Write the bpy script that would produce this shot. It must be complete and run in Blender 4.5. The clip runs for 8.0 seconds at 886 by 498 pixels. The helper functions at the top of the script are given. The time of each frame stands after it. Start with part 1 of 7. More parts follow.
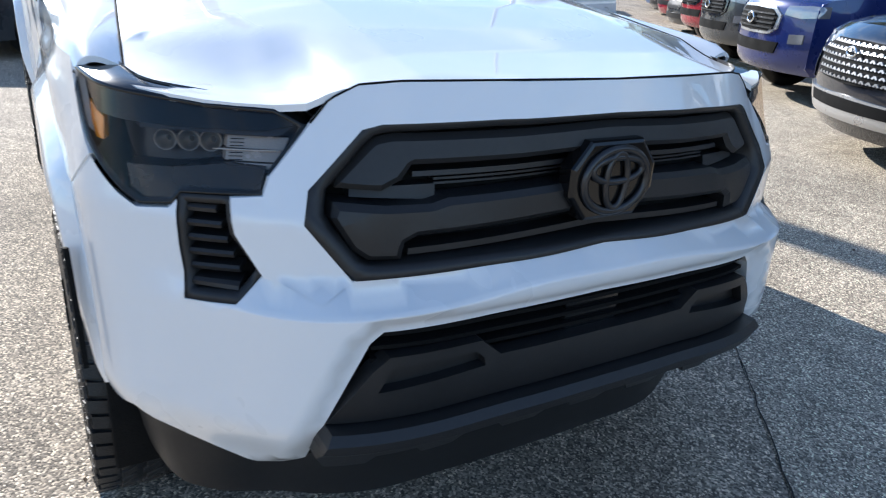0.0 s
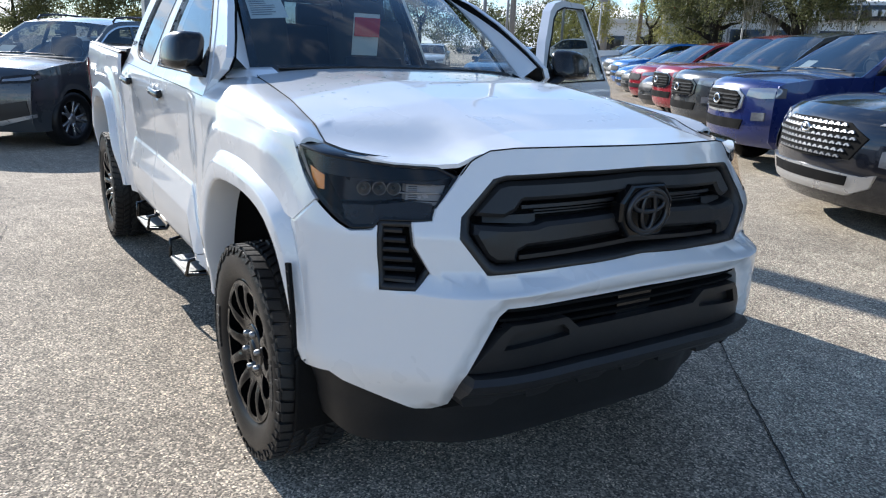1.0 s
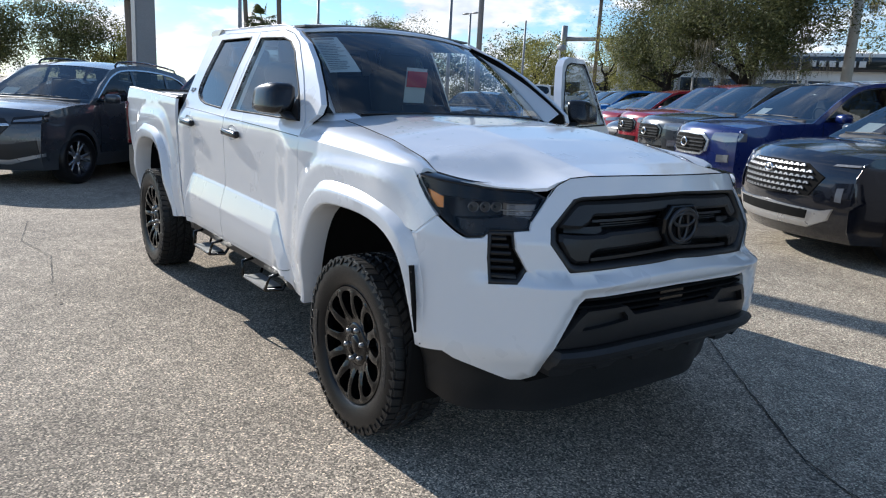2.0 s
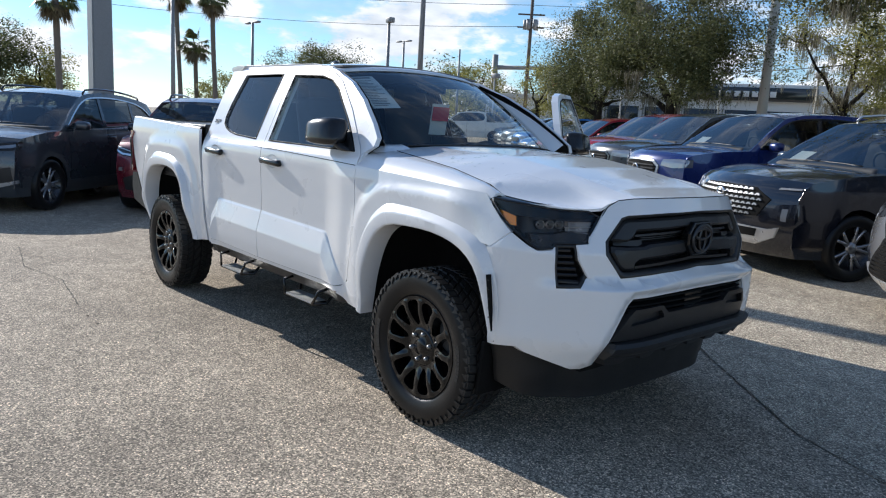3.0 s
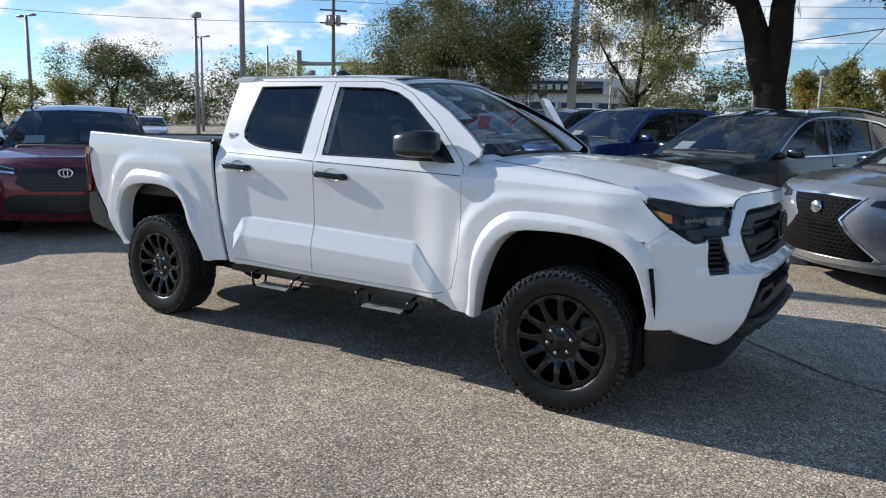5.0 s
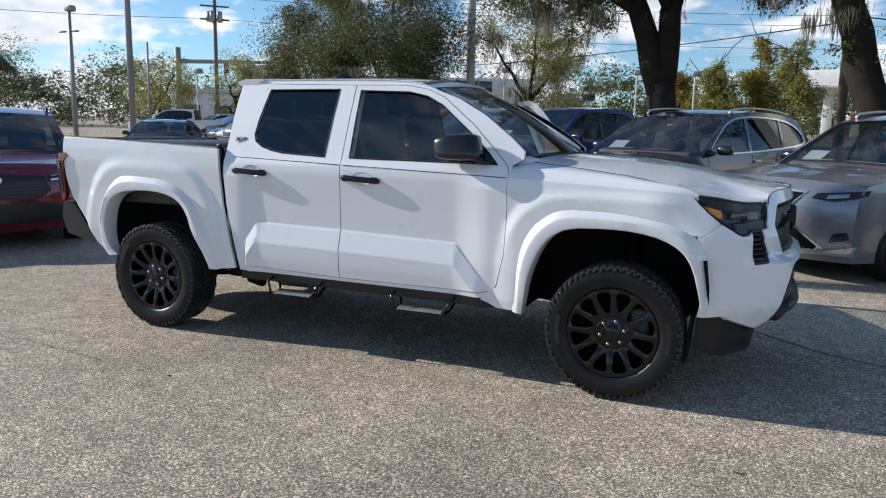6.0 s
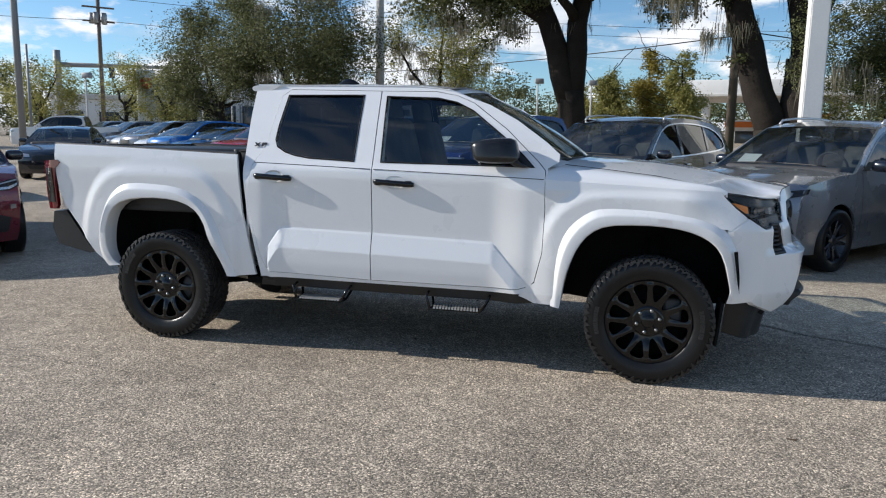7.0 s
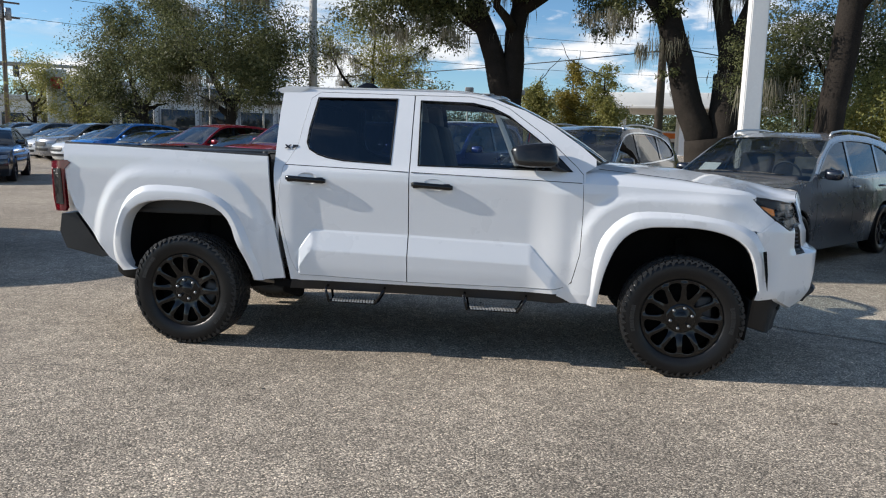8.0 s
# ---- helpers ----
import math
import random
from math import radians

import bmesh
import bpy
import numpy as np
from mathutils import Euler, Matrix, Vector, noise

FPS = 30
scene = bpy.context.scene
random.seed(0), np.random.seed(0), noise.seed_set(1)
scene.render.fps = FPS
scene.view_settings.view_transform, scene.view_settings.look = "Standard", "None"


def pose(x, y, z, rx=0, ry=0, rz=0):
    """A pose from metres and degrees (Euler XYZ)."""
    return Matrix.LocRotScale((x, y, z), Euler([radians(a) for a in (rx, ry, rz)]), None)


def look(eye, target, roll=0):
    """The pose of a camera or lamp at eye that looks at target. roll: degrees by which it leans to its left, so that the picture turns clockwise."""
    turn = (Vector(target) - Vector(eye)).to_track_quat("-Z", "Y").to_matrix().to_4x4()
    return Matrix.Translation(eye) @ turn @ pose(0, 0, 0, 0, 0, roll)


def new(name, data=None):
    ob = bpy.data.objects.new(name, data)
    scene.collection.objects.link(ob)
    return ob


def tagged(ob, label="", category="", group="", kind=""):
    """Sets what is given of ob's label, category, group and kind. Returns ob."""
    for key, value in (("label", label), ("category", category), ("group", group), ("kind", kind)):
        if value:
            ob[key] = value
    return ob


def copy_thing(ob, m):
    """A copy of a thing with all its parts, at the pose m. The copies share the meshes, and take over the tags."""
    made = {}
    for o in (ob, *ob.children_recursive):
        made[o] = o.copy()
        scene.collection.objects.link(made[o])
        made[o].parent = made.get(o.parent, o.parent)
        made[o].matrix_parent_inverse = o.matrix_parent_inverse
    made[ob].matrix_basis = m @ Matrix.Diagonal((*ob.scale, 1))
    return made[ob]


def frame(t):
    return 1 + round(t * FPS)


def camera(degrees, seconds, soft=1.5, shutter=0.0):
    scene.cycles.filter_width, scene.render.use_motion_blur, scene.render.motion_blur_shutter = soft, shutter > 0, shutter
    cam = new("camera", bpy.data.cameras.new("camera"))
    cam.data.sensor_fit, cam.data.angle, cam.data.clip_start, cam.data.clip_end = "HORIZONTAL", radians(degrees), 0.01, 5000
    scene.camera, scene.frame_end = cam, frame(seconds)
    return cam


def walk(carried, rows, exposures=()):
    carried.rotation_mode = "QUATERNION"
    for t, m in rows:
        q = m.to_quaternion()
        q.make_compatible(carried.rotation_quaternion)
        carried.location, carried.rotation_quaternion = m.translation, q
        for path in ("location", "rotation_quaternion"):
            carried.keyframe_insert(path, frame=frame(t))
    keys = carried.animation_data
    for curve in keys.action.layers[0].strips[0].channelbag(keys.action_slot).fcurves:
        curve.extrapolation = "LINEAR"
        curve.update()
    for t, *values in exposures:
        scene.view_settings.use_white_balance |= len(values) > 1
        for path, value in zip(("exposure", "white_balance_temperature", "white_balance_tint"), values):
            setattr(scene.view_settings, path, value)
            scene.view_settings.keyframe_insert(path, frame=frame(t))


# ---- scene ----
cam = camera(63.7, 8.0, 1.1, 0.2)
PATH = [
    (0, (1.872, -0.966, 1.38), (0.282, -0.007, 0.637), 3.7),
    (0.5, (2.08, -1.287, 1.407), (0.459, -0.296, 0.783), 2.8),
    (1, (2.308, -1.601, 1.432), (0.681, -0.567, 0.901), 2.6),
    (1.5, (2.443, -1.95, 1.432), (0.827, -0.865, 0.974), 3.0),
    (2.25, (2.571, -2.506, 1.441), (1.002, -1.326, 1.050), 3.15),
    (3, (2.568, -3.058, 1.449), (1.086, -1.756, 1.114), 3.3),
    (3.5, (2.388, -3.361, 1.426), (0.986, -1.972, 1.105), 2.7),
    (4, (2.104, -3.66, 1.445), (0.799, -2.179, 1.124), 2.1),
    (4.5, (1.788, -4.013, 1.463), (0.596, -2.44, 1.137), 1.7),
    (5.25, (1.236, -4.446, 1.469), (0.243, -2.747, 1.145), 1.4),
    (6, (0.659, -4.821, 1.472), (-0.126, -3.01, 1.151), 1.1),
    (6.5, (0.272, -5.02, 1.45), (-0.373, -3.152, 1.143), 0.8),
    (7, (-0.12, -5.269, 1.441), (-0.63, -3.358, 1.144), 0.9),
    (7.5, (-0.516, -5.436, 1.426), (-0.904, -3.495, 1.14), 1.1),
    (8, (-0.866, -5.516, 1.402), (-1.153, -3.555, 1.13), 1.6),
]
# exposure and white balance as the camera moves away from the shaded nose
EXPOSURES = [(0, 1.04, 5880, 10), (0.5, 0.90, 5900, 10), (1, 0.74, 5930, 10), (1.5, 0.54, 5960, 10), (3, 0.36, 6000, 10), (4, 0.30, 6050, 10), (4.5, 0.30, 6050, 10), (6, 0.31, 6080, 10), (7, 0.31, 6160, 10), (8, 0.31, 6220, 10)]
walk(cam, [(t, look(eye, target, roll)) for t, eye, target, roll in PATH], EXPOSURES)

# sun and sky: light travels towards +x, a little +y, and down
LIGHT = Vector((2.0, 0.25, -1.0)).normalized()
sun = new("sun", bpy.data.lights.new("sun", "SUN"))
sun.data.energy, sun.data.angle, sun.data.color = 4.5, radians(0.5), (1.0, 0.92, 0.81)
sun.matrix_world = look((0, 0, 30), Vector((0, 0, 30)) + LIGHT)

world = bpy.data.worlds.new("sky")
scene.world = world
world.use_nodes = True


def build_sky():
    nt = world.node_tree
    nt.nodes.clear()
    N, L = nt.nodes.new, nt.links.new
    out, bg = N("ShaderNodeOutputWorld"), N("ShaderNodeBackground")
    bg.inputs["Strength"].default_value = 0.106
    sky = N("ShaderNodeTexSky")
    sky.sky_type, sky.sun_disc = "NISHITA", False
    d = -LIGHT
    sky.sun_elevation = math.asin(d.z)
    sky.sun_rotation = math.atan2(d.x, d.y)
    sky.air_density, sky.dust_density, sky.ozone_density = 1.0, 0.1, 4.0
    co = N("ShaderNodeTexCoord")
    sep = N("ShaderNodeSeparateXYZ")
    L(co.outputs["Generated"], sep.inputs[0])
    # cumulus low over the horizon, thin streaks higher up
    mp = N("ShaderNodeMapping")
    mp.inputs["Scale"].default_value = (5.0, 5.0, 13.0)
    L(co.outputs["Generated"], mp.inputs[0])
    nz = N("ShaderNodeTexNoise")
    nz.inputs["Scale"].default_value, nz.inputs["Detail"].default_value, nz.inputs["Roughness"].default_value = 1.15, 9.0, 0.58
    L(mp.outputs[0], nz.inputs["Vector"])
    rmp = N("ShaderNodeValToRGB")
    rmp.color_ramp.elements[0].position, rmp.color_ramp.elements[1].position = 0.475, 0.550
    L(nz.outputs["Fac"], rmp.inputs[0])
    low = N("ShaderNodeMapRange")
    low.inputs["From Min"].default_value, low.inputs["From Max"].default_value = 0.36, 0.14
    L(sep.outputs["Z"], low.inputs["Value"])
    mul = N("ShaderNodeMath")
    mul.operation = "MULTIPLY"
    L(rmp.outputs["Color"], mul.inputs[0]), L(low.outputs[0], mul.inputs[1])
    mp2 = N("ShaderNodeMapping")
    mp2.inputs["Scale"].default_value = (2.0, 3.2, 14.0)
    L(co.outputs["Generated"], mp2.inputs[0])
    nz2 = N("ShaderNodeTexNoise")
    nz2.inputs["Scale"].default_value, nz2.inputs["Detail"].default_value, nz2.inputs["Roughness"].default_value = 1.3, 8.0, 0.62
    L(mp2.outputs[0], nz2.inputs["Vector"])
    r2 = N("ShaderNodeMapRange")
    r2.inputs["From Min"].default_value, r2.inputs["From Max"].default_value, r2.inputs["To Max"].default_value = 0.50, 0.72, 0.62
    L(nz2.outputs["Fac"], r2.inputs["Value"])
    mx = N("ShaderNodeMath")
    mx.operation = "MAXIMUM"
    L(mul.outputs[0], mx.inputs[0]), L(r2.outputs[0], mx.inputs[1])
    # clouds: lit tops, greyer bases
    nz3 = N("ShaderNodeTexNoise")
    nz3.inputs["Scale"].default_value, nz3.inputs["Detail"].default_value = 2.3, 5.0
    L(mp.outputs[0], nz3.inputs["Vector"])
    cr = N("ShaderNodeValToRGB")
    cr.color_ramp.elements[0].color, cr.color_ramp.elements[1].color = (4.9, 5.3, 5.7, 1), (8.3, 8.2, 8.1, 1)
    cr.color_ramp.elements[0].position, cr.color_ramp.elements[1].position = 0.38, 0.60
    L(nz3.outputs["Fac"], cr.inputs[0])
    deep = N("ShaderNodeVectorMath")
    deep.operation = "MULTIPLY"
    deep.inputs[1].default_value = (0.90, 1.0, 1.02)
    L(sky.outputs[0], deep.inputs[0])
    mix = N("ShaderNodeMix")
    mix.data_type = "RGBA"
    L(mx.outputs[0], mix.inputs["Factor"]), L(deep.outputs[0], mix.inputs["A"]), L(cr.outputs[0], mix.inputs["B"])
    L(mix.outputs["Result"], bg.inputs["Color"]), L(bg.outputs[0], out.inputs[0])


build_sky()

# ---- materials ----
def mat(name, color, rough=0.5, metal=0.0, coat=0.0, vary=0.06, scale=6.0, bump=0.0, bump_scale=120.0, spec=0.5, dirt=0.0):
    """A procedural material: base colour with variation at two scales, optional fine relief and dust."""
    m = bpy.data.materials.new(name)
    m.use_nodes = True
    nt = m.node_tree
    N, L = nt.nodes.new, nt.links.new
    b = nt.nodes["Principled BSDF"]
    b.inputs["Metallic"].default_value, b.inputs["Coat Weight"].default_value = metal, coat
    b.inputs["Coat Roughness"].default_value = 0.04
    b.inputs["Specular IOR Level"].default_value = spec
    co = N("ShaderNodeTexCoord")
    big, fine = N("ShaderNodeTexNoise"), N("ShaderNodeTexNoise")
    big.inputs["Scale"].default_value, big.inputs["Detail"].default_value = scale, 4.0
    fine.inputs["Scale"].default_value, fine.inputs["Detail"].default_value = scale * 17, 3.0
    L(co.outputs["Object"], big.inputs["Vector"]), L(co.outputs["Object"], fine.inputs["Vector"])
    add = N("ShaderNodeMath")
    add.operation = "ADD"
    L(big.outputs["Fac"], add.inputs[0]), L(fine.outputs["Fac"], add.inputs[1])
    mr = N("ShaderNodeMapRange")
    mr.inputs["From Min"].default_value, mr.inputs["From Max"].default_value = 0.6, 1.4
    mr.inputs["To Min"].default_value, mr.inputs["To Max"].default_value = 1 - vary, 1 + vary
    L(add.outputs[0], mr.inputs["Value"])
    mul = N("ShaderNodeVectorMath")
    mul.operation = "SCALE"
    mul.inputs[0].default_value = color[:3]
    L(mr.outputs[0], mul.inputs["Scale"])
    L(mul.outputs[0], b.inputs["Base Color"])
    r = N("ShaderNodeMapRange")
    r.inputs["From Min"].default_value, r.inputs["From Max"].default_value = 0.3, 0.7
    r.inputs["To Min"].default_value, r.inputs["To Max"].default_value = max(0.02, rough * 0.85), min(1.0, rough * 1.15)
    L(big.outputs["Fac"], r.inputs["Value"])
    L(r.outputs[0], b.inputs["Roughness"])
    if bump:
        bn, bp = N("ShaderNodeTexNoise"), N("ShaderNodeBump")
        bn.inputs["Scale"].default_value, bn.inputs["Detail"].default_value = bump_scale, 3.0
        bp.inputs["Strength"].default_value, bp.inputs["Distance"].default_value = bump, 0.01
        L(co.outputs["Object"], bn.inputs["Vector"]), L(bn.outputs["Fac"], bp.inputs["Height"]), L(bp.outputs[0], b.inputs["Normal"])
    return m


def glass(name, tint, gloss=1.0, ior=1.5):
    """A tinted pane: light passes through tinted, gloss by Fresnel."""
    m = bpy.data.materials.new(name)
    m.use_nodes = True
    nt = m.node_tree
    nt.nodes.clear()
    N, L = nt.nodes.new, nt.links.new
    out, mix, tr, gl, lw = N("ShaderNodeOutputMaterial"), N("ShaderNodeMixShader"), N("ShaderNodeBsdfTransparent"), N("ShaderNodeBsdfGlossy"), N("ShaderNodeLayerWeight")
    tr.inputs["Color"].default_value = (*tint, 1)
    gl.inputs["Roughness"].default_value = 0.015
    gl.inputs["Color"].default_value = (gloss, gloss, gloss, 1)
    # gloss by angle, alike from both sides of the thin pane
    f0 = ((ior - 1) / (ior + 1)) ** 2 * 1.6
    lw.inputs["Blend"].default_value = 0.5
    pw, ma = N("ShaderNodeMath"), N("ShaderNodeMath")
    pw.operation, ma.operation = "POWER", "MULTIPLY_ADD"
    pw.inputs[1].default_value, ma.inputs[1].default_value, ma.inputs[2].default_value = 5.0, 1 - f0, f0
    L(lw.outputs["Facing"], pw.inputs[0]), L(pw.outputs[0], ma.inputs[0])
    L(ma.outputs[0], mix.inputs[0]), L(tr.outputs[0], mix.inputs[1]), L(gl.outputs[0], mix.inputs[2]), L(mix.outputs[0], out.inputs[0])
    return m


def coated(name, tint, k):
    """A clear lamp cover: mostly see-through, with a faint even gloss."""
    m = glass(name, tint)
    nt = m.node_tree
    mix = next(n for n in nt.nodes if n.type == "MIX_SHADER")
    for l in list(mix.inputs[0].links):
        nt.links.remove(l)
    mix.inputs[0].default_value = k
    return m


WHITE = mat("white_paint", (0.78, 0.785, 0.79), 0.30, 0, 1.0, 0.006, 3.0)
BLACK = mat("black_textured_plastic", (0.017, 0.017, 0.0178), 0.42, 0, 0, 0.2, 5.0, 0.10, 900.0, 0.45)
GLOSSB = mat("gloss_black_paint", (0.006, 0.006, 0.0065), 0.14, 0, 0.15, 0.1, 5.0, 0.0, 120.0, 0.35)
DAMBLACK = mat("matt_black_plastic", (0.012, 0.012, 0.0125), 0.5, 0, 0, 0.2, 5.0, 0.08, 700.0, 0.4)
MIRRORB = mat("black_mirror_shell", (0.010, 0.010, 0.0105), 0.24, 0, 0.2, 0.1, 5.0, 0.0, 120.0, 0.45)
GREYCAP = mat("grey_mirror_cap", (0.06, 0.06, 0.062), 0.5, 0, 0, 0.1, 5.0)
LINER = mat("dark_liner", (0.006, 0.006, 0.006), 0.85, 0, 0, 0.3, 8.0, 0.2, 150.0, 0.15)
RUBBER = mat("tyre_rubber", (0.010, 0.010, 0.0105), 0.32, 0, 0, 0.3, 9.0, 0.12, 300.0, 0.28)
# scuffed lugs: the sun on their edges is put into a paler rubber
LUGS = mat("sunlit_scuffed_rubber", (0.021, 0.0205, 0.020), 0.42, 0, 0, 0.4, 14.0, 0.25, 260.0, 0.4)
RIMB = mat("black_wheel_paint", (0.004, 0.004, 0.0045), 0.10, 0, 0.25, 0.1, 6.0, 0.0, 120.0, 0.30)
CHROME = mat("bright_metal", (0.72, 0.73, 0.74), 0.18, 1.0, 0, 0.05, 8.0)
STEEL = mat("dull_steel", (0.34, 0.34, 0.34), 0.40, 1.0, 0, 0.15, 9.0)
TREADPLATE = mat("serrated_step_metal", (0.66, 0.66, 0.64), 0.45, 0.7, 0, 0.12, 12.0)
LAMPDARK = mat("smoked_lamp_housing", (0.014, 0.012, 0.011), 0.28, 0, 0.15, 0.1, 7.0)
AMBER = mat("amber_reflector", (1.0, 0.33, 0.01), 0.2, 0, 1.0, 0.08, 30.0, 0.15, 260.0)
LENS = coated("smoked_lens", (0.88, 0.83, 0.78), 0.022)
CLEAR = glass("clear_glass", (0.86, 0.90, 0.88))
GLASSF = glass("front_door_glass", (0.60, 0.66, 0.66))
TINT = glass("privacy_glass", (0.15, 0.18, 0.24))
WSHIELD = glass("windscreen_glass", (0.70, 0.76, 0.75))
REDLAMP = mat("red_lamp", (0.13, 0.004, 0.008), 0.15, 0, 1.0, 0.1, 20.0)
INTER = mat("charcoal_interior", (0.045, 0.045, 0.047), 0.7, 0, 0, 0.15, 9.0, 0.1, 200.0)
INTERLT = mat("grey_interior_trim", (0.22, 0.21, 0.20), 0.7, 0, 0, 0.1, 9.0)
PAPER = mat("white_paper", (0.80, 0.80, 0.80), 0.6, 0, 0, 0.03, 20.0)
INK = mat("grey_print", (0.22, 0.22, 0.24), 0.6, 0, 0, 0.1, 30.0)
REDPRINT = mat("red_print", (0.62, 0.03, 0.04), 0.5, 0, 0, 0.08, 20.0)
BADGE = mat("dark_badge", (0.03, 0.03, 0.033), 0.35, 0.6, 0.4, 0.1, 20.0)
SILVERP = mat("silver_plastic", (0.55, 0.55, 0.55), 0.3, 0.7, 0.4, 0.05, 10.0)


# ---- mesh helpers ----
def part(name, bm, material, parent=None, label=""):
    """Link a bmesh as ONE mesh object, under a thing or a part."""
    me = bpy.data.meshes.new(name)
    nl, sl = bm.verts.layers.float_vector.get("form_normal"), bm.faces.layers.int.get("sheet")
    loops = []
    if nl and sl and any(f[sl] for f in bm.faces):
        bm.normal_update()
        for f in bm.faces:
            for v in f.verts:
                n = v[nl] if f[sl] and v[nl].length > 0.5 else (v.normal if f.smooth else f.normal)
                loops.append(-n if n.dot(f.normal) < 0 else n.copy())
    bm.to_mesh(me)
    bm.free()
    if loops:
        me.normals_split_custom_set(loops)
    for m in material if isinstance(material, (list, tuple)) else [material]:
        me.materials.append(m)
    ob = new(name, me)
    if parent:
        ob.parent = parent
    if label:
        ob["label"] = label
    return ob


def thing(name, label, category, group="", m=None, kind=""):
    ob = new(name)
    ob.empty_display_size = 0.2
    if m is not None:
        ob.matrix_world = m
    return tagged(ob, label, category, group, kind)


def sm(a, b, v):
    t = min(1.0, max(0.0, (v - a) / (b - a)))
    return t * t * (3 - 2 * t)


def inside(p, poly):
    x, y = p
    r = False
    for (x1, y1), (x2, y2) in zip(poly, poly[1:] + poly[:1]):
        if (y1 > y) != (y2 > y) and x < (x2 - x1) * (y - y1) / (y2 - y1) + x1:
            r = not r
    return r


def resample(pts, n, closed=False):
    p = np.array(pts + pts[:1] if closed else pts, float)
    d = np.r_[0, np.cumsum(np.linalg.norm(np.diff(p, axis=0), axis=1))]
    s = np.linspace(0, d[-1], n + 1 if closed else n)
    q = np.stack([np.interp(s, d, p[:, k]) for k in range(p.shape[1])], 1)
    return q[:-1] if closed else q


def rounded(pts, n=60, k=2, closed=False):
    """A smoothed run through a few points (corner cutting), resampled."""
    p = [tuple(map(float, q)) for q in pts]
    for _ in range(k):
        out = [] if closed else [p[0]]
        pairs = list(zip(p, p[1:] + p[:1])) if closed else list(zip(p, p[1:]))
        for a, b in pairs:
            a_, b_ = np.array(a), np.array(b)
            out += [tuple(a_ * 0.75 + b_ * 0.25), tuple(a_ * 0.25 + b_ * 0.75)]
        if not closed:
            out.append(p[-1])
        p = out
    return [tuple(q) for q in resample(p, n, closed)]


def panel(poly, fn, step=0.05, thick=0.02, holes=(), back=None, lines=(), facet=0):
    """A sheet over the outline poly (2D), with holes, lifted into space by fn(a, b), with folded edges thick deep along back."""
    from mathutils.geometry import delaunay_2d_cdt
    rings = [poly, *holes]
    verts, edges = [], []
    for ring in rings:
        r = [np.array(q, float) for q in ring]
        k0 = len(verts)
        for a, b in zip(r, r[1:] + r[:1]):
            n = max(1, int(np.ceil(np.linalg.norm(b - a) / step)))
            verts += [tuple(a + (b - a) * i / n) for i in range(n)]
        k1 = len(verts)
        edges += [(i, i + 1 if i + 1 < k1 else k0) for i in range(k0, k1)]
    for ln in lines:
        run = [q for q in ln if inside(q, poly) and not any(inside(q, h) for h in holes)]
        k0 = len(verts)
        verts += run
        edges += [(i, i + 1) for i in range(k0, len(verts) - 1) if abs(verts[i][0] - verts[i + 1][0]) < 3 * step]
    P = np.array(verts)
    lo, hi = P.min(0), P.max(0)
    cells = {(round(q[0] / step), round(q[1] / step)) for q in verts}
    for i in range(int(lo[0] / step) - 1, int(hi[0] / step) + 2):
        for j in range(int(lo[1] / step) - 1, int(hi[1] / step) + 2):
            if (i, j) in cells:
                continue
            q = (i * step, j * step)
            if inside(q, rings[0]) and not any(inside(q, h) for h in rings[1:]):
                verts.append(q)
    vo, eo, fo, ov, oe, of = delaunay_2d_cdt([Vector(v) for v in verts], edges, [], 0, 1e-6)
    bm = bmesh.new()
    nl, sl = bm.verts.layers.float_vector.new("form_normal"), bm.faces.layers.int.new("sheet")
    V = [bm.verts.new(fn(v.x, v.y)) for v in vo]
    for f in fo:
        a2 = (vo[f[1]] - vo[f[0]]).cross(vo[f[2]] - vo[f[0]]) if len(f) == 3 else 1.0
        if abs(a2) < 0.004 * step * step:
            continue
        c = sum((vo[i] for i in f), Vector((0, 0))) / len(f)
        if inside((c.x, c.y), rings[0]) and not any(inside((c.x, c.y), h) for h in rings[1:]):
            try:
                bm.faces.new([V[i] for i in f]).smooth = True
            except ValueError:
                pass
    bmesh.ops.delete(bm, geom=[v for v in bm.verts if not v.link_faces], context="VERTS")
    # the sheet's own normals, taken from its form
    h = 0.003
    for v, q in zip(V, vo) if not facet else ():
        if v.is_valid:
            v[nl] = (fn(q.x + h, q.y) - fn(q.x - h, q.y)).cross(fn(q.x, q.y + h) - fn(q.x, q.y - h)).normalized()
    for f in bm.faces:
        f[sl] = 0 if facet else 1
    if thick:
        skirt(bm, thick, back)
    return crisp(bm, facet) if facet else bm


def dens(poly, n):
    """Each side of a closed outline cut into n."""
    out = []
    for a, b in zip(poly, poly[1:] + poly[:1]):
        a_, b_ = np.array(a, float), np.array(b, float)
        out += [tuple(a_ + (b_ - a_) * i / n) for i in range(n)]
    return out


def crisp(bm, deg=28):
    """Keep edges sharp where faces meet at more than deg."""
    bm.normal_update()
    for e in bm.edges:
        if len(e.link_faces) == 2 and e.calc_face_angle(0) > radians(deg):
            e.smooth = False
    return bm


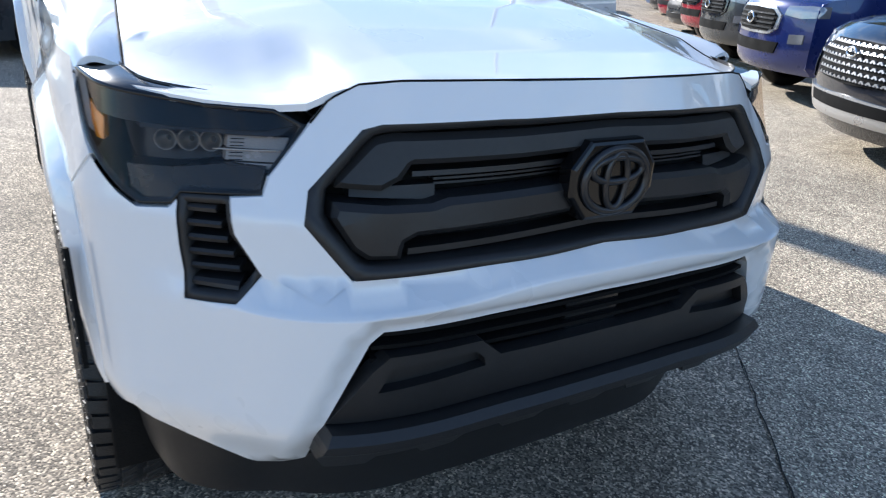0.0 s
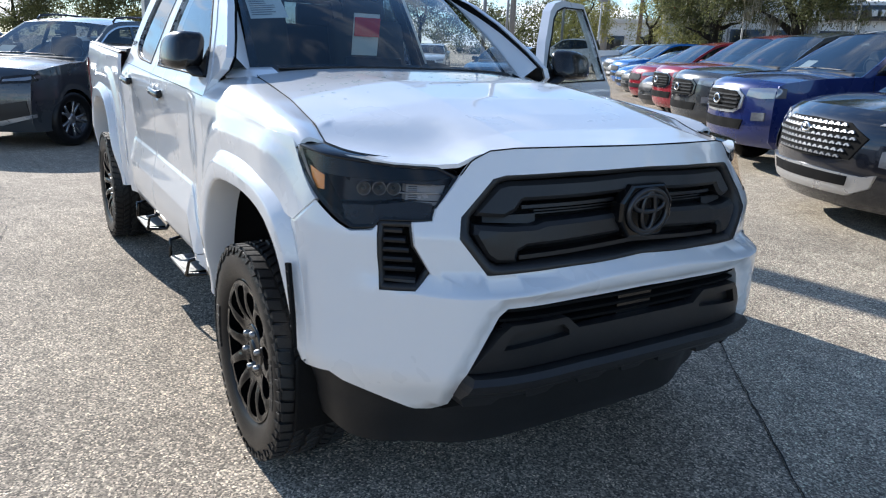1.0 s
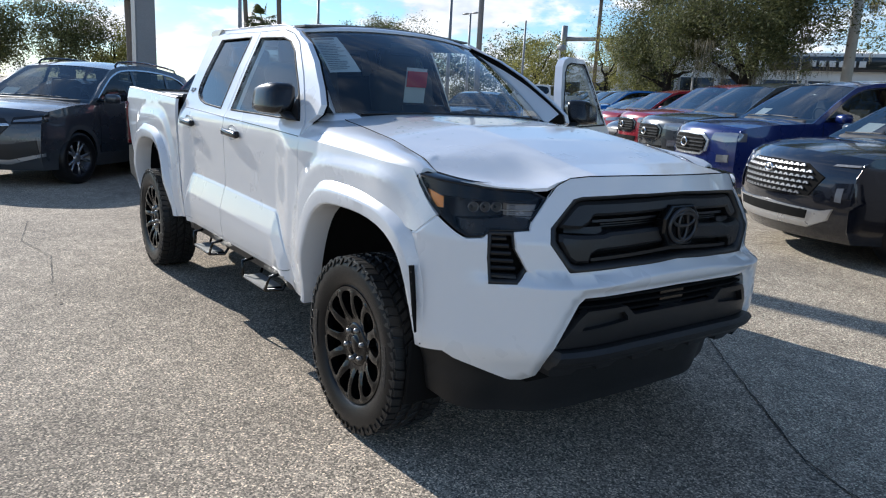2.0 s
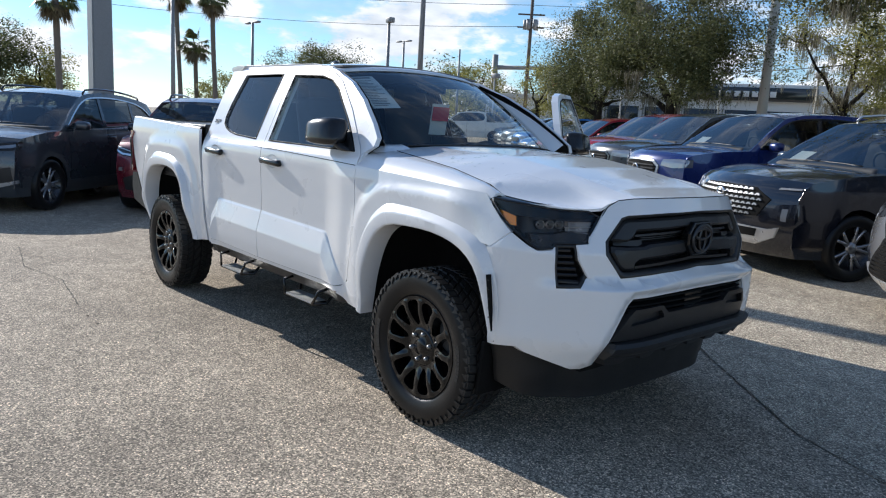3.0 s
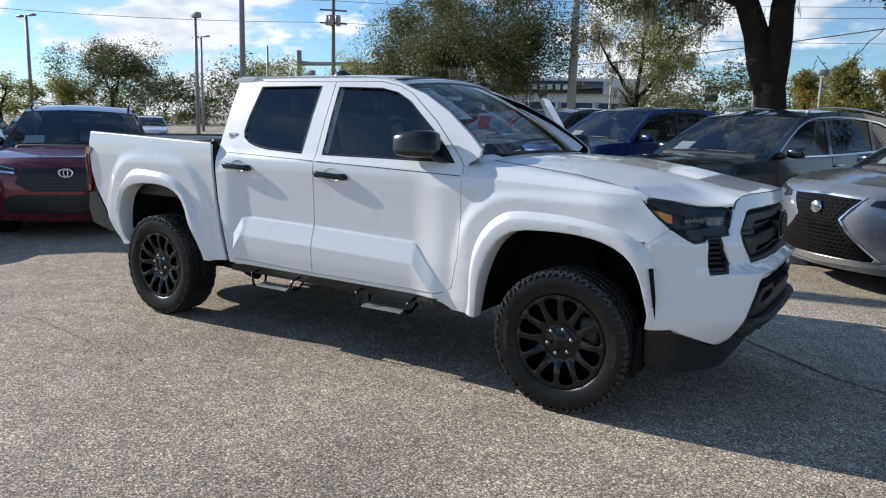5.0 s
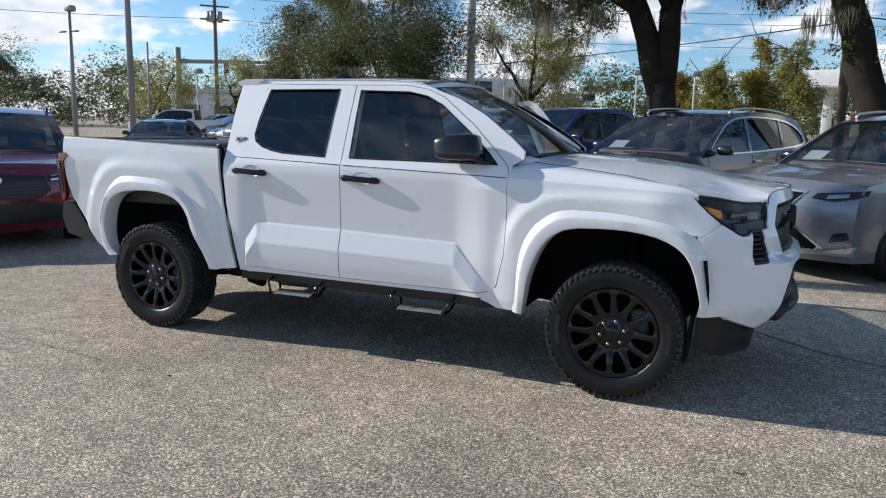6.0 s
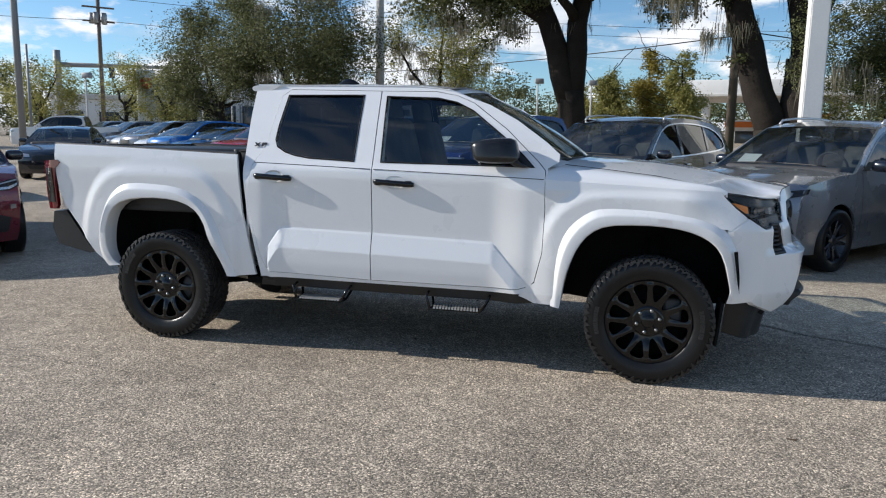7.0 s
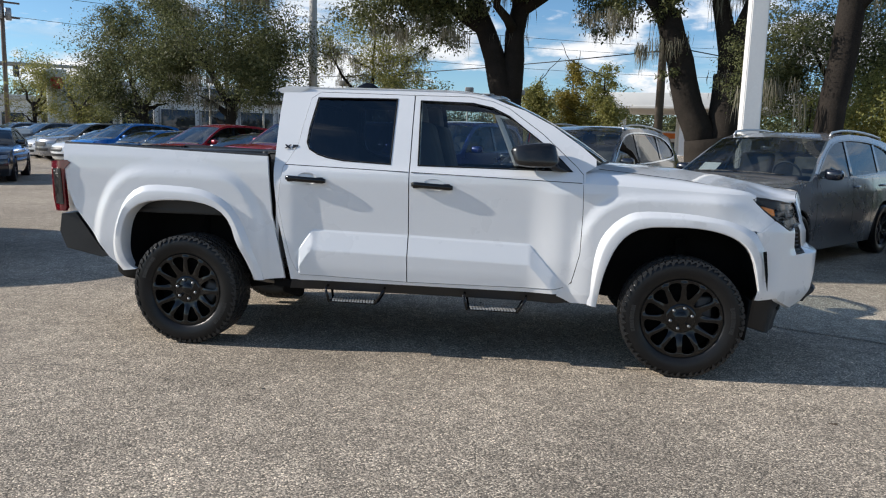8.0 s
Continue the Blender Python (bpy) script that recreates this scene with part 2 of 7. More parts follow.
def skirt(bm, thick, back=None):
    """Fold the open edges of a sheet in by thick."""
    bm.normal_update()
    bd = [e for e in bm.edges if len(e.link_faces) == 1]
    inner = {}
    for e in bd:
        e.smooth = False
        for v in e.verts:
            if v not in inner:
                d = Vector(back) if back else -v.normal
                inner[v] = bm.verts.new(v.co + d.normalized() * thick)
    for e in bd:
        f = e.link_faces[0]
        a, b = e.verts
        for l in f.loops:
            if l.edge == e:
                a, b = l.vert, l.link_loop_next.vert
        bm.faces.new((b, a, inner[a], inner[b]))


def loft(rows, closed=False, caps=False, smooth=True):
    """A skin through rows of points; closed: each row is a ring."""
    bm = bmesh.new()
    R = [[bm.verts.new(p) for p in row] for row in rows]
    n = len(R[0])
    for r0, r1 in zip(R, R[1:]):
        for i in range(n if closed else n - 1):
            j = (i + 1) % n
            bm.faces.new((r0[i], r0[j], r1[j], r1[i])).smooth = smooth
    if caps:
        bm.faces.new(R[0][::-1]), bm.faces.new(R[-1])
    return bm


def lathe(profile, n=48, axis="y", arc=1.0):
    """Turn a profile of (radius, along) round an axis."""
    rows = []
    for i in range(n + (arc < 1)):
        a = 2 * math.pi * arc * i / n
        row = []
        for r, h in profile:
            p = (r * math.cos(a), h, r * math.sin(a)) if axis == "y" else (r * math.cos(a), r * math.sin(a), h)
            row.append(p)
        rows.append(row)
    bm = bmesh.new()
    R = [[bm.verts.new(p) for p in row] for row in rows]
    for i in range(n):
        r0, r1 = R[i], R[(i + 1) % len(R)]
        for k in range(len(profile) - 1):
            bm.faces.new((r0[k], r0[k + 1], r1[k + 1], r1[k])).smooth = True
    return bm


def box(sx, sy, sz, m=None, bevel=0.0, seg=2):
    bm = bmesh.new()
    bmesh.ops.create_cube(bm, size=1.0, matrix=Matrix.Diagonal((sx, sy, sz, 1)))
    if bevel:
        bmesh.ops.bevel(bm, geom=list(bm.edges), offset=bevel, segments=seg, profile=0.5, affect="EDGES")
        for f in bm.faces:
            f.smooth = True
    if m is not None:
        bm.transform(m)
    return bm


def slab(poly, h0, h1, bevel=0.0, m=None):
    """A flat outline (2D) given thickness from h0 to h1 along z."""
    bm = bmesh.new()
    lo = [bm.verts.new((x, y, h0)) for x, y in poly]
    hi = [bm.verts.new((x, y, h1)) for x, y in poly]
    n = len(poly)
    top = bm.faces.new(hi)
    bm.faces.new(lo[::-1])
    for i in range(n):
        j = (i + 1) % n
        bm.faces.new((lo[i], lo[j], hi[j], hi[i]))
    bmesh.ops.recalc_face_normals(bm, faces=bm.faces)
    if bevel:
        bmesh.ops.bevel(bm, geom=list(top.edges), offset=bevel, segments=2, profile=0.5, affect="EDGES")
    if m is not None:
        bm.transform(m)
    return bm


def tube(pts, r, n=8, taper=None):
    """A round bar along a run of points; taper: radius at each point."""
    pts = [Vector(p) for p in pts]
    rows = []
    for i, p in enumerate(pts):
        d = (pts[min(i + 1, len(pts) - 1)] - pts[max(i - 1, 0)]).normalized()
        u = d.orthogonal().normalized() if i == 0 else (u - d * u.dot(d)).normalized()
        w = d.cross(u)
        rr = taper[i] if taper else r
        rows.append([p + (u * math.cos(2 * math.pi * k / n) + w * math.sin(2 * math.pi * k / n)) * rr for k in range(n)])
    return loft(rows, True, True)


def merge(*bms):
    """Join several bmeshes into the first."""
    out = bms[0]
    for b in bms[1:]:
        me = bpy.data.meshes.new("t")
        b.to_mesh(me)
        b.free()
        out.from_mesh(me)
        bpy.data.meshes.remove(me)
    return out


def flip(bm, s):
    """Mirror across the centre line for the other side (s = +1); s = -1 keeps it."""
    if s > 0:
        bm.transform(Matrix.Diagonal((1, -1, 1, 1)))
        bmesh.ops.reverse_faces(bm, faces=bm.faces)
        nl = bm.verts.layers.float_vector.get("form_normal")
        for v in bm.verts if nl else ():
            v[nl] = (v[nl].x, -v[nl].y, v[nl].z)
    return bm

# ---- the white pickup ----
# Its skin is a curve in plan (from the nose's middle round the corner and back along the side), moved out or in with height.
def plan_table():
    p = [(0.89 - 0.37 * (a / 0.93) ** 3.0, a) for a in np.linspace(0, 0.84, 60)]
    b0, b3 = np.array(p[-1]), np.array((0.36, 0.915))
    b1, b2 = b0 + np.array((-0.70, 0.71)) * 0.08, b3 + np.array((0.12, 0.0))
    for t in np.linspace(0, 1, 24)[1:]:
        p.append(tuple((1 - t) ** 3 * b0 + 3 * (1 - t) ** 2 * t * b1 + 3 * (1 - t) * t * t * b2 + t ** 3 * b3))
    for x in np.linspace(0.36, -0.5, 30)[1:]:
        p.append((x, 0.90 + 0.015 * sm(-0.1, 0.36, x)))
    for x in np.linspace(-0.5, -4.5, 80)[1:]:
        p.append((x, 0.90))
    p = np.array(p)
    d = np.r_[0, np.cumsum(np.linalg.norm(np.diff(p, axis=0), axis=1))]
    g = np.gradient(p, d, axis=0)
    return d, p[:, 0], p[:, 1], g[:, 1], -g[:, 0]


PU, PX, PY, PNX, PNY = plan_table()


def UY(y):
    """Place along the plan curve of a point of the nose, by its distance from the middle."""
    return float(np.interp(y, PY[:83], PU[:83]))


def UX(x):
    """Place along the plan curve of a point of the side, by x."""
    return float(np.interp(-x, -PX, PU))


DOOR = [(0.35, -0.12), (0.44, -0.080), (0.52, -0.052), (0.60, -0.040), (0.70, -0.036), (0.85, -0.038), (1.00, -0.033), (1.10, -0.028), (1.20, -0.024), (1.255, -0.030), (1.29, -0.052), (1.55, -0.165), (1.83, -0.300)]
CREASE = [(-2.55, 0.70), (-2.455, 0.848), (-1.78, 0.836), (-0.975, 0.815), (-0.74, 0.56)]
PLAIN = [(0.35, -0.05), (0.50, -0.02), (0.70, -0.008), (1.00, -0.010), (1.16, -0.006), (1.22, -0.016), (1.26, -0.030), (1.30, -0.055), (1.55, -0.165), (1.83, -0.300)]
BED = [(0.35, -0.06), (0.50, -0.03), (0.70, -0.012), (1.00, -0.012), (1.20, -0.004), (1.30, -0.008), (1.36, -0.020), (1.42, -0.035)]


def lut(tab, z):
    return float(np.interp(z, [q[0] for q in tab], [q[1] for q in tab]))


def ledge_z(y):
    """Height at which the bumper's shelf starts, under the grille's lower edge."""
    return 0.882 - 0.028 * sm(0.10, 0.50, y)


def offset(x, y, z, bed=False):
    f = sm(0.86, 0.62, y) if x > 0.3 else 0.0
    w = sm(0.50, 0.15, x)
    # the bumper stands proud, the face above it leans back, most of all beside the grille
    lean = float(np.interp(y, [0.0, 0.2, 0.58, 0.8, 0.9], [0.0, 0.05, 0.45, 0.36, 0.20]))
    d = f * ((0.05 + 0.022 * sm(0.2, 0.5, y) - 0.028 * sm(0.55, 0.72, y)) * min(1.0, max(0.0, (ledge_z(y) - z) / 0.036)) - 0.25 * max(0.0, z - 1.08) * (1 - sm(0.2, 0.58, y)))
    d -= (0.05 + 0.02 * f) * sm(0.60, 0.42, z) * (1 - w) + lean * max(0.0, z - 0.96) * (1 - w)
    if w > 0:
        door = sm(-0.75, -1.0, x) * sm(-2.62, -2.40, x)
        if bed:
            s = lut(BED, z)
        else:
            s = door * lut(DOOR, z) + (1 - door) * lut(PLAIN, z)
            if -2.55 < x < -0.74:
                # the lower door stands out below a sharp crease
                s += float(np.interp(lut(CREASE, x) - z, [0.0, 0.008, 0.135, 0.20], [0.0, 0.006, 0.036, 0.036])) * sm(-0.74, -0.82, x) * sm(-2.56, -2.53, x)
        for xc, zc, rx, rz in ((-0.06, 0.42, 0.56, 0.655), (-3.41, 0.42, 0.545, 0.715)):
            if z > 0.42:
                e = ((abs(x - xc) / rx) ** 3 + ((z - zc) / rz) ** 3) ** (1 / 3)
                s += 0.020 * (1 - sm(1.10, 1.23, e)) * ((1 - sm(1.12, 1.18, z)) * (1 - sm(-0.58, -0.75, x)) if xc > -1 else 1 - sm(1.16, 1.25, z) * 0.6)
        d += w * s
    return d


def skin(u, z, out=0.0, bed=False):
    """A point of the skin on the right-hand side of the truck."""
    x, y, nx, ny = (float(np.interp(u, PU, q)) for q in (PX, PY, PNX, PNY))
    d = offset(x, y, z, bed) + out
    return Vector((x + nx * d, -(y + ny * d), z))


def side(x, z, out=0.0, bed=False):
    return skin(UX(x), z, out, bed)


def bed_skin(x, z, out=0.0):
    return side(x, z, out, True)


def both(u, z, out=0.0):
    """Nose pieces run across the middle: u below zero is the other side."""
    p = skin(abs(u), z, out)
    return p if u >= 0 else Vector((p.x, -p.y, p.z))


def across(half, close=True):
    """Mirror half an outline, from the middle outwards, to the whole."""
    return [(-u, z) for u, z in reversed(half) if u > 1e-6] + list(half)


truck = thing("pickup_truck", "white four-door pickup with black grille and open driver door", "pickup truck")


def fnose(pts):
    return [(UY(-y) if y <= 0 else UY(y), z) for y, z in pts]


HOODX = [-0.75, -0.45, 0.0, 0.3, 0.5, 0.65, 0.75, 0.88]
HOODZ = [1.372, 1.358, 1.330, 1.290, 1.252, 1.220, 1.205, 1.188]


HOODEDGE = ([0.411, 0.477, 0.523, 0.56, 0.607, 0.66, 0.707, 0.756, 0.805], [0.779, 0.751, 0.735, 0.734, 0.701, 0.672, 0.642, 0.604, 0.574], [1.192, 1.182, 1.166, 1.150, 1.143, 1.143, 1.145, 1.150, 1.156])


def hood_z(x, y):
    k = float(np.interp(x, [-0.5, 0.3, 0.55, 0.75], [0.062, 0.075, 0.095, 0.125]))
    a, c = abs(y), 0.37
    f = sm(-0.40, 0.10, x) * sm(0.90, 0.76, x)
    soft = (a / 0.75) ** 2.6
    hard = 0.03 * (a / c) ** 2 if a < c else 0.03 + 0.97 * ((a - c) / (0.75 - c)) ** 1.15
    z = float(np.interp(x, HOODX, HOODZ)) - k * (soft * (1 - f) + hard * f)
    if a > 0.44 and x > 0.3:
        # the leading edge comes down to the lamp and the surround
        w = sm(-0.34, 0.0, x - float(np.interp(a, HOODEDGE[0], HOODEDGE[1]))) * sm(0.44, 0.50, a)
        z += w * (float(np.interp(a, HOODEDGE[0], HOODEDGE[2])) - z)
    return z


BELT = lambda x: 1.223 + (x + 0.651) * (1.179 - 1.223) / 1.053

F_IN = [(-0.535, 0.43), (-0.524, 0.50), (-0.505, 0.62), (-0.479, 0.714), (-0.433, 0.825), (-0.369, 0.908), (-0.269, 0.961), (-0.065, 0.972), (0.103, 0.965), (0.239, 0.935), (0.343, 0.879), (0.399, 0.795), (0.437, 0.656), (0.458, 0.560), (0.460, 0.540)]
F_OUT = [(-0.592, 0.44), (-0.586, 0.56), (-0.580, 0.706), (-0.556, 0.853), (-0.492, 0.963), (-0.393, 1.046), (-0.308, 1.078), (-0.069, 1.074), (0.12, 1.062), (0.260, 1.042), (0.370, 0.995), (0.44, 0.91), (0.492, 0.77), (0.497, 0.62), (0.488, 0.555)]
R_IN = [(-3.73, 0.515), (-3.790, 0.545), (-3.820, 0.62), (-3.822, 0.703), (-3.805, 0.823), (-3.758, 0.924), (-3.65, 0.995), (-3.441, 1.018), (-3.234, 1.01), (-3.092, 0.965), (-3.012, 0.876), (-2.973, 0.742), (-2.913, 0.628), (-2.873, 0.53), (-2.855, 0.485)]
R_OUT = [(-3.84, 0.50), (-3.905, 0.575), (-3.917, 0.696), (-3.88, 0.858), (-3.81, 1.019), (-3.701, 1.113), (-3.600, 1.137), (-3.42, 1.130), (-3.242, 1.117), (-3.10, 1.066), (-2.99, 0.98), (-2.915, 0.85), (-2.865, 0.72), (-2.815, 0.58), (-2.79, 0.485)]


def flare(s, name, IN, OUT, parent):
    a, b = rounded(OUT, 90, 1), rounded(IN, 90, 1)
    prof = [(0.0, -0.03), (0.0, 0.004), (0.40, 0.050), (0.46, 0.054), (0.52, 0.056), (0.93, 0.052), (0.98, 0.047), (1.0, 0.038), (1.0, -0.07)]
    rows = []
    for (x0, z0), (x1, z1) in zip(a, b):
        rows.append([side(x0 + (x1 - x0) * t, z0 + (z1 - z0) * t, 0) + Vector((0, -h - (0.012 if 0 < t < 1 else 0), 0)) for t, h in prof])
    # the flare keeps its own plane: level its base on the smooth side
    for i, (r, ((x0, z0), (x1, z1))) in enumerate(zip(rows, zip(a, b))):
        foot = 0.22 + 0.78 * sm(0, 16, min(i, len(rows) - 1 - i))
        for p, (t, h) in zip(r, prof):
            h = h * foot if h > 0 else h
            p.y = -0.893 - h - 0.006 * sm(0.3, 0.5, x0)
            if x0 > 0.3:
                q = side(x0 + (x1 - x0) * t, z0 + (z1 - z0) * t)
                k = sm(0.30, 0.48, x0)
                p.y = p.y * (1 - k) + (q.y - h * 0.45) * k
    return part(name, crisp(flip(loft(rows), s), 24), WHITE, parent, "white wheel-arch flare")


def liner(s, IN, parent):
    a = rounded(IN, 40, 2)
    cx = sum(p[0] for p in a) / len(a)
    out = [(cx + (x - cx) * 1.03, 0.42 + (z - 0.42) * 1.03 if z > 0.42 else z) for x, z in a]
    rows = [[(x, -0.90, z), (x, -0.78, z + 0.01), (x, -0.48, z + 0.01), (x * 0.7 + cx * 0.3, -0.47, z * 0.7 + 0.12), (cx, -0.47, 0.45)] for x, z in out]
    return part("wheel_well", flip(loft(rows), s), LINER, parent)


FENDER = [(-0.652, BELT(-0.652))] + [(x, BELT(x)) for x in (-0.3, 0.0, 0.36)] + [(0.40, 1.135), (0.455, 1.085), (0.52, 1.035), (0.43, 0.962), (0.36, 0.97), (0.25, 1.01), (0.10, 1.04), (-0.07, 1.05), (-0.30, 1.05), (-0.38, 1.02), (-0.47, 0.95), (-0.535, 0.85), (-0.56, 0.70), (-0.57, 0.445), (-0.70, 0.445), (-0.79, 0.49), (-0.781, 0.526), (-0.696, 0.577), (-0.651, 0.771), (-0.644, 1.026), (-0.649, 1.20)]
REARDOOR = [(-2.655, 1.27), (-2.685, 1.02), (-2.645, 0.83), (-2.595, 0.64), (-2.565, 0.575), (-2.52, 0.54), (-1.787, 0.525), (-1.790, 1.26), (-1.805, 1.772), (-2.47, 1.785), (-2.53, 1.74), (-2.56, 1.55), (-2.575, 1.42), (-2.62, 1.33)]
FRONTDOOR = [(-1.780, 0.525), (-0.80, 0.532), (-0.73, 0.552), (-0.70, 0.584), (-0.655, 0.771), (-0.648, 1.026), (-0.652, 1.20), (-0.655, 1.275), (-0.70, 1.325), (-0.92, 1.525), (-1.15, 1.690), (-1.27, 1.740), (-1.42, 1.768), (-1.797, 1.772), (-1.783, 1.26)]
REARWIN = [(-2.478, 1.742), (-2.508, 1.53), (-2.512, 1.44), (-2.49, 1.395), (-2.43, 1.362), (-2.36, 1.342), (-2.25, 1.325), (-1.925, 1.310), (-1.925, 1.742)]
FRONTWIN = [(-1.752, 1.733), (-1.728, 1.308), (-0.735, 1.298), (-0.80, 1.362), (-0.924, 1.467), (-1.154, 1.640), (-1.267, 1.694), (-1.40, 1.722)]
ROOFLINE = [(-2.742, 1.818), (-2.506, 1.812), (-1.863, 1.806), (-1.55, 1.800), (-1.40, 1.786), (-1.279, 1.761), (-1.049, 1.683), (-0.856, 1.583), (-0.663, 1.449), (-0.575, 1.375)]
CABSIDE = ROOFLINE + [(-0.575, 1.33), (-0.64, 1.29), (-0.638, 1.20), (-0.66, 1.20), (-0.69, 0.59), (-0.78, 0.50), (-2.60, 0.50), (-2.642, 0.714), (-2.695, 0.944), (-2.725, 1.286), (-2.742, 1.63), (-2.742, 1.80)]
BEDSIDE = [(-4.270, 1.382), (-4.0, 1.379), (-2.762, 1.335), (-2.755, 1.29), (-2.732, 0.944), (-2.682, 0.714), (-2.645, 0.505), (-2.80, 0.487), (-2.83, 0.55), (-2.88, 0.72), (-2.93, 0.84), (-3.01, 0.965), (-3.10, 1.045), (-3.24, 1.10), (-3.60, 1.115), (-3.69, 1.09), (-3.80, 1.0), (-3.87, 0.85), (-3.895, 0.70), (-3.87, 0.54), (-3.94, 0.593), (-4.085, 0.788), (-4.20, 0.94), (-4.245, 1.06), (-4.262, 1.2)]


def grow(poly, d):
    """Offset an outline outwards by d (a simple corner offset)."""
    a = sum(x1 * y2 - x2 * y1 for (x1, y1), (x2, y2) in zip(poly, poly[1:] + poly[:1]))
    sgn = 1 if a > 0 else -1
    out, n = [], len(poly)
    for i in range(n):
        p, q, r = (np.array(poly[(i + k) % n], float) for k in (-1, 0, 1))
        e1, e2 = q - p, r - q
        n1, n2 = np.array((e1[1], -e1[0])) / (np.hypot(*e1) + 1e-9), np.array((e2[1], -e2[0])) / (np.hypot(*e2) + 1e-9)
        b = n1 + n2
        b = b / max(0.35, np.dot(b, b) / 2)
        out.append(tuple(q + sgn * d * b))
    return out


SEAL = mat("black_window_seal", (0.006, 0.006, 0.006), 0.7, 0, 0, 0.2, 9.0, 0.0, 120.0, 0.2)
CREASE_LINES = [[(x, lut(CREASE, x) - dz) for x in np.linspace(-2.55, -0.74, 70)] for dz in (-0.007, 0.0, 0.008, 0.015, 0.127, 0.135, 0.143)]


def door_set(s, name, outline, win, tint, parent, seals=True):
    """A door leaf in the side's own place: shell with window opening, pane, weatherstrip, handle."""
    d = part(name, flip(panel(outline, side, 0.03, 0.05, [win], (0, 1, 0), CREASE_LINES), s), WHITE, parent)
    part("window_pane", flip(panel(grow(win, 0.012), lambda x, z: side(x, z, -0.012), 0.08, 0.004, (), (0, 1, 0)), s), tint, d)
    inner, outer = dens(win, 8), dens(grow(win, 0.008), 8)
    rows = [[side(x0, z0, -0.011), side(x0, z0, 0.003), side(x1, z1, 0.003), side(x1, z1, -0.004)] for (x0, z0), (x1, z1) in zip(inner, outer)]
    rows.append(rows[0])
    part("weatherstrip", flip(loft(rows), s), SEAL, d)
    part("door_card", flip(panel(grow([q for q in outline if q[1] < 1.30], -0.02), lambda x, z: side(x, min(z, 1.28), -0.10), 0.12, 0.03, (), (0, 1, 0)), s), INTER, d)
    return d


def handle(s, x0, x1, z, parent):
    """A pull handle on its base, with the recess behind it."""
    y = side((x0 + x1) / 2, z).y
    L = x1 - x0
    rows = []
    for t in np.linspace(0, 1, 13):
        x = x0 + L * t
        e = 1.0 if 0.06 < t < 0.94 else 0.72
        st = 0.014 + 0.010 * math.sin(math.pi * t)
        zz = z + 0.014 * (0.5 - t)
        rows.append([(x, y - st - 0.014 * math.cos(a) * e, zz + 0.019 * e * math.sin(a)) for a in np.linspace(0, 2 * math.pi, 11)[:-1]])
    bm = loft(rows, True, True)
    for xx in (x0 + 0.03, x1 - 0.04):
        bm = merge(bm, box(0.045, 0.04, 0.034, pose(xx, y - 0.006, z), 0.008))
    h = part("door_handle", flip(bm, s), GLOSSB, parent, "black pull handle")
    cup = lathe([(0.001, 0.012), (0.03, 0.010), (0.052, 0.0), (0.058, -0.003)], 24)
    cup.transform(pose(x0 + L * 0.52, y, z + 0.004) @ Matrix.Diagonal((1.25, 1, 0.75, 1)))
    part("handle_cup", flip(cup, s), WHITE, parent)
    return h


def mirror_set(s, parent):
    """Door mirror folded back along the window: a boxy rounded housing on a foot, with a paler lower cap."""
    rows, cap = [], []
    for x, y, z, w, h in ((-0.822, -0.872, 1.398, 0.020, 0.040), (-0.832, -0.876, 1.396, 0.046, 0.064), (-0.862, -0.882, 1.395, 0.062, 0.076), (-0.93, -0.890, 1.394, 0.066, 0.078), (-1.01, -0.898, 1.390, 0.063, 0.073), (-1.07, -0.902, 1.387, 0.054, 0.064), (-1.10, -0.902, 1.386, 0.036, 0.050), (-1.108, -0.902, 1.386, 0.016, 0.028)):
        ring = [(math.copysign(abs(math.cos(a)) ** 0.55, math.cos(a)), math.copysign(abs(math.sin(a)) ** 0.55, math.sin(a))) for a in np.linspace(0, 2 * math.pi, 33)[:-1]]
        # the top leans in towards the glass
        rows.append([(x - 0.012 * q, y + w * p + 0.014 * q, z + h * q) for p, q in ring])
    m = part("door_mirror", flip(loft(rows, True, True), s), MIRRORB, parent, "black door mirror folded back")
    for x, y, z, w in ((-0.86, -0.882, 1.325, 0.052), (-0.93, -0.890, 1.322, 0.058), (-1.01, -0.898, 1.323, 0.054), (-1.07, -0.902, 1.330, 0.040)):
        cap.append([(x, y - w, z + 0.030), (x, y - w - 0.004, z + 0.008), (x, y - w * 0.5, z - 0.008), (x, y + w * 0.5, z - 0.008), (x, y + w, z + 0.010)])
    part("mirror_cap", flip(loft(cap), s), GREYCAP, m, "grey lower cap")
    part("mirror_plate", flip(box(0.17, 0.006, 0.118, pose(-0.97, -0.826, 1.395), 0.002, 1), s), CHROME, m)
    foot = loft([[(x + 0.030 * math.cos(a) * k, y + 0.026 * math.sin(a) * k, z) for a in np.linspace(0, 2 * math.pi, 13)[:-1]] for x, y, z, k in ((-0.80, -0.845, 1.292, 1.5), (-0.815, -0.858, 1.304, 1.5), (-0.84, -0.872, 1.318, 1.2), (-0.862, -0.880, 1.345, 1.1))], True, True)
    part("mirror_foot", flip(foot, s), BLACK, m)
    sail = panel([(-0.735, 1.300), (-0.80, 1.362), (-0.86, 1.413), (-0.88, 1.300)], lambda x, z: side(x, z, 0.006), 0.05, 0.012, (), (0, 1, 0))
    part("sail_panel", flip(sail, s), BLACK, m)
    return m


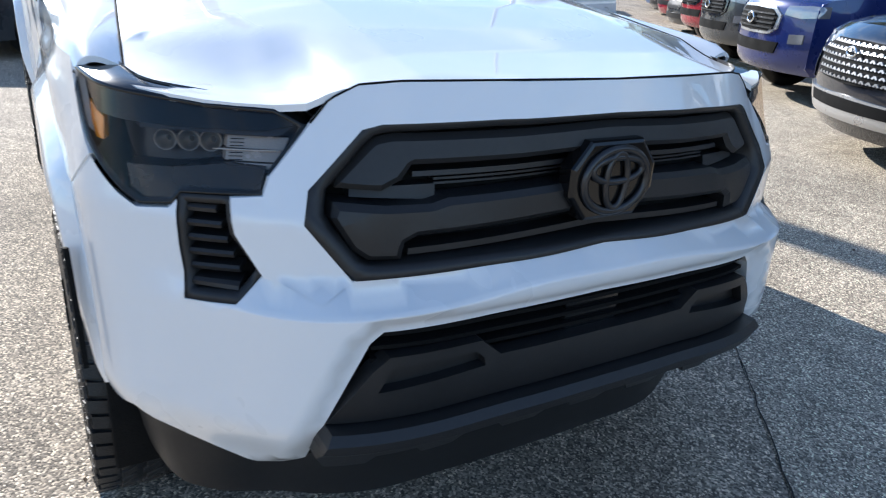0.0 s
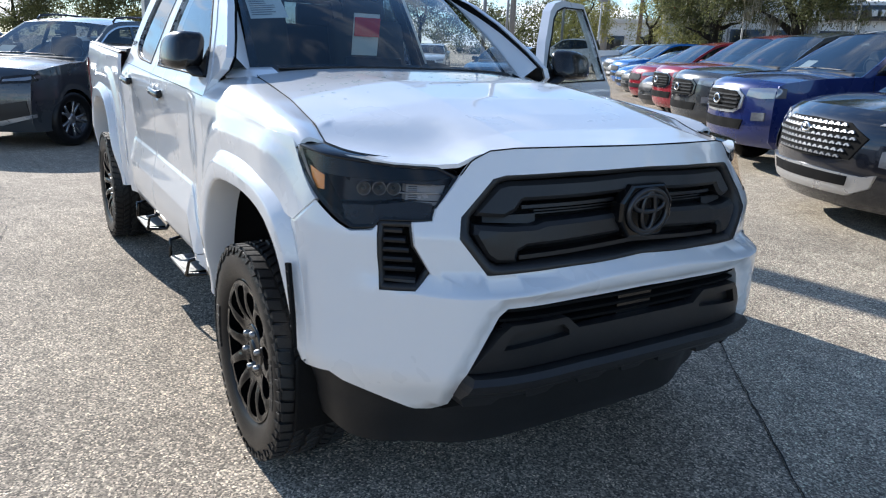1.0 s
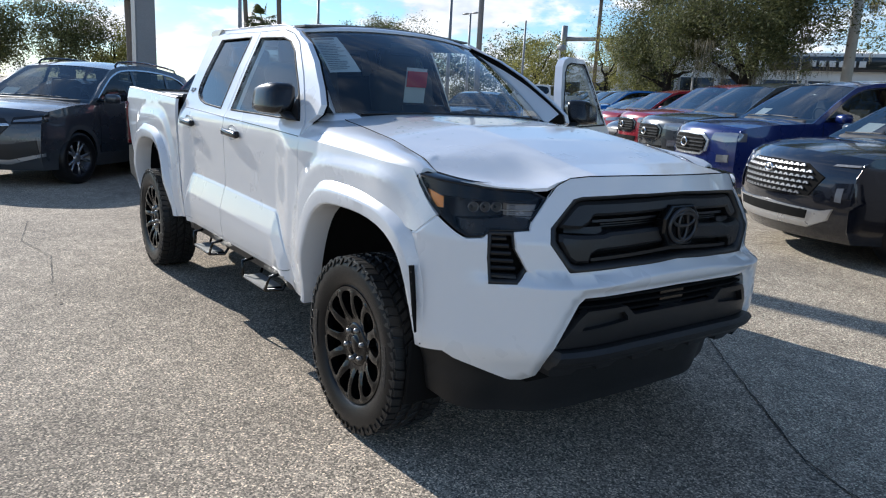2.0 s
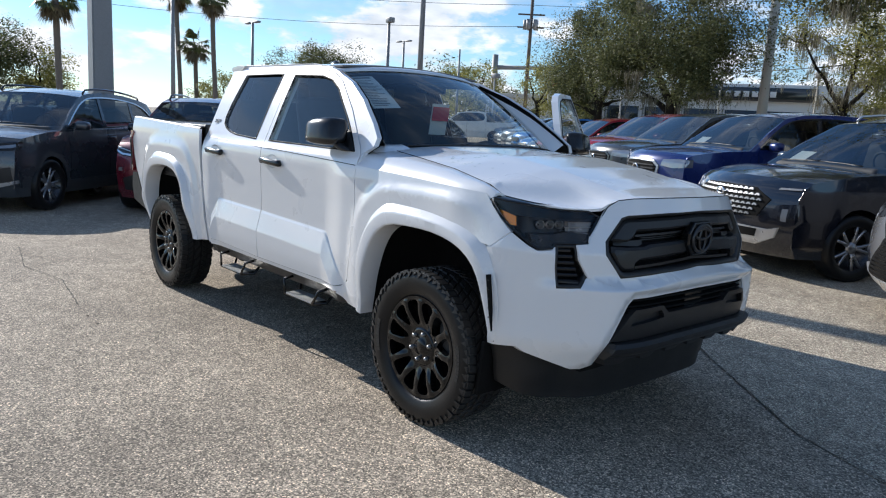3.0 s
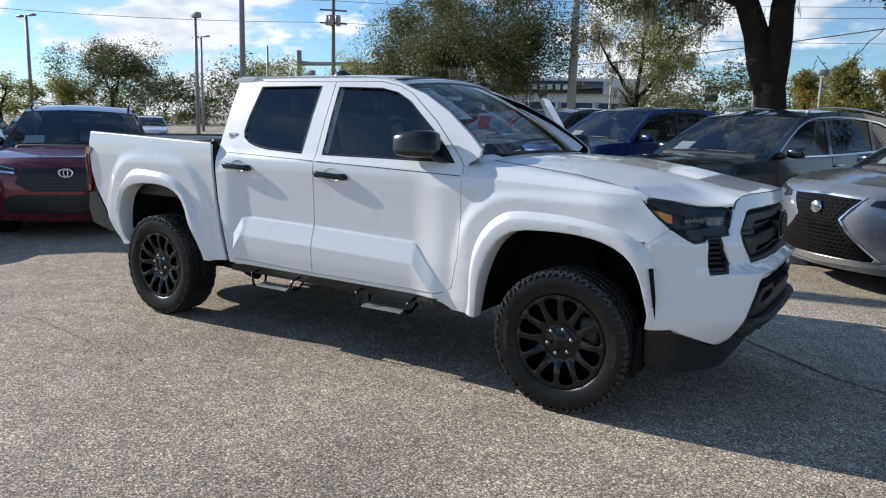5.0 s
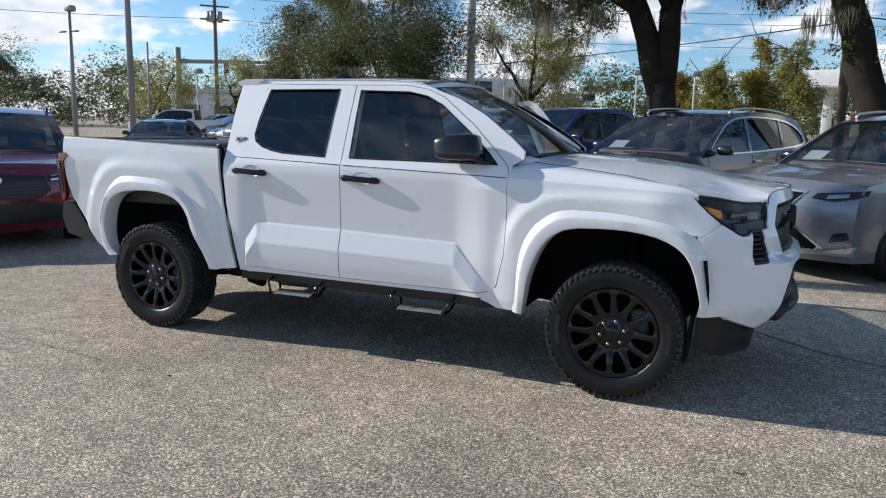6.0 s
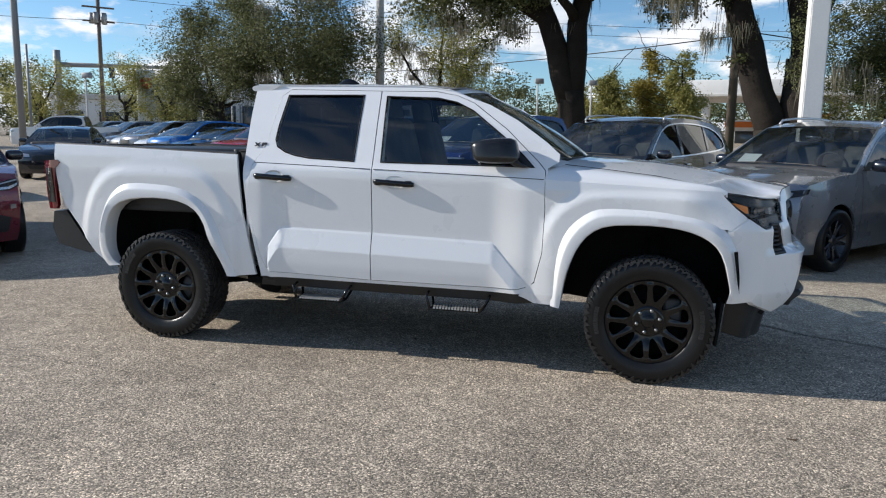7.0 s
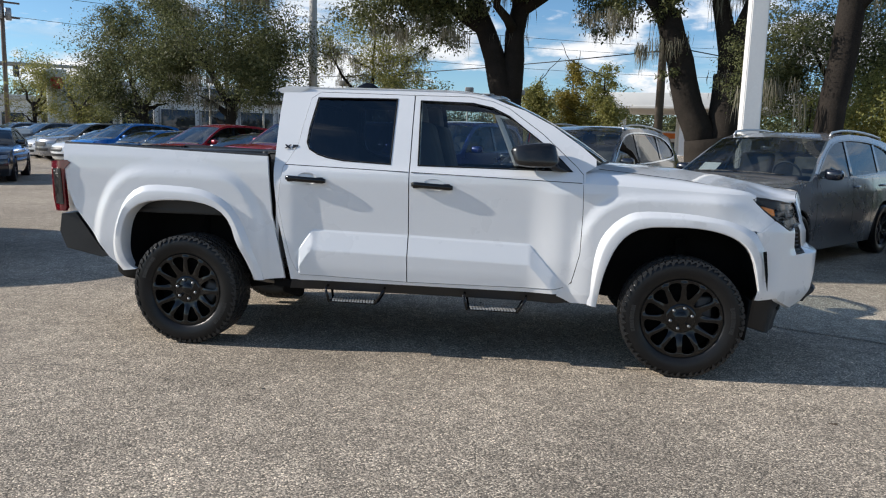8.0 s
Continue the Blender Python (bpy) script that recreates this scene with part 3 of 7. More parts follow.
def fender_top(s, parent):
    """The rounded top of the front wing, from its crease up to the edge of the bonnet."""
    rows = []
    for x in np.linspace(-0.652, 0.40, 24):
        a = side(x, BELT(x)) if x < 0.36 else side(x, BELT(x) - 0.02 * sm(0.36, 0.40, x))
        yy = float(np.interp(x, [-0.66, -0.42, 0.0, 0.40], [-0.700, -0.716, -0.757, -0.80]))
        b = Vector((x, yy, hood_z(x, yy)))
        c = a + (b - a) * 0.28 + Vector((0, -0.010, 0.040))
        d = a + (b - a) * 0.62 + Vector((0, -0.004, 0.022))
        rows.append([(1 - t) ** 3 * a + 3 * (1 - t) ** 2 * t * c + 3 * (1 - t) * t * t * d + t ** 3 * b for t in np.linspace(0, 1, 9)])
    bm = loft(rows)
    skirt(bm, 0.012, (0, 0.3, -1))
    return part("wing_top", flip(bm, s), WHITE, parent)


def arch_lines(xc, zc, rx, rz):
    """Runs along the shoulder crease over a wheel arch."""
    out = []
    for e in (1.04, 1.08, 1.11, 1.14, 1.17, 1.20, 1.24):
        out.append([(xc + e * rx * np.sign(math.cos(a)) * abs(math.cos(a)) ** (2 / 3), zc + e * rz * abs(math.sin(a)) ** (2 / 3)) for a in np.linspace(0.10, math.pi - 0.10, 110)])
    return out


for s in (-1, 1):
    wing = part("front_wing", flip(panel(FENDER, side, 0.016, 0.02, (), (0, 1, 0), arch_lines(-0.06, 0.42, 0.56, 0.655)), s), WHITE, truck)
    fender_top(s, wing)
    fl = flare(s, "front_flare", F_IN, F_OUT, truck)
    vent = panel([(0.446, 0.842), (0.466, 0.846), (0.486, 0.70), (0.491, 0.60), (0.476, 0.67)], lambda x, z: side(x, z, 0.0) + Vector((0.003, -0.034, 0)), 0.02, 0.010, (), (0, 1, 0))
    slot = part("air_curtain_slot", flip(vent, s), LINER, fl)
    for zz in (0.66, 0.70, 0.74, 0.78, 0.82):
        q_ = side(0.478 - (zz - 0.64) * 0.10, zz)
        part("slot_bar", flip(box(0.010, 0.003, 0.004, pose(q_.x + 0.003, q_.y - 0.033, zz)), s), BLACK, slot)
    flare(s, "rear_flare", R_IN, R_OUT, truck)
    liner(s, F_IN, truck)
    liner(s, R_IN, truck)
    cabp = part("cab_side", flip(panel(CABSIDE, lambda x, z: side(x, z, -0.004), 0.04, 0.03, [grow(REARDOOR, 0.004), grow(FRONTDOOR, 0.004)], (0, 1, 0)), s), WHITE, truck)
    seal = panel(CABSIDE, lambda x, z: side(x, z, -0.045), 0.08, 0.0, [grow(REARWIN, 0.012), grow(FRONTWIN, 0.012)])
    part("door_seal", flip(seal, s), LINER, cabp)
    rd = door_set(s, "rear_door", REARDOOR, REARWIN, TINT, truck)
    handle(s, -2.628, -2.352, 1.188, rd)
    if s < 0:
        fd = door_set(s, "front_door", FRONTDOOR, FRONTWIN, GLASSF, truck)
        handle(s, -1.765, -1.490, 1.172, fd)
        mirror_set(s, fd)
    else:
        # the driver's door stands wide open on its front hinges
        hinge = new("front_door")
        hinge.parent = truck
        hinge["label"] = "white driver door standing open"
        for o in (door_set(s, "door_leaf", FRONTDOOR, FRONTWIN, GLASSF, hinge),):
            handle(s, -1.765, -1.490, 1.172, o)
            mirror_set(s, hinge)
        H = Vector((-0.66, 0.86, 0.0))
        hinge.matrix_local = Matrix.Translation(H) @ Matrix.Rotation(radians(-62), 4, "Z") @ Matrix.Translation(-H)
    # shade along the doors' belt crease, drawn as a thin dark strip
    for dr, x0, x1 in ((rd, -2.645, -1.795),) + (((fd, -1.775, -0.66),) if s < 0 else ()):
        run = [(x, 1.258 - (x + 1.79) * 0.031) for x in np.linspace(x0, x1, 30)]
        rows = [[side(x, z + 0.0022, 0.0012), side(x, z, 0.0016), side(x, z - 0.0022, 0.0012)] for x, z in run]
        part("crease_shade_strip", flip(loft(rows), s), BADGE, dr)
    bedp = part("bed_side", flip(panel(BEDSIDE, bed_skin, 0.03, 0.02, (), (0, 1, 0), arch_lines(-3.41, 0.42, 0.545, 0.715)), s), WHITE, truck)
    rows = []
    for x in np.linspace(-4.27, -2.765, 16):
        z = 1.384 - (x + 4.27) * 0.0305
        y = bed_skin(x, z).y
        rows.append([(x, y, z - 0.012), (x, y + 0.004, z + 0.008), (x, y + 0.02, z + 0.014), (x, y + 0.06, z + 0.012), (x, y + 0.075, z - 0.02), (x, y + 0.08, z - 0.42)])
    part("bed_rail_cap", flip(loft(rows), s), BLACK, bedp)
    tail = panel([(-4.395, 1.255), (-4.24, 1.268), (-4.215, 1.25), (-4.258, 1.205), (-4.266, 1.10), (-4.256, 0.93), (-4.272, 0.905), (-4.365, 0.905), (-4.395, 1.0)], lambda x, z: bed_skin(x, z, 0.012) + Vector((0, 0.06 * sm(-4.29, -4.42, x), 0)), 0.02, 0.03, (), (0, 1, 0))
    tl = part("tail_lamp", flip(tail, s), REDLAMP, truck, "red tail lamp")
    part("lamp_insert", flip(panel([(-4.375, 1.205), (-4.284, 1.208), (-4.279, 1.10), (-4.275, 0.955), (-4.360, 0.955)], lambda x, z: bed_skin(x, z, 0.017) + Vector((0, 0.06 * sm(-4.29, -4.42, x), 0)), 0.04, 0.004, (), (0, 1, 0)), s), LAMPDARK, tl)
    rocker = panel([(-2.60, 0.502), (-0.70, 0.502), (-0.62, 0.445), (-0.80, 0.43), (-2.62, 0.43)], lambda x, z: side(x, z, -0.03), 0.06, 0.03, (), (0, 1, 0))
    part("rocker_panel", flip(rocker, s), BLACK, truck)


# nose: grille surround, bumper, lamps, grille
def yz(*pts):
    """Outline points of the nose: ('x', x, z) on the side, (y, z) on the front."""
    return [(UX(p[1]), p[2]) if p[0] == "x" else (UY(abs(p[0])), p[1]) for p in pts]


BEZ_TOP = [(0, 1.198), (-0.25, 1.196), (-0.43, 1.190), (-0.505, 1.181), (-0.555, 1.155), (-0.586, 1.116)]
GRILLE = [(0, 1.140), (-0.25, 1.134), (-0.465, 1.122), (-0.500, 1.112), (-0.586, 1.014), (-0.590, 0.960), (-0.512, 0.859), (-0.25, 0.874), (0, 0.884)]
bez_half = yz(*BEZ_TOP, (-0.645, 1.032), (-0.652, 1.002), (-0.698, 0.997), (-0.690, 0.936), (-0.652, 0.862), (-0.56, 0.833), (-0.514, 0.857), *GRILLE[5:1:-1], *GRILLE[1::-1])
bez = part("grille_surround", panel(across(bez_half), lambda u, z: both(u, z, 0.004), 0.025, 0.010, (), (-1, 0, 0)), WHITE, truck)

bump_half = yz((0, 0.882), (-0.25, 0.872), (-0.512, 0.858), (-0.56, 0.836), (-0.649, 0.868), (-0.684, 0.822), (-0.764, 0.814), (-0.772, 0.905), (-0.774, 0.985), (-0.784, 0.971), (-0.829, 0.966), (-0.856, 0.984), ("x", 0.53, 1.03), ("x", 0.44, 0.957), ("x", 0.455, 0.90), ("x", 0.472, 0.76), ("x", 0.478, 0.60), ("x", 0.468, 0.53), (-0.872, 0.545), (-0.846, 0.520), (-0.68, 0.450), (-0.640, 0.448), (-0.596, 0.470), (-0.560, 0.585), (-0.488, 0.752), (-0.466, 0.774), (0, 0.782))
INTAKE_EDGE = yz((-0.660, 0.42), (-0.594, 0.462), (-0.560, 0.585), (-0.488, 0.752), (-0.466, 0.774), (0, 0.782))
FOLD = yz((-0.664, 0.445), (-0.640, 0.470), (-0.608, 0.602), (-0.532, 0.785), (-0.490, 0.820), (0, 0.830))


def seg_dist(u, z, run):
    best = 9.0
    for (x1, y1), (x2, y2) in zip(run, run[1:]):
        t = min(1.0, max(0.0, ((u - x1) * (x2 - x1) + (z - y1) * (y2 - y1)) / ((x2 - x1) ** 2 + (y2 - y1) ** 2)))
        best = min(best, math.hypot(u - x1 - t * (x2 - x1), z - y1 - t * (y2 - y1)))
    return best


def bumper_fn(u, z):
    """The nose skin, chamfered round the lower opening."""
    return both(u, z, -0.75 * max(0.0, 0.046 - seg_dist(abs(u), z, INTAKE_EDGE)))


fold = [tuple(q) for q in resample(FOLD, 60)]
bumper = part("front_bumper", crisp(panel(across(bump_half), bumper_fn, 0.025, 0.032, (), (-1, 0, 0), [fold, [(-u, z) for u, z in fold]] + [[(float(u), ledge_z(float(np.interp(abs(u), PU, PY))) - dz) for u in np.linspace(-UY(0.70), UY(0.70), 80)] for dz in (0.030, 0.036, 0.042)]), 50), WHITE, truck)

def rise(u, k):
    """The lower edge of the nose arches up a little towards the middle."""
    return Vector((0, 0, 0.012 * k * (1 - min(1.0, abs(u) / UY(0.53)) ** 2)))


val_half = yz((0, 0.696), (-0.240, 0.694), (-0.284, 0.732), (-0.455, 0.728), (-0.482, 0.702), (-0.556, 0.590), (0, 0.590))
pocket = yz((-0.296, 0.712), (-0.45, 0.706), (-0.474, 0.656), (-0.272, 0.676), (-0.276, 0.694))
mir = lambda ps: [(-u, z) for u, z in ps][::-1]
valance = part("valance", panel(across(val_half), lambda u, z: rise(u, sm(0.69, 0.60, z)) + both(u, z, -0.022 - 0.010 * sm(0.66, 0.595, z)), 0.03, 0.04, [pocket, mir(pocket)], (-1, 0, 0), (), 16), BLACK, truck)
for pk in (pocket, mir(pocket)):
    part("fog_pocket", panel(grow(pk, 0.01), lambda u, z: both(u, z, -0.048), 0.04, 0.01, (), (-1, 0, 0)), BLACK, valance)
# skid lip: its lower edge steps down in teeth with slanted sides
LIPLOW = [(-0.562, 0.482), (-0.490, 0.484), (-0.472, 0.508), (-0.398, 0.510), (-0.385, 0.490), (-0.322, 0.492), (-0.302, 0.516), (-0.222, 0.517), (-0.207, 0.496), (-0.130, 0.498), (-0.112, 0.520), (-0.052, 0.520), (-0.034, 0.499), (0, 0.499)]
lipu = yz((0, 0.586), (-0.546, 0.586), (-0.572, 0.512), *LIPLOW)


def lip_fn(u, z):
    """A ledge steps out at the top, then the lip falls back towards its teeth."""
    return rise(u, 1.0) + both(u, z, 0.018 * min(1.0, max(0.0, (0.586 - z) / 0.016)) - 0.016 * sm(0.545, 0.520, z))


ledge = [[(float(u), z) for u in np.linspace(-UY(0.56), UY(0.56), 60)] for z in (0.570, 0.545, 0.522)]
part("skid_lip", panel(across(lipu), lip_fn, 0.02, 0.07, (), (-1, 0, 0), ledge, 14), BLACK, truck, "black toothed skid lip")
dam = yz((0, 0.52), (-0.60, 0.50), (-0.86, 0.56), ("x", 0.50, 0.56), ("x", 0.455, 0.55), ("x", 0.455, 0.34), (-0.88, 0.315), (-0.78, 0.285), (-0.6, 0.27), (0, 0.27))
part("air_dam", panel(across(dam), lambda u, z: both(u, max(z, 0.44), -0.022 - 0.030 * sm(0.45, 0.27, z) - 0.10 * sm(UY(0.86), UY(0.56), abs(u))) + Vector((0, 0, min(0, z - 0.44))), 0.04, 0.02, (), (-1, 0, 0)), DAMBLACK, truck, "black plastic air dam")
for s in (-1, 1):
    part("dam_slot", flip(panel(yz((-0.665, 0.43), (-0.52, 0.455), (-0.46, 0.43), (-0.60, 0.405)), lambda u, z: both(u, 0.44, -0.018 - 0.10 * sm(UY(0.86), UY(0.56), abs(u))) + Vector((0, 0, z - 0.44)), 0.04, 0.004, (), (-1, 0, 0)), s), LINER, truck)
# lower intake behind the bumper
rad = part("lower_intake", panel(across(yz((0, 0.80), (-0.51, 0.79), (-0.54, 0.60), (0, 0.60))), lambda u, z: both(u, z, -0.13), 0.1, 0.0), LINER, truck)
for z in (0.712, 0.738, 0.764):
    rows = [[both(u, z + dz, -0.045 - dx) for dz, dx in ((0.004, 0.0), (-0.004, 0.0), (-0.006, 0.05), (0.006, 0.05))] for u in np.linspace(-UY(0.485), UY(0.485), 20)]
    part("intake_slat", loft(rows, True, True, False), LINER, rad)
part("sensor_cover", panel([(-0.07, 0.69), (0.07, 0.69), (0.07, 0.775), (-0.07, 0.775)], lambda u, z: both(u, z, -0.055), 0.05, 0.03, (), (-1, 0, 0)), GLOSSB, rad)

# grille
gr_u = across(yz(*GRILLE))
gin = across(yz((0, 1.124), (-0.25, 1.118), (-0.450, 1.106), (-0.482, 1.098), (-0.560, 1.010), (-0.563, 0.964), (-0.496, 0.880), (-0.25, 0.890), (0, 0.897)))
grille = part("grille", panel(grow(gr_u, 0.01), lambda u, z: both(u, z, -0.085), 0.1, 0.0), LINER, truck, "matt black horizontal-bar grille")


def ring_strip(outer, inner, prof, n=120):
    a, b = resample(outer, n, True), resample(inner, n, True)
    rows = []
    for (u0, z0), (u1, z1) in zip(a, b):
        rows.append([both(u0 + (u1 - u0) * t, z0 + (z1 - z0) * t, h) for t, h in prof])
    rows.append(rows[0])
    return loft(rows)


part("grille_frame", ring_strip(grow(gr_u, 0.004), gin, [(0, -0.004), (0.12, 0.003), (0.8, -0.010), (1.0, -0.020), (1.0, -0.085)]), BLACK, grille)


def bar(name, half, out, depth=0.05, label="", cut=0.011):
    """A grille bar with a chamfer all round."""
    ring = across(yz(*half))
    inner = grow(ring, -cut)
    run = [tuple(q) for q in resample(inner, 150, True)] if cut else []
    fn = lambda u, z: both(u, z, out - (0.9 * max(0.0, cut - seg_dist(u, z, ring + ring[:1])) if cut else 0.0))
    return part(name, panel(ring, fn, 0.03, depth, (), (-1, 0, 0), [run] if cut else (), 16), BLACK, grille, label)


bar("grille_bar", [(0, 1.120), (-0.45, 1.102), (-0.480, 1.094), (-0.545, 1.028), (-0.545, 1.012), (-0.465, 1.008), (-0.430, 1.026), (-0.410, 1.052), (0, 1.070)], -0.018)
bar("grille_bar", [(0, 1.010), (-0.345, 0.995), (-0.375, 0.986), (-0.460, 0.984), (-0.548, 0.990), (-0.551, 0.965), (-0.515, 0.905), (-0.488, 0.886), (-0.430, 0.886), (-0.424, 0.917), (-0.400, 0.930), (0, 0.952)], -0.016)
bar("grille_bar", [(0, 0.924), (-0.415, 0.902), (-0.415, 0.890), (0, 0.911)], -0.035, cut=0)
bar("grille_bar", [(0, 1.052), (-0.405, 1.036), (-0.405, 1.027), (0, 1.042)], -0.045, cut=0)
for z in (1.022, 1.030):
    bar("grille_slat", [(0, z + 0.003), (-0.36, z - 0.009), (-0.36, z - 0.013), (0, z - 0.001)], -0.060, 0.02, cut=0)
for sy in (-1, 1):
    chk = panel([(sy * UY(0.36), 1.012), (sy * UY(0.52), 1.006), (sy * UY(0.52), 0.99), (sy * UY(0.36), 0.985)], lambda u, z: both(u, z, -0.055), 0.03, 0.03, (), (-1, 0, 0))
    part("cheek_block", chk, BLACK, grille)
# emblem: ring with crossed ovals on an eight-sided plate
FX = both(0, 1.012).x
em = part("emblem_plate", slab([(0.105 * a, 0.078 * b) for a, b in ((-1, 0.35), (-0.62, 1), (0.62, 1), (1, 0.35), (1, -0.35), (0.62, -1), (-0.62, -1), (-1, -0.35))], -0.03, 0.010, 0.008, pose(FX - 0.006, 0, 1.012, 90, 0, 90)), GLOSSB, grille, "dark eight-sided emblem plate")


def oval(rx, rz, r, x, z, n=36):
    rows = []
    for a in np.linspace(0, 2 * math.pi, n + 1):
        c = Vector((x, rx * math.cos(a), z + rz * math.sin(a)))
        o = Vector((0, math.cos(a), math.sin(a)))
        rows.append([c + o * r * 1.3 * math.cos(b) + Vector((r * math.sin(b), 0, 0)) for b in np.linspace(0, 2 * math.pi, 9)[:-1]])
    return loft(rows, True)


part("emblem_ring", oval(0.079, 0.062, 0.007, FX + 0.008, 1.012), BADGE, em)
part("emblem_oval", oval(0.026, 0.055, 0.006, FX + 0.009, 1.012), BADGE, em)
part("emblem_oval", oval(0.062, 0.024, 0.006, FX + 0.009, 1.034), BADGE, em)

LEDGREY = mat("lamp_block_grey", (0.36, 0.34, 0.32), 0.25, 0.3, 0.6, 0.2, 25.0)
HL = yz(("x", 0.372, 1.150), ("x", 0.392, 1.170), ("x", 0.45, 1.165), (-0.845, 1.152), (-0.80, 1.146), (-0.749, 1.141), (-0.645, 1.138), (-0.590, 1.113), (-0.641, 1.036), (-0.650, 1.000), (-0.770, 0.995), (-0.782, 0.976), (-0.827, 0.970), (-0.853, 0.987), ("x", 0.53, 1.036), ("x", 0.45, 1.087))
VENT = yz((-0.771, 0.992), (-0.700, 0.994), (-0.692, 0.938), (-0.653, 0.872), (-0.684, 0.825), (-0.764, 0.818), (-0.771, 0.905))
for s in (-1, 1):
    hl = part("headlight", flip(panel(grow(HL, 0.004), lambda u, z: skin(u, z, -0.075), 0.04, 0.0), s), LAMPDARK, truck, "dark smoked headlight unit")
    a, b = dens(HL, 6), dens(grow(HL, -0.010), 6)
    rows = [[skin(u0, z0, -0.075), skin(u0, z0, -0.004), skin(u0 * 0.5 + u1 * 0.5, z0 * 0.5 + z1 * 0.5, 0.0), skin(u1, z1, -0.008)] for (u0, z0), (u1, z1) in zip(a, b)]
    part("lamp_rim", flip(loft(rows + [rows[0]]), s), GLOSSB, hl)
    lid = yz(("x", 0.392, 1.160), ("x", 0.45, 1.158), (-0.845, 1.146), (-0.749, 1.134), (-0.645, 1.131), (-0.605, 1.112), (-0.66, 1.100), (-0.79, 1.096), ("x", 0.50, 1.105))
    part("lamp_brow", flip(panel(lid, lambda u, z: skin(u, z, -0.014), 0.03, 0.05, (), (-1, 0.4, 0)), s), GLOSSB, hl)
    apron = yz((-0.655, 1.040), (-0.66, 1.008), (-0.776, 1.003), (-0.788, 0.984), (-0.825, 0.980), (-0.845, 0.995), (-0.855, 1.030), (-0.79, 1.032), (-0.72, 1.044))
    part("lamp_apron", flip(panel(apron, lambda u, z: skin(u, z, -0.014), 0.03, 0.05, (), (-1, 0.4, 0)), s), LAMPDARK, hl)
    amb = yz(("x", 0.450, 1.116), ("x", 0.466, 1.090), ("x", 0.505, 1.060), ("x", 0.535, 1.060), ("x", 0.528, 1.098))
    part("amber_reflector", flip(panel(amb, lambda u, z: skin(u, z, -0.016), 0.02, 0.03, (), (-1, 0.4, 0)), s), AMBER, hl)
    # dark reflector bowls in a row, and a clear ribbed block towards the grille
    for yc, zc, rr in ((-0.822, 1.066, 0.017), (-0.788, 1.068, 0.017), (-0.754, 1.070, 0.017)):
        p = skin(UY(-yc), zc, -0.055)
        bowl = lathe([(0.002, 0.022), (rr * 0.45, 0.018), (rr * 0.8, 0.006), (rr, -0.006), (rr * 1.12, -0.008), (rr * 1.15, 0.004)], 14)
        bowl.transform(Matrix.Translation(p) @ pose(0, 0, 0, 0, 0, 70))
        part("reflector_bowl", flip(bowl, s), STEEL, hl)
    shelf = yz((-0.845, 1.090), (-0.64, 1.090), (-0.615, 1.106), (-0.845, 1.100))
    part("lamp_shelf", flip(panel(shelf, lambda u, z: skin(u, z, -0.020), 0.03, 0.03, (), (-1, 0, 0)), s), BADGE, hl)
    for z0, z1, y1 in ((1.066, 1.086, 0.624), (1.046, 1.063, 0.634), (1.034, 1.043, 0.640)):
        led = yz((-0.722, z1), (-y1, z1), (-y1 - 0.008, z0), (-0.722, z0))
        part("led_bar", flip(panel(led, lambda u, z: skin(u, z, -0.034), 0.03, 0.02, (), (-1, 0, 0)), s), LEDGREY, hl)
    part("led_edge", flip(tube([skin(UY(y), 1.0645 + (0.70 - y) * 0.02, -0.028) for y in np.linspace(0.74, 0.63, 8)], 0.0016, 5), s), SILVERP, hl)
    part("led_chip", flip(panel(yz((-0.712, 1.042), (-0.688, 1.042), (-0.688, 1.035), (-0.712, 1.035)), lambda u, z: skin(u, z, -0.029), 0.02, 0.004, (), (-1, 0, 0)), s), PAPER, hl)
    for k in range(7):
        z = 1.047 + k * 0.0055
        fin = [skin(UY(0.716), z, -0.030), skin(UY(0.695), z + 0.001, -0.030), skin(UY(0.695), z + 0.0022, -0.030), skin(UY(0.716), z + 0.0012, -0.030)]
        bm = bmesh.new()
        bm.faces.new([bm.verts.new(q) for q in fin])
        bmesh.ops.solidify(bm, geom=bm.faces[:], thickness=0.004)
        part("led_fin", flip(bm, s), LAMPDARK, hl)
    part("lamp_lens", flip(panel(grow(HL, -0.006), lambda u, z: skin(u, z, -0.003), 0.03, 0.003, (), (-1, 0.4, 0)), s), LENS, hl, "clear smoked lens")
    vt = part("side_vent", flip(panel(VENT, lambda u, z: skin(u, z, -0.055), 0.05, 0.0), s), LINER, truck, "black louvred corner vent")
    a, b = dens(grow(VENT, 0.003), 8), dens(grow(VENT, -0.010), 8)
    rows = [[skin(u0, z0, -0.05), skin(u0, z0, -0.002), skin(u1, z1, -0.006), skin(u1, z1, -0.05)] for (u0, z0), (u1, z1) in zip(a, b)]
    part("vent_frame", flip(loft(rows + [rows[0]]), s), BLACK, vt)
    for k in range(6):
        z = 0.846 + k * 0.0262
        y1 = 0.688 + max(0, (z - 0.866)) * 0.30
        rows = []
        for y in np.linspace(0.762, y1, 6):
            rows.append([skin(UY(y), z + dz, -0.012 - dx) for dz, dx in ((-0.010, 0.0), (-0.003, -0.004), (0.002, 0.0), (0.004, 0.035), (-0.006, 0.035))])
        part("vent_louvre", flip(loft(rows, True, True, False), s), BLACK, vt)

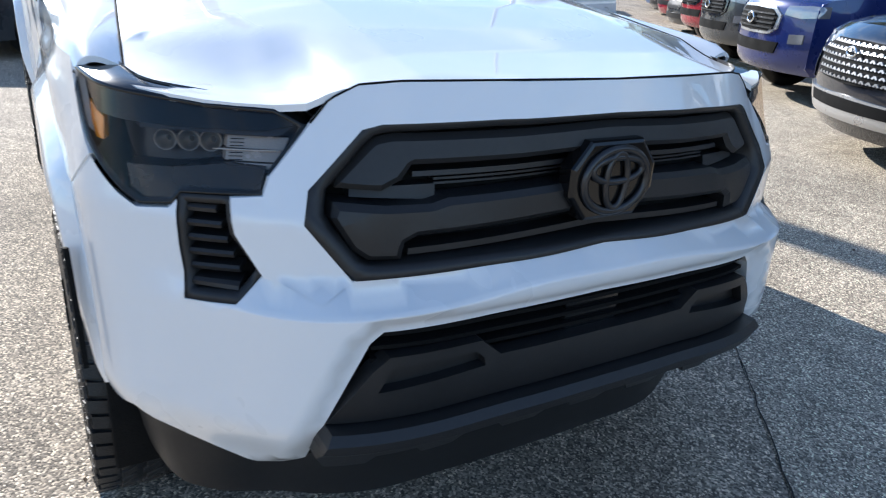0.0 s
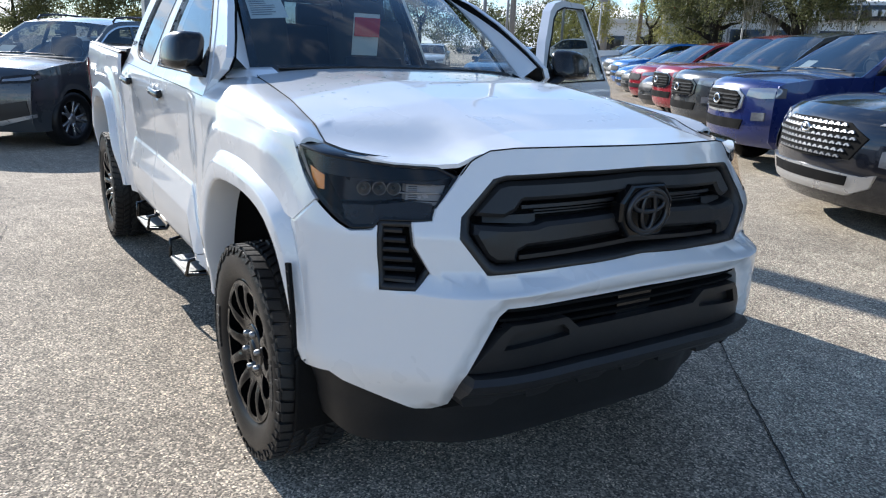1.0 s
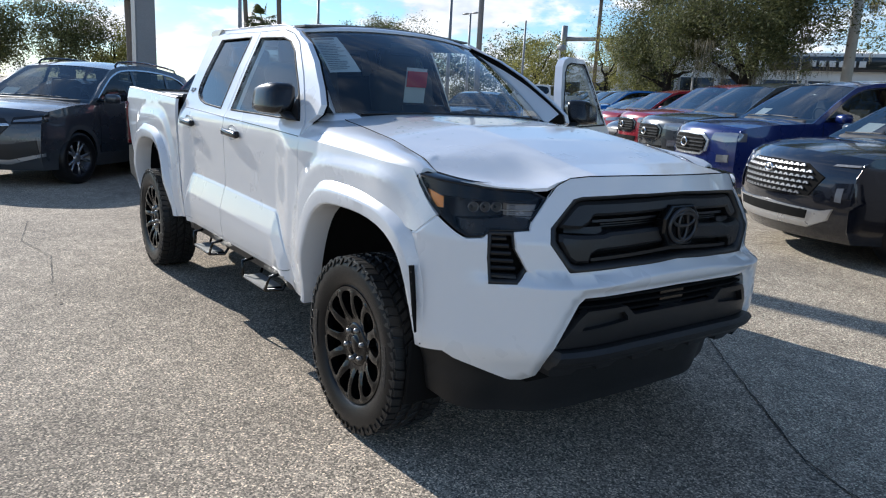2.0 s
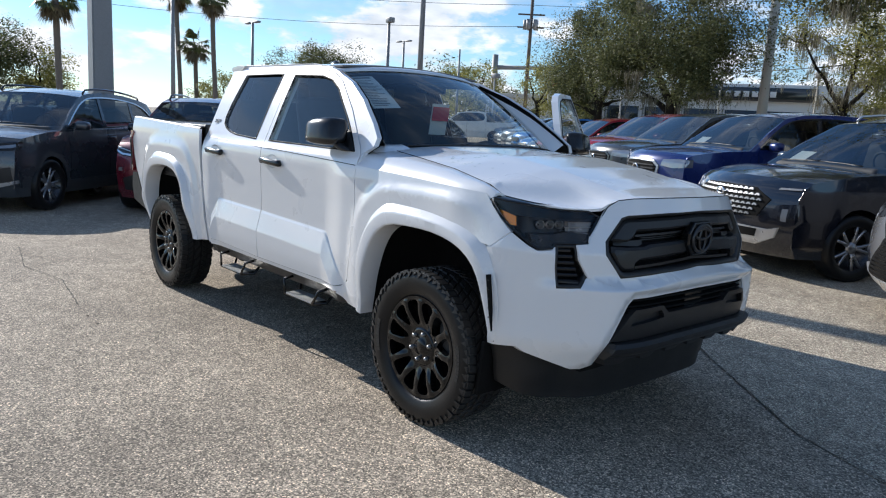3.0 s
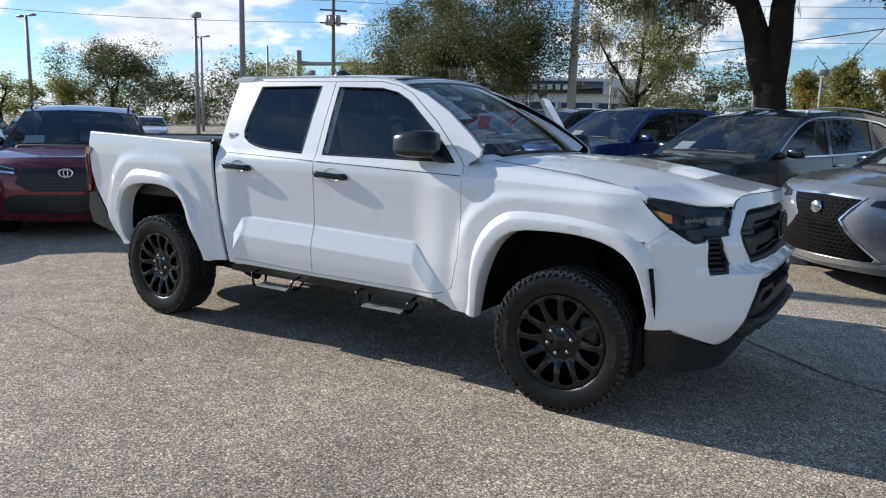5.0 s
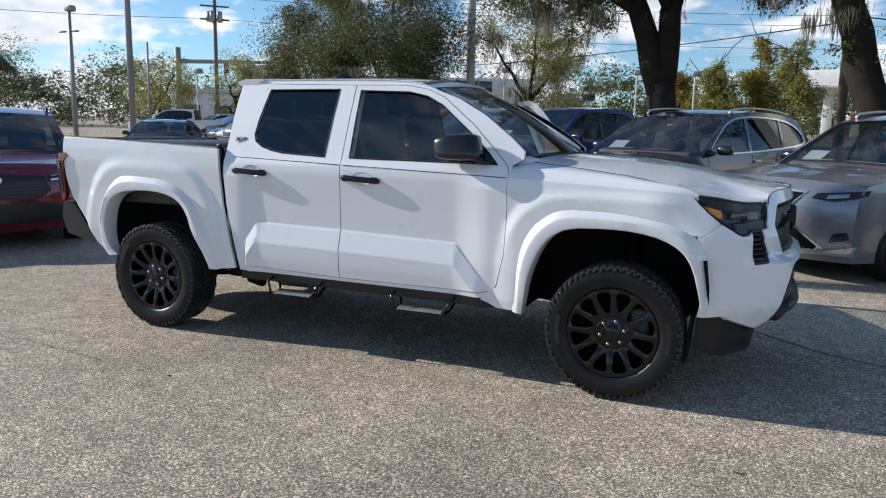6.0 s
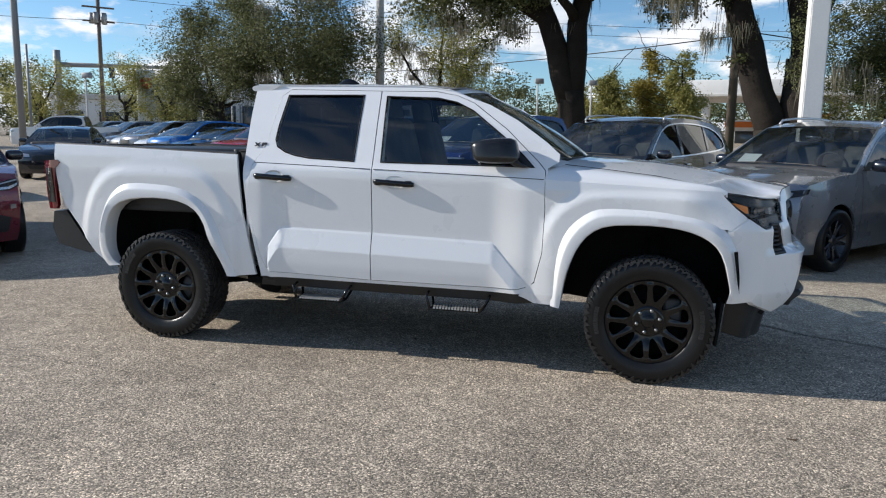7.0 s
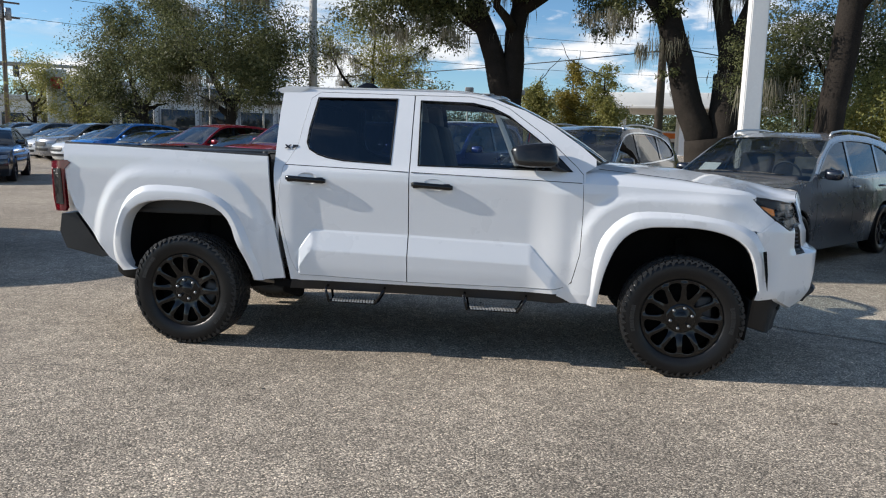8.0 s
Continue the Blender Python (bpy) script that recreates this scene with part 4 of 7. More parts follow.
# bonnet
hood_front = [tuple(skin(UY(-y), z + 0.004, 0.002).xy) for y, z in BEZ_TOP]
hood_half = hood_front[:-1] + [(0.732, -0.562), (0.699, -0.607), (0.670, -0.660), (0.640, -0.707), (0.602, -0.756), (0.562, -0.800), (0.50, -0.812), (0.470, -0.809), (0.40, -0.796), (0.20, -0.775), (0.0, -0.753), (-0.30, -0.720), (-0.48, -0.704), (-0.545, -0.688), (-0.565, -0.64), (-0.500, -0.40), (-0.462, -0.2), (-0.448, 0.0)]
hood = [(x, y) for x, y in hood_half] + [(x, -y) for x, y in hood_half[::-1] if y < -1e-6]


def hood_fn(x, y):
    return Vector((x, y, hood_z(x, y)))


part("bonnet", panel(hood, hood_fn, 0.03, 0.012, (), (0, 0, -1), [[(float(x), sg * c) for x in np.linspace(-0.38, 0.84, 44)] for sg in (-1, 1) for c in (0.362, 0.378)]), WHITE, truck, "white bonnet with water drops")
seam = [skin(UY(-y), z + 0.002, 0.004) for y, z in BEZ_TOP]
seam = [tuple(q) for q in resample([tuple(v) for v in seam], 40)]
part("bonnet_seam", tube([(x, -y, z) for x, y, z in seam[::-1]][:-1] + seam, 0.0020, 6), LINER, truck)
for s in (-1, 1):
    run = [(x, float(np.interp(x, [-0.55, -0.52, -0.48, -0.30, 0.0, 0.20, 0.40, 0.465], [-0.69, -0.698, -0.706, -0.721, -0.755, -0.777, -0.798, -0.807]))) for x in np.linspace(-0.55, 0.465, 34)]
    part("bonnet_seam", flip(tube([(x, y - 0.002, hood_z(x, y)) for x, y in run], 0.0018, 6), s), LINER, truck)
# water drops left on the bonnet near the windscreen
rng = random.Random(5)
bm = bmesh.new()
for _ in range(260):
    x, y = rng.uniform(-0.42, 0.25) * rng.random() ** 0.4 - 0.1, rng.uniform(-0.68, 0.68)
    if x < -0.385 or x > 0.35:
        continue
    r = rng.uniform(0.003, 0.009)
    t = bmesh.new()
    bmesh.ops.create_icosphere(t, subdivisions=1, radius=r, matrix=pose(x, y, hood_z(x, y)) @ Matrix.Diagonal((1, 1, 0.35, 1)))
    bm = merge(bm, t)
for f in bm.faces:
    f.smooth = True
drops = part("water_drops", bm, CLEAR, truck)
drops["kind"] = "stuff"

# cab: roof, windscreen, pillars, back wall
ROOF_Z = lambda x: float(np.interp(x, [q[0] for q in ROOFLINE], [q[1] for q in ROOFLINE]))


def roof_fn(x, y):
    e = 0.602
    zr = ROOF_Z(min(x, -1.40)) - 0.025 * sm(-1.45, -1.20, x)
    return Vector((x, y, zr - 0.004 + 0.052 * (1 - (abs(y) / e) ** 2.4) * (0.55 + 0.45 * sm(-2.75, -2.3, x))))


ws_top = lambda y: -1.245 - 0.10 * (abs(y) / 0.6) ** 2 + 0.02
roof = [(-2.735, y) for y in np.linspace(-0.600, 0.600, 9)] + [(ws_top(y), y) for y in np.linspace(0.600, -0.600, 13)]
part("roof", panel(roof, roof_fn, 0.06, 0.03, (), (0, 0, -1)), WHITE, truck)
WB = lambda y: Vector((-0.43 - 0.21 * (abs(y) / 0.70) ** 2.2, y, 1.350 - 0.028 * (abs(y) / 0.7) ** 2))


def ws_point(a, t, out=0.0):
    """Windscreen: a from -1 to 1 across, t from the foot to the head."""
    b = WB(a * 0.692)
    y = a * 0.592
    tp = roof_fn(ws_top(y), y) + Vector((0, 0, -0.006))
    p = b.lerp(tp, t)
    return p + Vector((0.55, 0, 0.83)) * (0.030 * math.sin(math.pi * t) + out)


ws = part("windscreen", loft([[ws_point(a, t) for a in np.linspace(-1, 1, 25)] for t in np.linspace(0, 1, 15)]), WSHIELD, truck)
bnd = lambda a0, a1, t0, t1: loft([[ws_point(a, t, -0.004) for a in np.linspace(a0, a1, 13)] for t in np.linspace(t0, t1, 6)])
part("windscreen_shade_band", bnd(-1, 1, 0.915, 0.96), GLOSSB, ws)
part("windscreen_shade_band", bnd(-1, 1, 0.0, 0.05), GLOSSB, ws)
for a0, a1 in ((-1, -0.955), (0.955, 1)):
    part("windscreen_shade_band", bnd(a0, a1, 0.05, 0.93), GLOSSB, ws)
part("roof_header", loft([[ws_point(a, 0.955, 0.004) for a in np.linspace(-1.02, 1.02, 21)], [ws_point(a, 0.965, 0.010) for a in np.linspace(-1.02, 1.02, 21)], [ws_point(a, 0.99, 0.012) for a in np.linspace(-1.02, 1.02, 21)], [ws_point(a, 1.0, 0.006) + Vector((-0.03, 0, 0.008)) for a in np.linspace(-1.02, 1.02, 21)]]), WHITE, truck)
for s in (-1, 1):
    part("cowl_end", flip(loft([[WB(-y) + Vector((dx, 0, dz)) for y in np.linspace(0.615, 0.80, 9)] for dx, dz in ((-0.06, 0.010), (-0.02, 0.016), (0.03, 0.006), (0.10, -0.016))]), s), WHITE, truck)
part("cowl", loft([[WB(y) + Vector((dx, 0, dz)) for y in np.linspace(-0.72, 0.72, 17)] for dx, dz in ((-0.05, -0.03), (0.0, 0.004), (0.03, -0.005), (0.09, -0.03))]), BLACK, truck)
for s in (-1, 1):
    rows = []
    for t in np.linspace(-0.03, 1.03, 20):
        p = ws_point(-1, min(max(t, 0), 1))
        x = np.interp(t, [0, 1], [-0.60, -1.37])
        q = side(x, ROOF_Z(x), -0.004)
        mid = (p + q) / 2 + Vector((0.01, -0.012, 0.016))
        rows.append([p + Vector((0, 0.006, -0.012)), p + Vector((0, -0.012, 0.004)), mid, q, q + Vector((0, 0.01, -0.03))])
    part("windscreen_pillar", flip(loft(rows), s), WHITE, truck)
    rows = []
    for x in np.linspace(-2.735, -1.33, 20):
        q = side(x, ROOF_Z(x), -0.004)
        p = roof_fn(x, -0.600)
        mid = (p + q) / 2 + Vector((0, -0.008, 0.010))
        rows.append([q, q * 0.7 + mid * 0.3 + Vector((0, -0.004, 0.004)), mid, p])
    part("roof_rail", flip(loft(rows), s), WHITE, truck)
visor = loft([[(x + 0.05 * (abs(y) / 0.62) ** 3, y * (1 - 0.10 * max(0, -dz - 0.02)), 1.818 + 0.030 * (1 - (abs(y) / 0.62) ** 2.4) + dz * (1 - 0.35 * (abs(y) / 0.62) ** 4)) for x, dz in ((-2.60, 0.004), (-2.74, 0.004), (-2.80, -0.004), (-2.826, -0.016), (-2.832, -0.034), (-2.822, -0.058), (-2.775, -0.070), (-2.70, -0.075))] for y in np.linspace(-0.622, 0.622, 25)], True, True)
part("roof_visor", visor, WHITE, truck)
part("cab_back", panel([(-0.86, 0.55), (0.86, 0.55), (0.85, 1.27), (0.60, 1.80), (-0.60, 1.80), (-0.85, 1.27)], lambda y, z: Vector((-2.715 + 0.04 * sm(1.3, 1.8, z), y, z)), 0.1, 0.02, [[(-0.60, 1.36), (0.60, 1.36), (0.50, 1.72), (-0.50, 1.72)]], (1, 0, 0)), WHITE, truck)
part("rear_screen", panel([(-0.62, 1.34), (0.62, 1.34), (0.52, 1.74), (-0.52, 1.74)], lambda y, z: Vector((-2.700 + 0.04 * sm(1.3, 1.8, z), y, z)), 0.2, 0.004, (), (1, 0, 0)), TINT, truck)
bm = lathe([(0.0, 0.05), (0.02, 0.045), (0.05, 0.02), (0.06, 0.0)], 16, "z")
bm.transform(pose(-2.30, 0, 1.862) @ Matrix.Diagonal((1.6, 0.5, 1, 1)))
part("roof_antenna", bm, GLOSSB, truck)

# bed
part("bed_floor", box(1.50, 1.60, 0.04, pose(-3.52, 0, 0.93), 0.005), BLACK, truck)
part("bed_front_wall", box(0.04, 1.66, 0.46, pose(-2.80, 0, 1.14), 0.01), BLACK, truck)
part("tailgate", panel([(-0.80, 0.90), (0.80, 0.90), (0.815, 1.385), (-0.815, 1.385)], lambda y, z: Vector((-4.300 - 0.012 * math.sin((z - 0.9) * 6), y, z)), 0.08, 0.06, (), (1, 0, 0)), WHITE, truck)
part("tonneau_cover", box(1.50, 1.62, 0.03, pose(-3.53, 0, 1.352, 0, 0.0, 0), 0.01), BLACK, truck)
rb = [(-4.42, 0.76), (-4.40, 0.885), (-4.29, 0.895), (-4.24, 0.83), (-4.10, 0.64), (-4.04, 0.60), (-4.10, 0.585), (-4.37, 0.64)]
rows = [[(x + 0.10 * (abs(y) / 0.9) ** 4, y, z) for x, z in rb] for y in np.linspace(-0.885, 0.885, 19)]
part("rear_bumper", crisp(loft(rows, True, True), 25), BLACK, truck)
for s in (-1, 1):
    part("mud_flap", flip(box(0.02, 0.20, 0.26, pose(0.40, -0.80, 0.40, 0, 6), 0.006), s), LINER, truck)

# chassis
for s in (-1, 1):
    part("frame_rail", flip(box(4.7, 0.09, 0.13, pose(-1.8, -0.42, 0.52), 0.01), s), LINER, truck)
    part("shock_absorber", flip(tube([(0.05, -0.60, 0.40), (0.02, -0.52, 0.86)], 0.04, 10), s), LINER, truck)
    part("shock_absorber", flip(tube([(-3.47, -0.52, 0.40), (-3.40, -0.46, 0.90)], 0.03, 10), s), LINER, truck)
    part("leaf_spring", flip(loft([[(x, y, 0.46 - 0.10 * ((x + 3.35) / 0.6) ** 2 * -1 + dz) for y, dz in ((-0.56, 0), (-0.49, 0), (-0.49, -0.04), (-0.56, -0.04))] for x in np.linspace(-3.95, -2.75, 12)], True, True), s), LINER, truck)
part("floor_pan", panel([(-2.75, -0.80), (-0.62, -0.80), (-0.55, -0.45), (0.62, -0.42), (0.62, 0.42), (-0.55, 0.45), (-0.62, 0.80), (-2.75, 0.80)], lambda x, y: Vector((x, y, 0.43)), 0.4, 0.05, (), (0, 0, 1)), LINER, truck)
part("engine_tray", box(1.2, 0.9, 0.30, pose(0.15, 0, 0.62), 0.03), LINER, truck)
part("rear_axle", tube([(-3.35, -0.75, 0.395), (-3.35, 0.75, 0.395)], 0.05, 10), LINER, truck)
# differential and spare tyre: unseen, added to keep low sun off the ground
part("differential", lathe([(0.0, -0.13), (0.07, -0.12), (0.13, -0.05), (0.14, 0.0), (0.13, 0.05), (0.07, 0.12), (0.0, 0.13)], 24), LINER, truck).matrix_local = pose(-3.35, 0.02, 0.395)
part("unseen_spare_tyre", lathe([(0.20, -0.10), (0.25, -0.125), (0.34, -0.125), (0.375, -0.09), (0.38, 0.0), (0.375, 0.09), (0.34, 0.125), (0.25, 0.125), (0.20, 0.10), (0.0, 0.04)], 40), LINER, truck).matrix_local = pose(-3.98, -0.05, 0.46, 90)
for s in (-1, 1):
    part("spring_hanger", flip(box(0.16, 0.07, 0.17, pose(-2.68, -0.58, 0.41, 0, 12), 0.03), s), LINER, truck)
    part("spring_pack", flip(loft([[(x, y, 0.40 + 0.06 * ((x + 3.35) / 0.6) ** 2 + dz) for y, dz in ((-0.57, 0), (-0.48, 0), (-0.48, -0.05), (-0.57, -0.05))] for x in np.linspace(-3.80, -2.66, 12)], True, True), s), LINER, truck)
# unseen crossmember, added to deepen the shadow under the bed
part("unseen_crossmember", box(0.10, 1.30, 0.12, pose(-2.82, 0, 0.50), 0.015), LINER, truck)
part("front_axle", tube([(0, -0.75, 0.395), (0, 0.75, 0.395)], 0.04, 10), LINER, truck)
part("fuel_tank", box(1.1, 0.5, 0.22, pose(-1.9, 0.1, 0.45), 0.05), LINER, truck)
bm = tube([(-3.0, -0.55, 0.44), (-2.75, -0.60, 0.43), (-2.5, -0.52, 0.44), (-1.2, -0.45, 0.46)], 0.032, 8)
part("exhaust_pipe", bm, STEEL, truck)

# hoop steps under the doors, on a black tube
for s in (-1, 1):
    bar_ = part("step_bar", flip(tube([(-2.55, -0.70, 0.46), (-2.48, -0.76, 0.470), (-0.80, -0.76, 0.468), (-0.70, -0.70, 0.46)], 0.030, 10), s), BLACK, truck, "black tubular side step bar")
    for x0, x1 in ((-2.345, -1.945), (-1.395, -0.985)):
        for xa, xb in ((x0 + 0.0, x0 + 0.025), (x1, x1 - 0.055)):
            part("step_hanger", flip(merge(tube([(xa, -0.78, 0.475), (xa, -0.897, 0.452), (xb, -0.903, 0.366)], 0.009, 6), tube([(xb, -0.903, 0.366), (xb, -0.80, 0.360), (xa, -0.76, 0.46)], 0.009, 6)), s), GLOSSB, bar_)
        plate = part("step_plate", flip(box(x1 - x0 - 0.085, 0.11, 0.012, pose((x0 + 0.025 + x1 - 0.055) / 2, -0.853, 0.366), 0.003, 1), s), GLOSSB, bar_, "black step plate with bright serrated teeth")
        k = 15
        for i in range(k):
            xx = x0 + 0.045 + (x1 - x0 - 0.125) * i / (k - 1)
            part("step_tooth", flip(box(0.013, 0.114, 0.009, pose(xx, -0.853, 0.374, 0, 0, 12), 0.0), s), TREADPLATE, plate)


GREYM = mat("dull_caliper", (0.08, 0.08, 0.08), 0.6, 0.3)


# wheels
def tyre_profile():
    return [(0.250, -0.088), (0.258, -0.108), (0.275, -0.120), (0.310, -0.130), (0.345, -0.130), (0.368, -0.123), (0.380, -0.110), (0.383, -0.07), (0.385, 0.0), (0.383, 0.07), (0.380, 0.110), (0.368, 0.123), (0.345, 0.130), (0.310, 0.130), (0.275, 0.120), (0.258, 0.108), (0.250, 0.088), (0.250, -0.088)]


def block(bm, r, a, y, da, dy, h, skew=0.0):
    """One tread block on the running surface."""
    v = []
    for rr, k in ((r - 0.006, 1.06), (r + h, 0.94)):
        for sa, sy in ((-1, -1), (1, -1), (1, 1), (-1, 1)):
            aa = a + sa * da * k + skew * sy
            yy = y + sy * dy * k
            v.append(bm.verts.new((rr * math.cos(aa), yy, rr * math.sin(aa))))
    for f in ((4, 5, 6, 7), (0, 4, 7, 3), (1, 2, 6, 5), (0, 1, 5, 4), (3, 7, 6, 2)):
        bm.faces.new([v[i] for i in f])


def make_wheel(name, parent):
    """A black twelve-spoke wheel on an all-terrain tyre; its axle lies along y, outside at -y."""
    w = new(name)
    w.parent = parent
    w["label"] = "black twelve-spoke wheel with all-terrain tyre"
    ty = part("tyre", lathe(tyre_profile(), 72), RUBBER, w)
    bm = bmesh.new()
    n = 58
    for i in range(n):
        a = 2 * math.pi * i / n
        st = (i % 2)
        for sy in (-1, 1):
            block(bm, 0.380, a, sy * (0.098 + 0.006 * st), 0.043, 0.022, 0.008, 0.012 * sy)
            block(bm, 0.383, a + 0.05, sy * 0.055, 0.038, 0.017, 0.008, -0.03 * sy)
        block(bm, 0.385, a + 0.03, 0.004 * (1 - 2 * st), 0.040, 0.020, 0.007, 0.04)
    part("tread", bm, LUGS, ty)["kind"] = "stuff"
    # sawtooth shoulder lugs on the side wall
    bm = bmesh.new()
    n = 60
    for i in range(n):
        a = 2 * math.pi * i / n
        for y0, sg in ((-0.124, -1), (0.124, 1)):
            deep = 0.350 if i % 2 else 0.360
            pts = [(0.379, a - 0.044), (0.379, a + 0.034), (deep, a + 0.024), (deep + 0.005, a + 0.004), (0.369, a - 0.026)]
            f0 = [bm.verts.new((r * math.cos(t), y0 * (0.985 + 0.05 * (0.378 - r) / 0.04), r * math.sin(t))) for r, t in pts]
            f1 = [bm.verts.new((r * math.cos(t), y0 * (0.985 + 0.05 * (0.378 - r) / 0.04) + sg * 0.006, r * math.sin(t))) for r, t in pts]
            k = len(pts)
            bm.faces.new(f1 if sg < 0 else f1[::-1])
            for j in range(k):
                q = (f0[j], f0[(j + 1) % k], f1[(j + 1) % k], f1[j])
                bm.faces.new(q if sg < 0 else q[::-1])
    part("shoulder_tread", bm, LUGS, ty)["kind"] = "stuff"
    # raised side wall writing, unreadable: plain bars
    bm = bmesh.new()
    for c in (1.35, 4.5):
        for k in range(9):
            a = c + k * 0.062
            wdt = 0.014 if k % 3 else 0.020
            t = box(wdt, 0.003, 0.026, Matrix.Rotation(-a, 4, "Y") @ Matrix.Translation((0, -0.1305, -0.315)))
            bm = merge(bm, t)
    part("side_wall_writing", bm, LUGS, ty)["kind"] = "stuff"
    rim = part("rim", lathe([(0.262, -0.112), (0.268, -0.108), (0.266, -0.098), (0.252, -0.094), (0.246, -0.080), (0.240, 0.02), (0.235, 0.09)], 72), RIMB, w)
    part("barrel", lathe([(0.240, 0.09), (0.236, -0.02), (0.10, 0.0), (0.02, 0.0)], 40), LINER, rim)
    part("brake_disc", lathe([(0.165, -0.010), (0.165, -0.020), (0.07, -0.020), (0.07, -0.01)], 40), LINER, w)
    part("brake_caliper", box(0.11, 0.07, 0.17, pose(0.14, -0.025, 0.06), 0.02), GREYM, w)
    # face: twelve windows between spokes that run in pairs from the hub
    def window(ang, r0, r1, w0, w1):
        run = [(r0, -w0 * 0.5), (r0 - 0.008, 0.0), (r0, w0 * 0.5), (r0 + 0.02, w0), ((r0 + r1) / 2, (w0 + w1) / 2), (r1 - 0.018, w1), (r1, w1 * 0.70), (r1 + 0.003, 0.0), (r1, -w1 * 0.70), (r1 - 0.018, -w1), ((r0 + r1) / 2, -(w0 + w1) / 2), (r0 + 0.02, -w0)]
        return rounded([(r * math.cos(ang + q), r * math.sin(ang + q)) for r, q in run], 26, 1, True)

    wins = []
    for k in range(6):
        a0 = 2 * math.pi * k / 6 + 0.26
        wins.append(window(a0, 0.132, 0.236, 0.120, 0.205))
        wins.append(window(a0 + math.pi / 6, 0.114, 0.236, 0.150, 0.200))

    def face_fn(x, z):
        r = math.hypot(x, z)
        dish = 0.088 + 0.020 * sm(0.08, 0.20, r) + 0.004 * sm(0.22, 0.25, r)
        dish += 0.009 * (0.5 - 0.5 * math.cos(12 * (math.atan2(z, x) - 0.26))) ** 2 * sm(0.10, 0.15, r) * sm(0.255, 0.235, r)
        return Vector((x, -dish, z))

    outer = [(0.256 * math.cos(q), 0.256 * math.sin(q)) for q in np.linspace(0, 2 * math.pi, 73)[:-1]]
    part("spoke_face", panel(outer, face_fn, 0.012, 0.036, wins, (0, 1, 0)), RIMB, rim)
    hub = lathe([(0.0, -0.100), (0.034, -0.100), (0.040, -0.094), (0.042, -0.092), (0.080, -0.0925), (0.096, -0.0905), (0.104, -0.05)], 36)
    part("hub", hub, RIMB, rim)
    for k in range(6):
        a = 2 * math.pi * k / 6 + 0.26
        nut = lathe([(0.0, -0.110), (0.008, -0.109), (0.0115, -0.104), (0.0115, -0.080)], 6)
        nut.transform(Matrix.Translation((0.070 * math.cos(a), 0, 0.070 * math.sin(a))))
        part("lug_nut", nut, STEEL, rim)
    return w


wheel = make_wheel("wheel", truck)
wheel.matrix_local = pose(0, -0.815, 0.392) @ Matrix.Diagonal((0.98, 1.0, 0.98, 1))
for x, y, rz, ra in ((-3.35, -0.815, 0, 31), (0, 0.815, 180, 10), (-3.35, 0.815, 180, 47)):
    w = copy_thing(wheel, pose(x, y, 0.392, 0, ra, rz))

# wipers at the foot of the windscreen
for a0, a1 in ((-0.86, -0.02), (-0.02, 0.80)):
    part("wiper", merge(tube([ws_point(a, 0.008 + 0.006 * math.sin((a - a0) * 3), 0.006) for a in np.linspace(a0, a1, 12)], 0.005, 6), tube([ws_point(a1, -0.03, 0.0), ws_point(a1 - 0.02, 0.0, 0.006), ws_point((a0 + a1) / 2, 0.012, 0.008)], 0.006, 6)), BLACK, truck)

# inside the cab


def seat(x, y, parent):
    st = part("seat", box(0.50, 0.50, 0.16, pose(x, y, 0.98, 0, -6), 0.05, 3), INTER, parent)
    part("seat_back", box(0.14, 0.48, 0.62, pose(x - 0.27, y, 1.30, 0, -14), 0.06, 3), INTER, st)
    part("headrest", box(0.10, 0.26, 0.18, pose(x - 0.37, y, 1.665, 0, -10), 0.04, 3), INTER, st)
    return st


seat(-1.45, -0.37, truck), seat(-1.45, 0.37, truck)
rs = part("rear_bench", box(0.48, 1.30, 0.16, pose(-2.30, 0, 0.96), 0.05, 3), INTER, truck)
part("bench_back", box(0.12, 1.30, 0.60, pose(-2.58, 0, 1.28, 0, -8), 0.05, 3), INTER, rs)
for y in (-0.38, 0, 0.38):
    part("headrest", box(0.08, 0.26, 0.16, pose(-2.63, y, 1.635), 0.03, 3), INTER, rs)
dash = loft([[(x + 0.10 * (abs(y) / 0.7) ** 2 * -1, y, z) for x, z in ((-0.52, 1.27), (-0.62, 1.30), (-0.80, 1.285), (-0.90, 1.22), (-0.88, 1.05), (-0.70, 0.95))] for y in np.linspace(-0.74, 0.74, 15)])
dsh = part("dashboard", dash, INTER, truck)
part("screen", box(0.03, 0.30, 0.17, pose(-0.90, 0, 1.31, 0, -12), 0.008), GLOSSB, dsh)
wh = oval(0.185, 0.185, 0.012, 0, 0)
wh = merge(wh, box(0.03, 0.34, 0.045, None, 0.01), box(0.03, 0.05, 0.18, pose(0, 0, -0.09), 0.01))
wh.transform(pose(-1.02, 0.37, 1.20, 0, 26))
part("steering_wheel", wh, INTER, dsh)
part("rear_view_mirror", box(0.03, 0.24, 0.07, pose(-1.12, 0, 1.70, 0, 10), 0.012), GLOSSB, truck)
part("headliner", panel([(-2.68, -0.58), (-1.30, -0.57), (-1.30, 0.57), (-2.68, 0.58)], lambda x, y: Vector((x, y, 1.785 + 0.035 * (1 - (y / 0.6) ** 2))), 0.3, 0.01, (), (0, 0, 1)), INTERLT, truck)
part("cab_floor", box(2.0, 1.55, 0.04, pose(-1.70, 0, 0.60)), INTER, truck)
part("firewall", box(0.04, 1.5, 0.7, pose(-0.62, 0, 0.92)), LINER, truck)
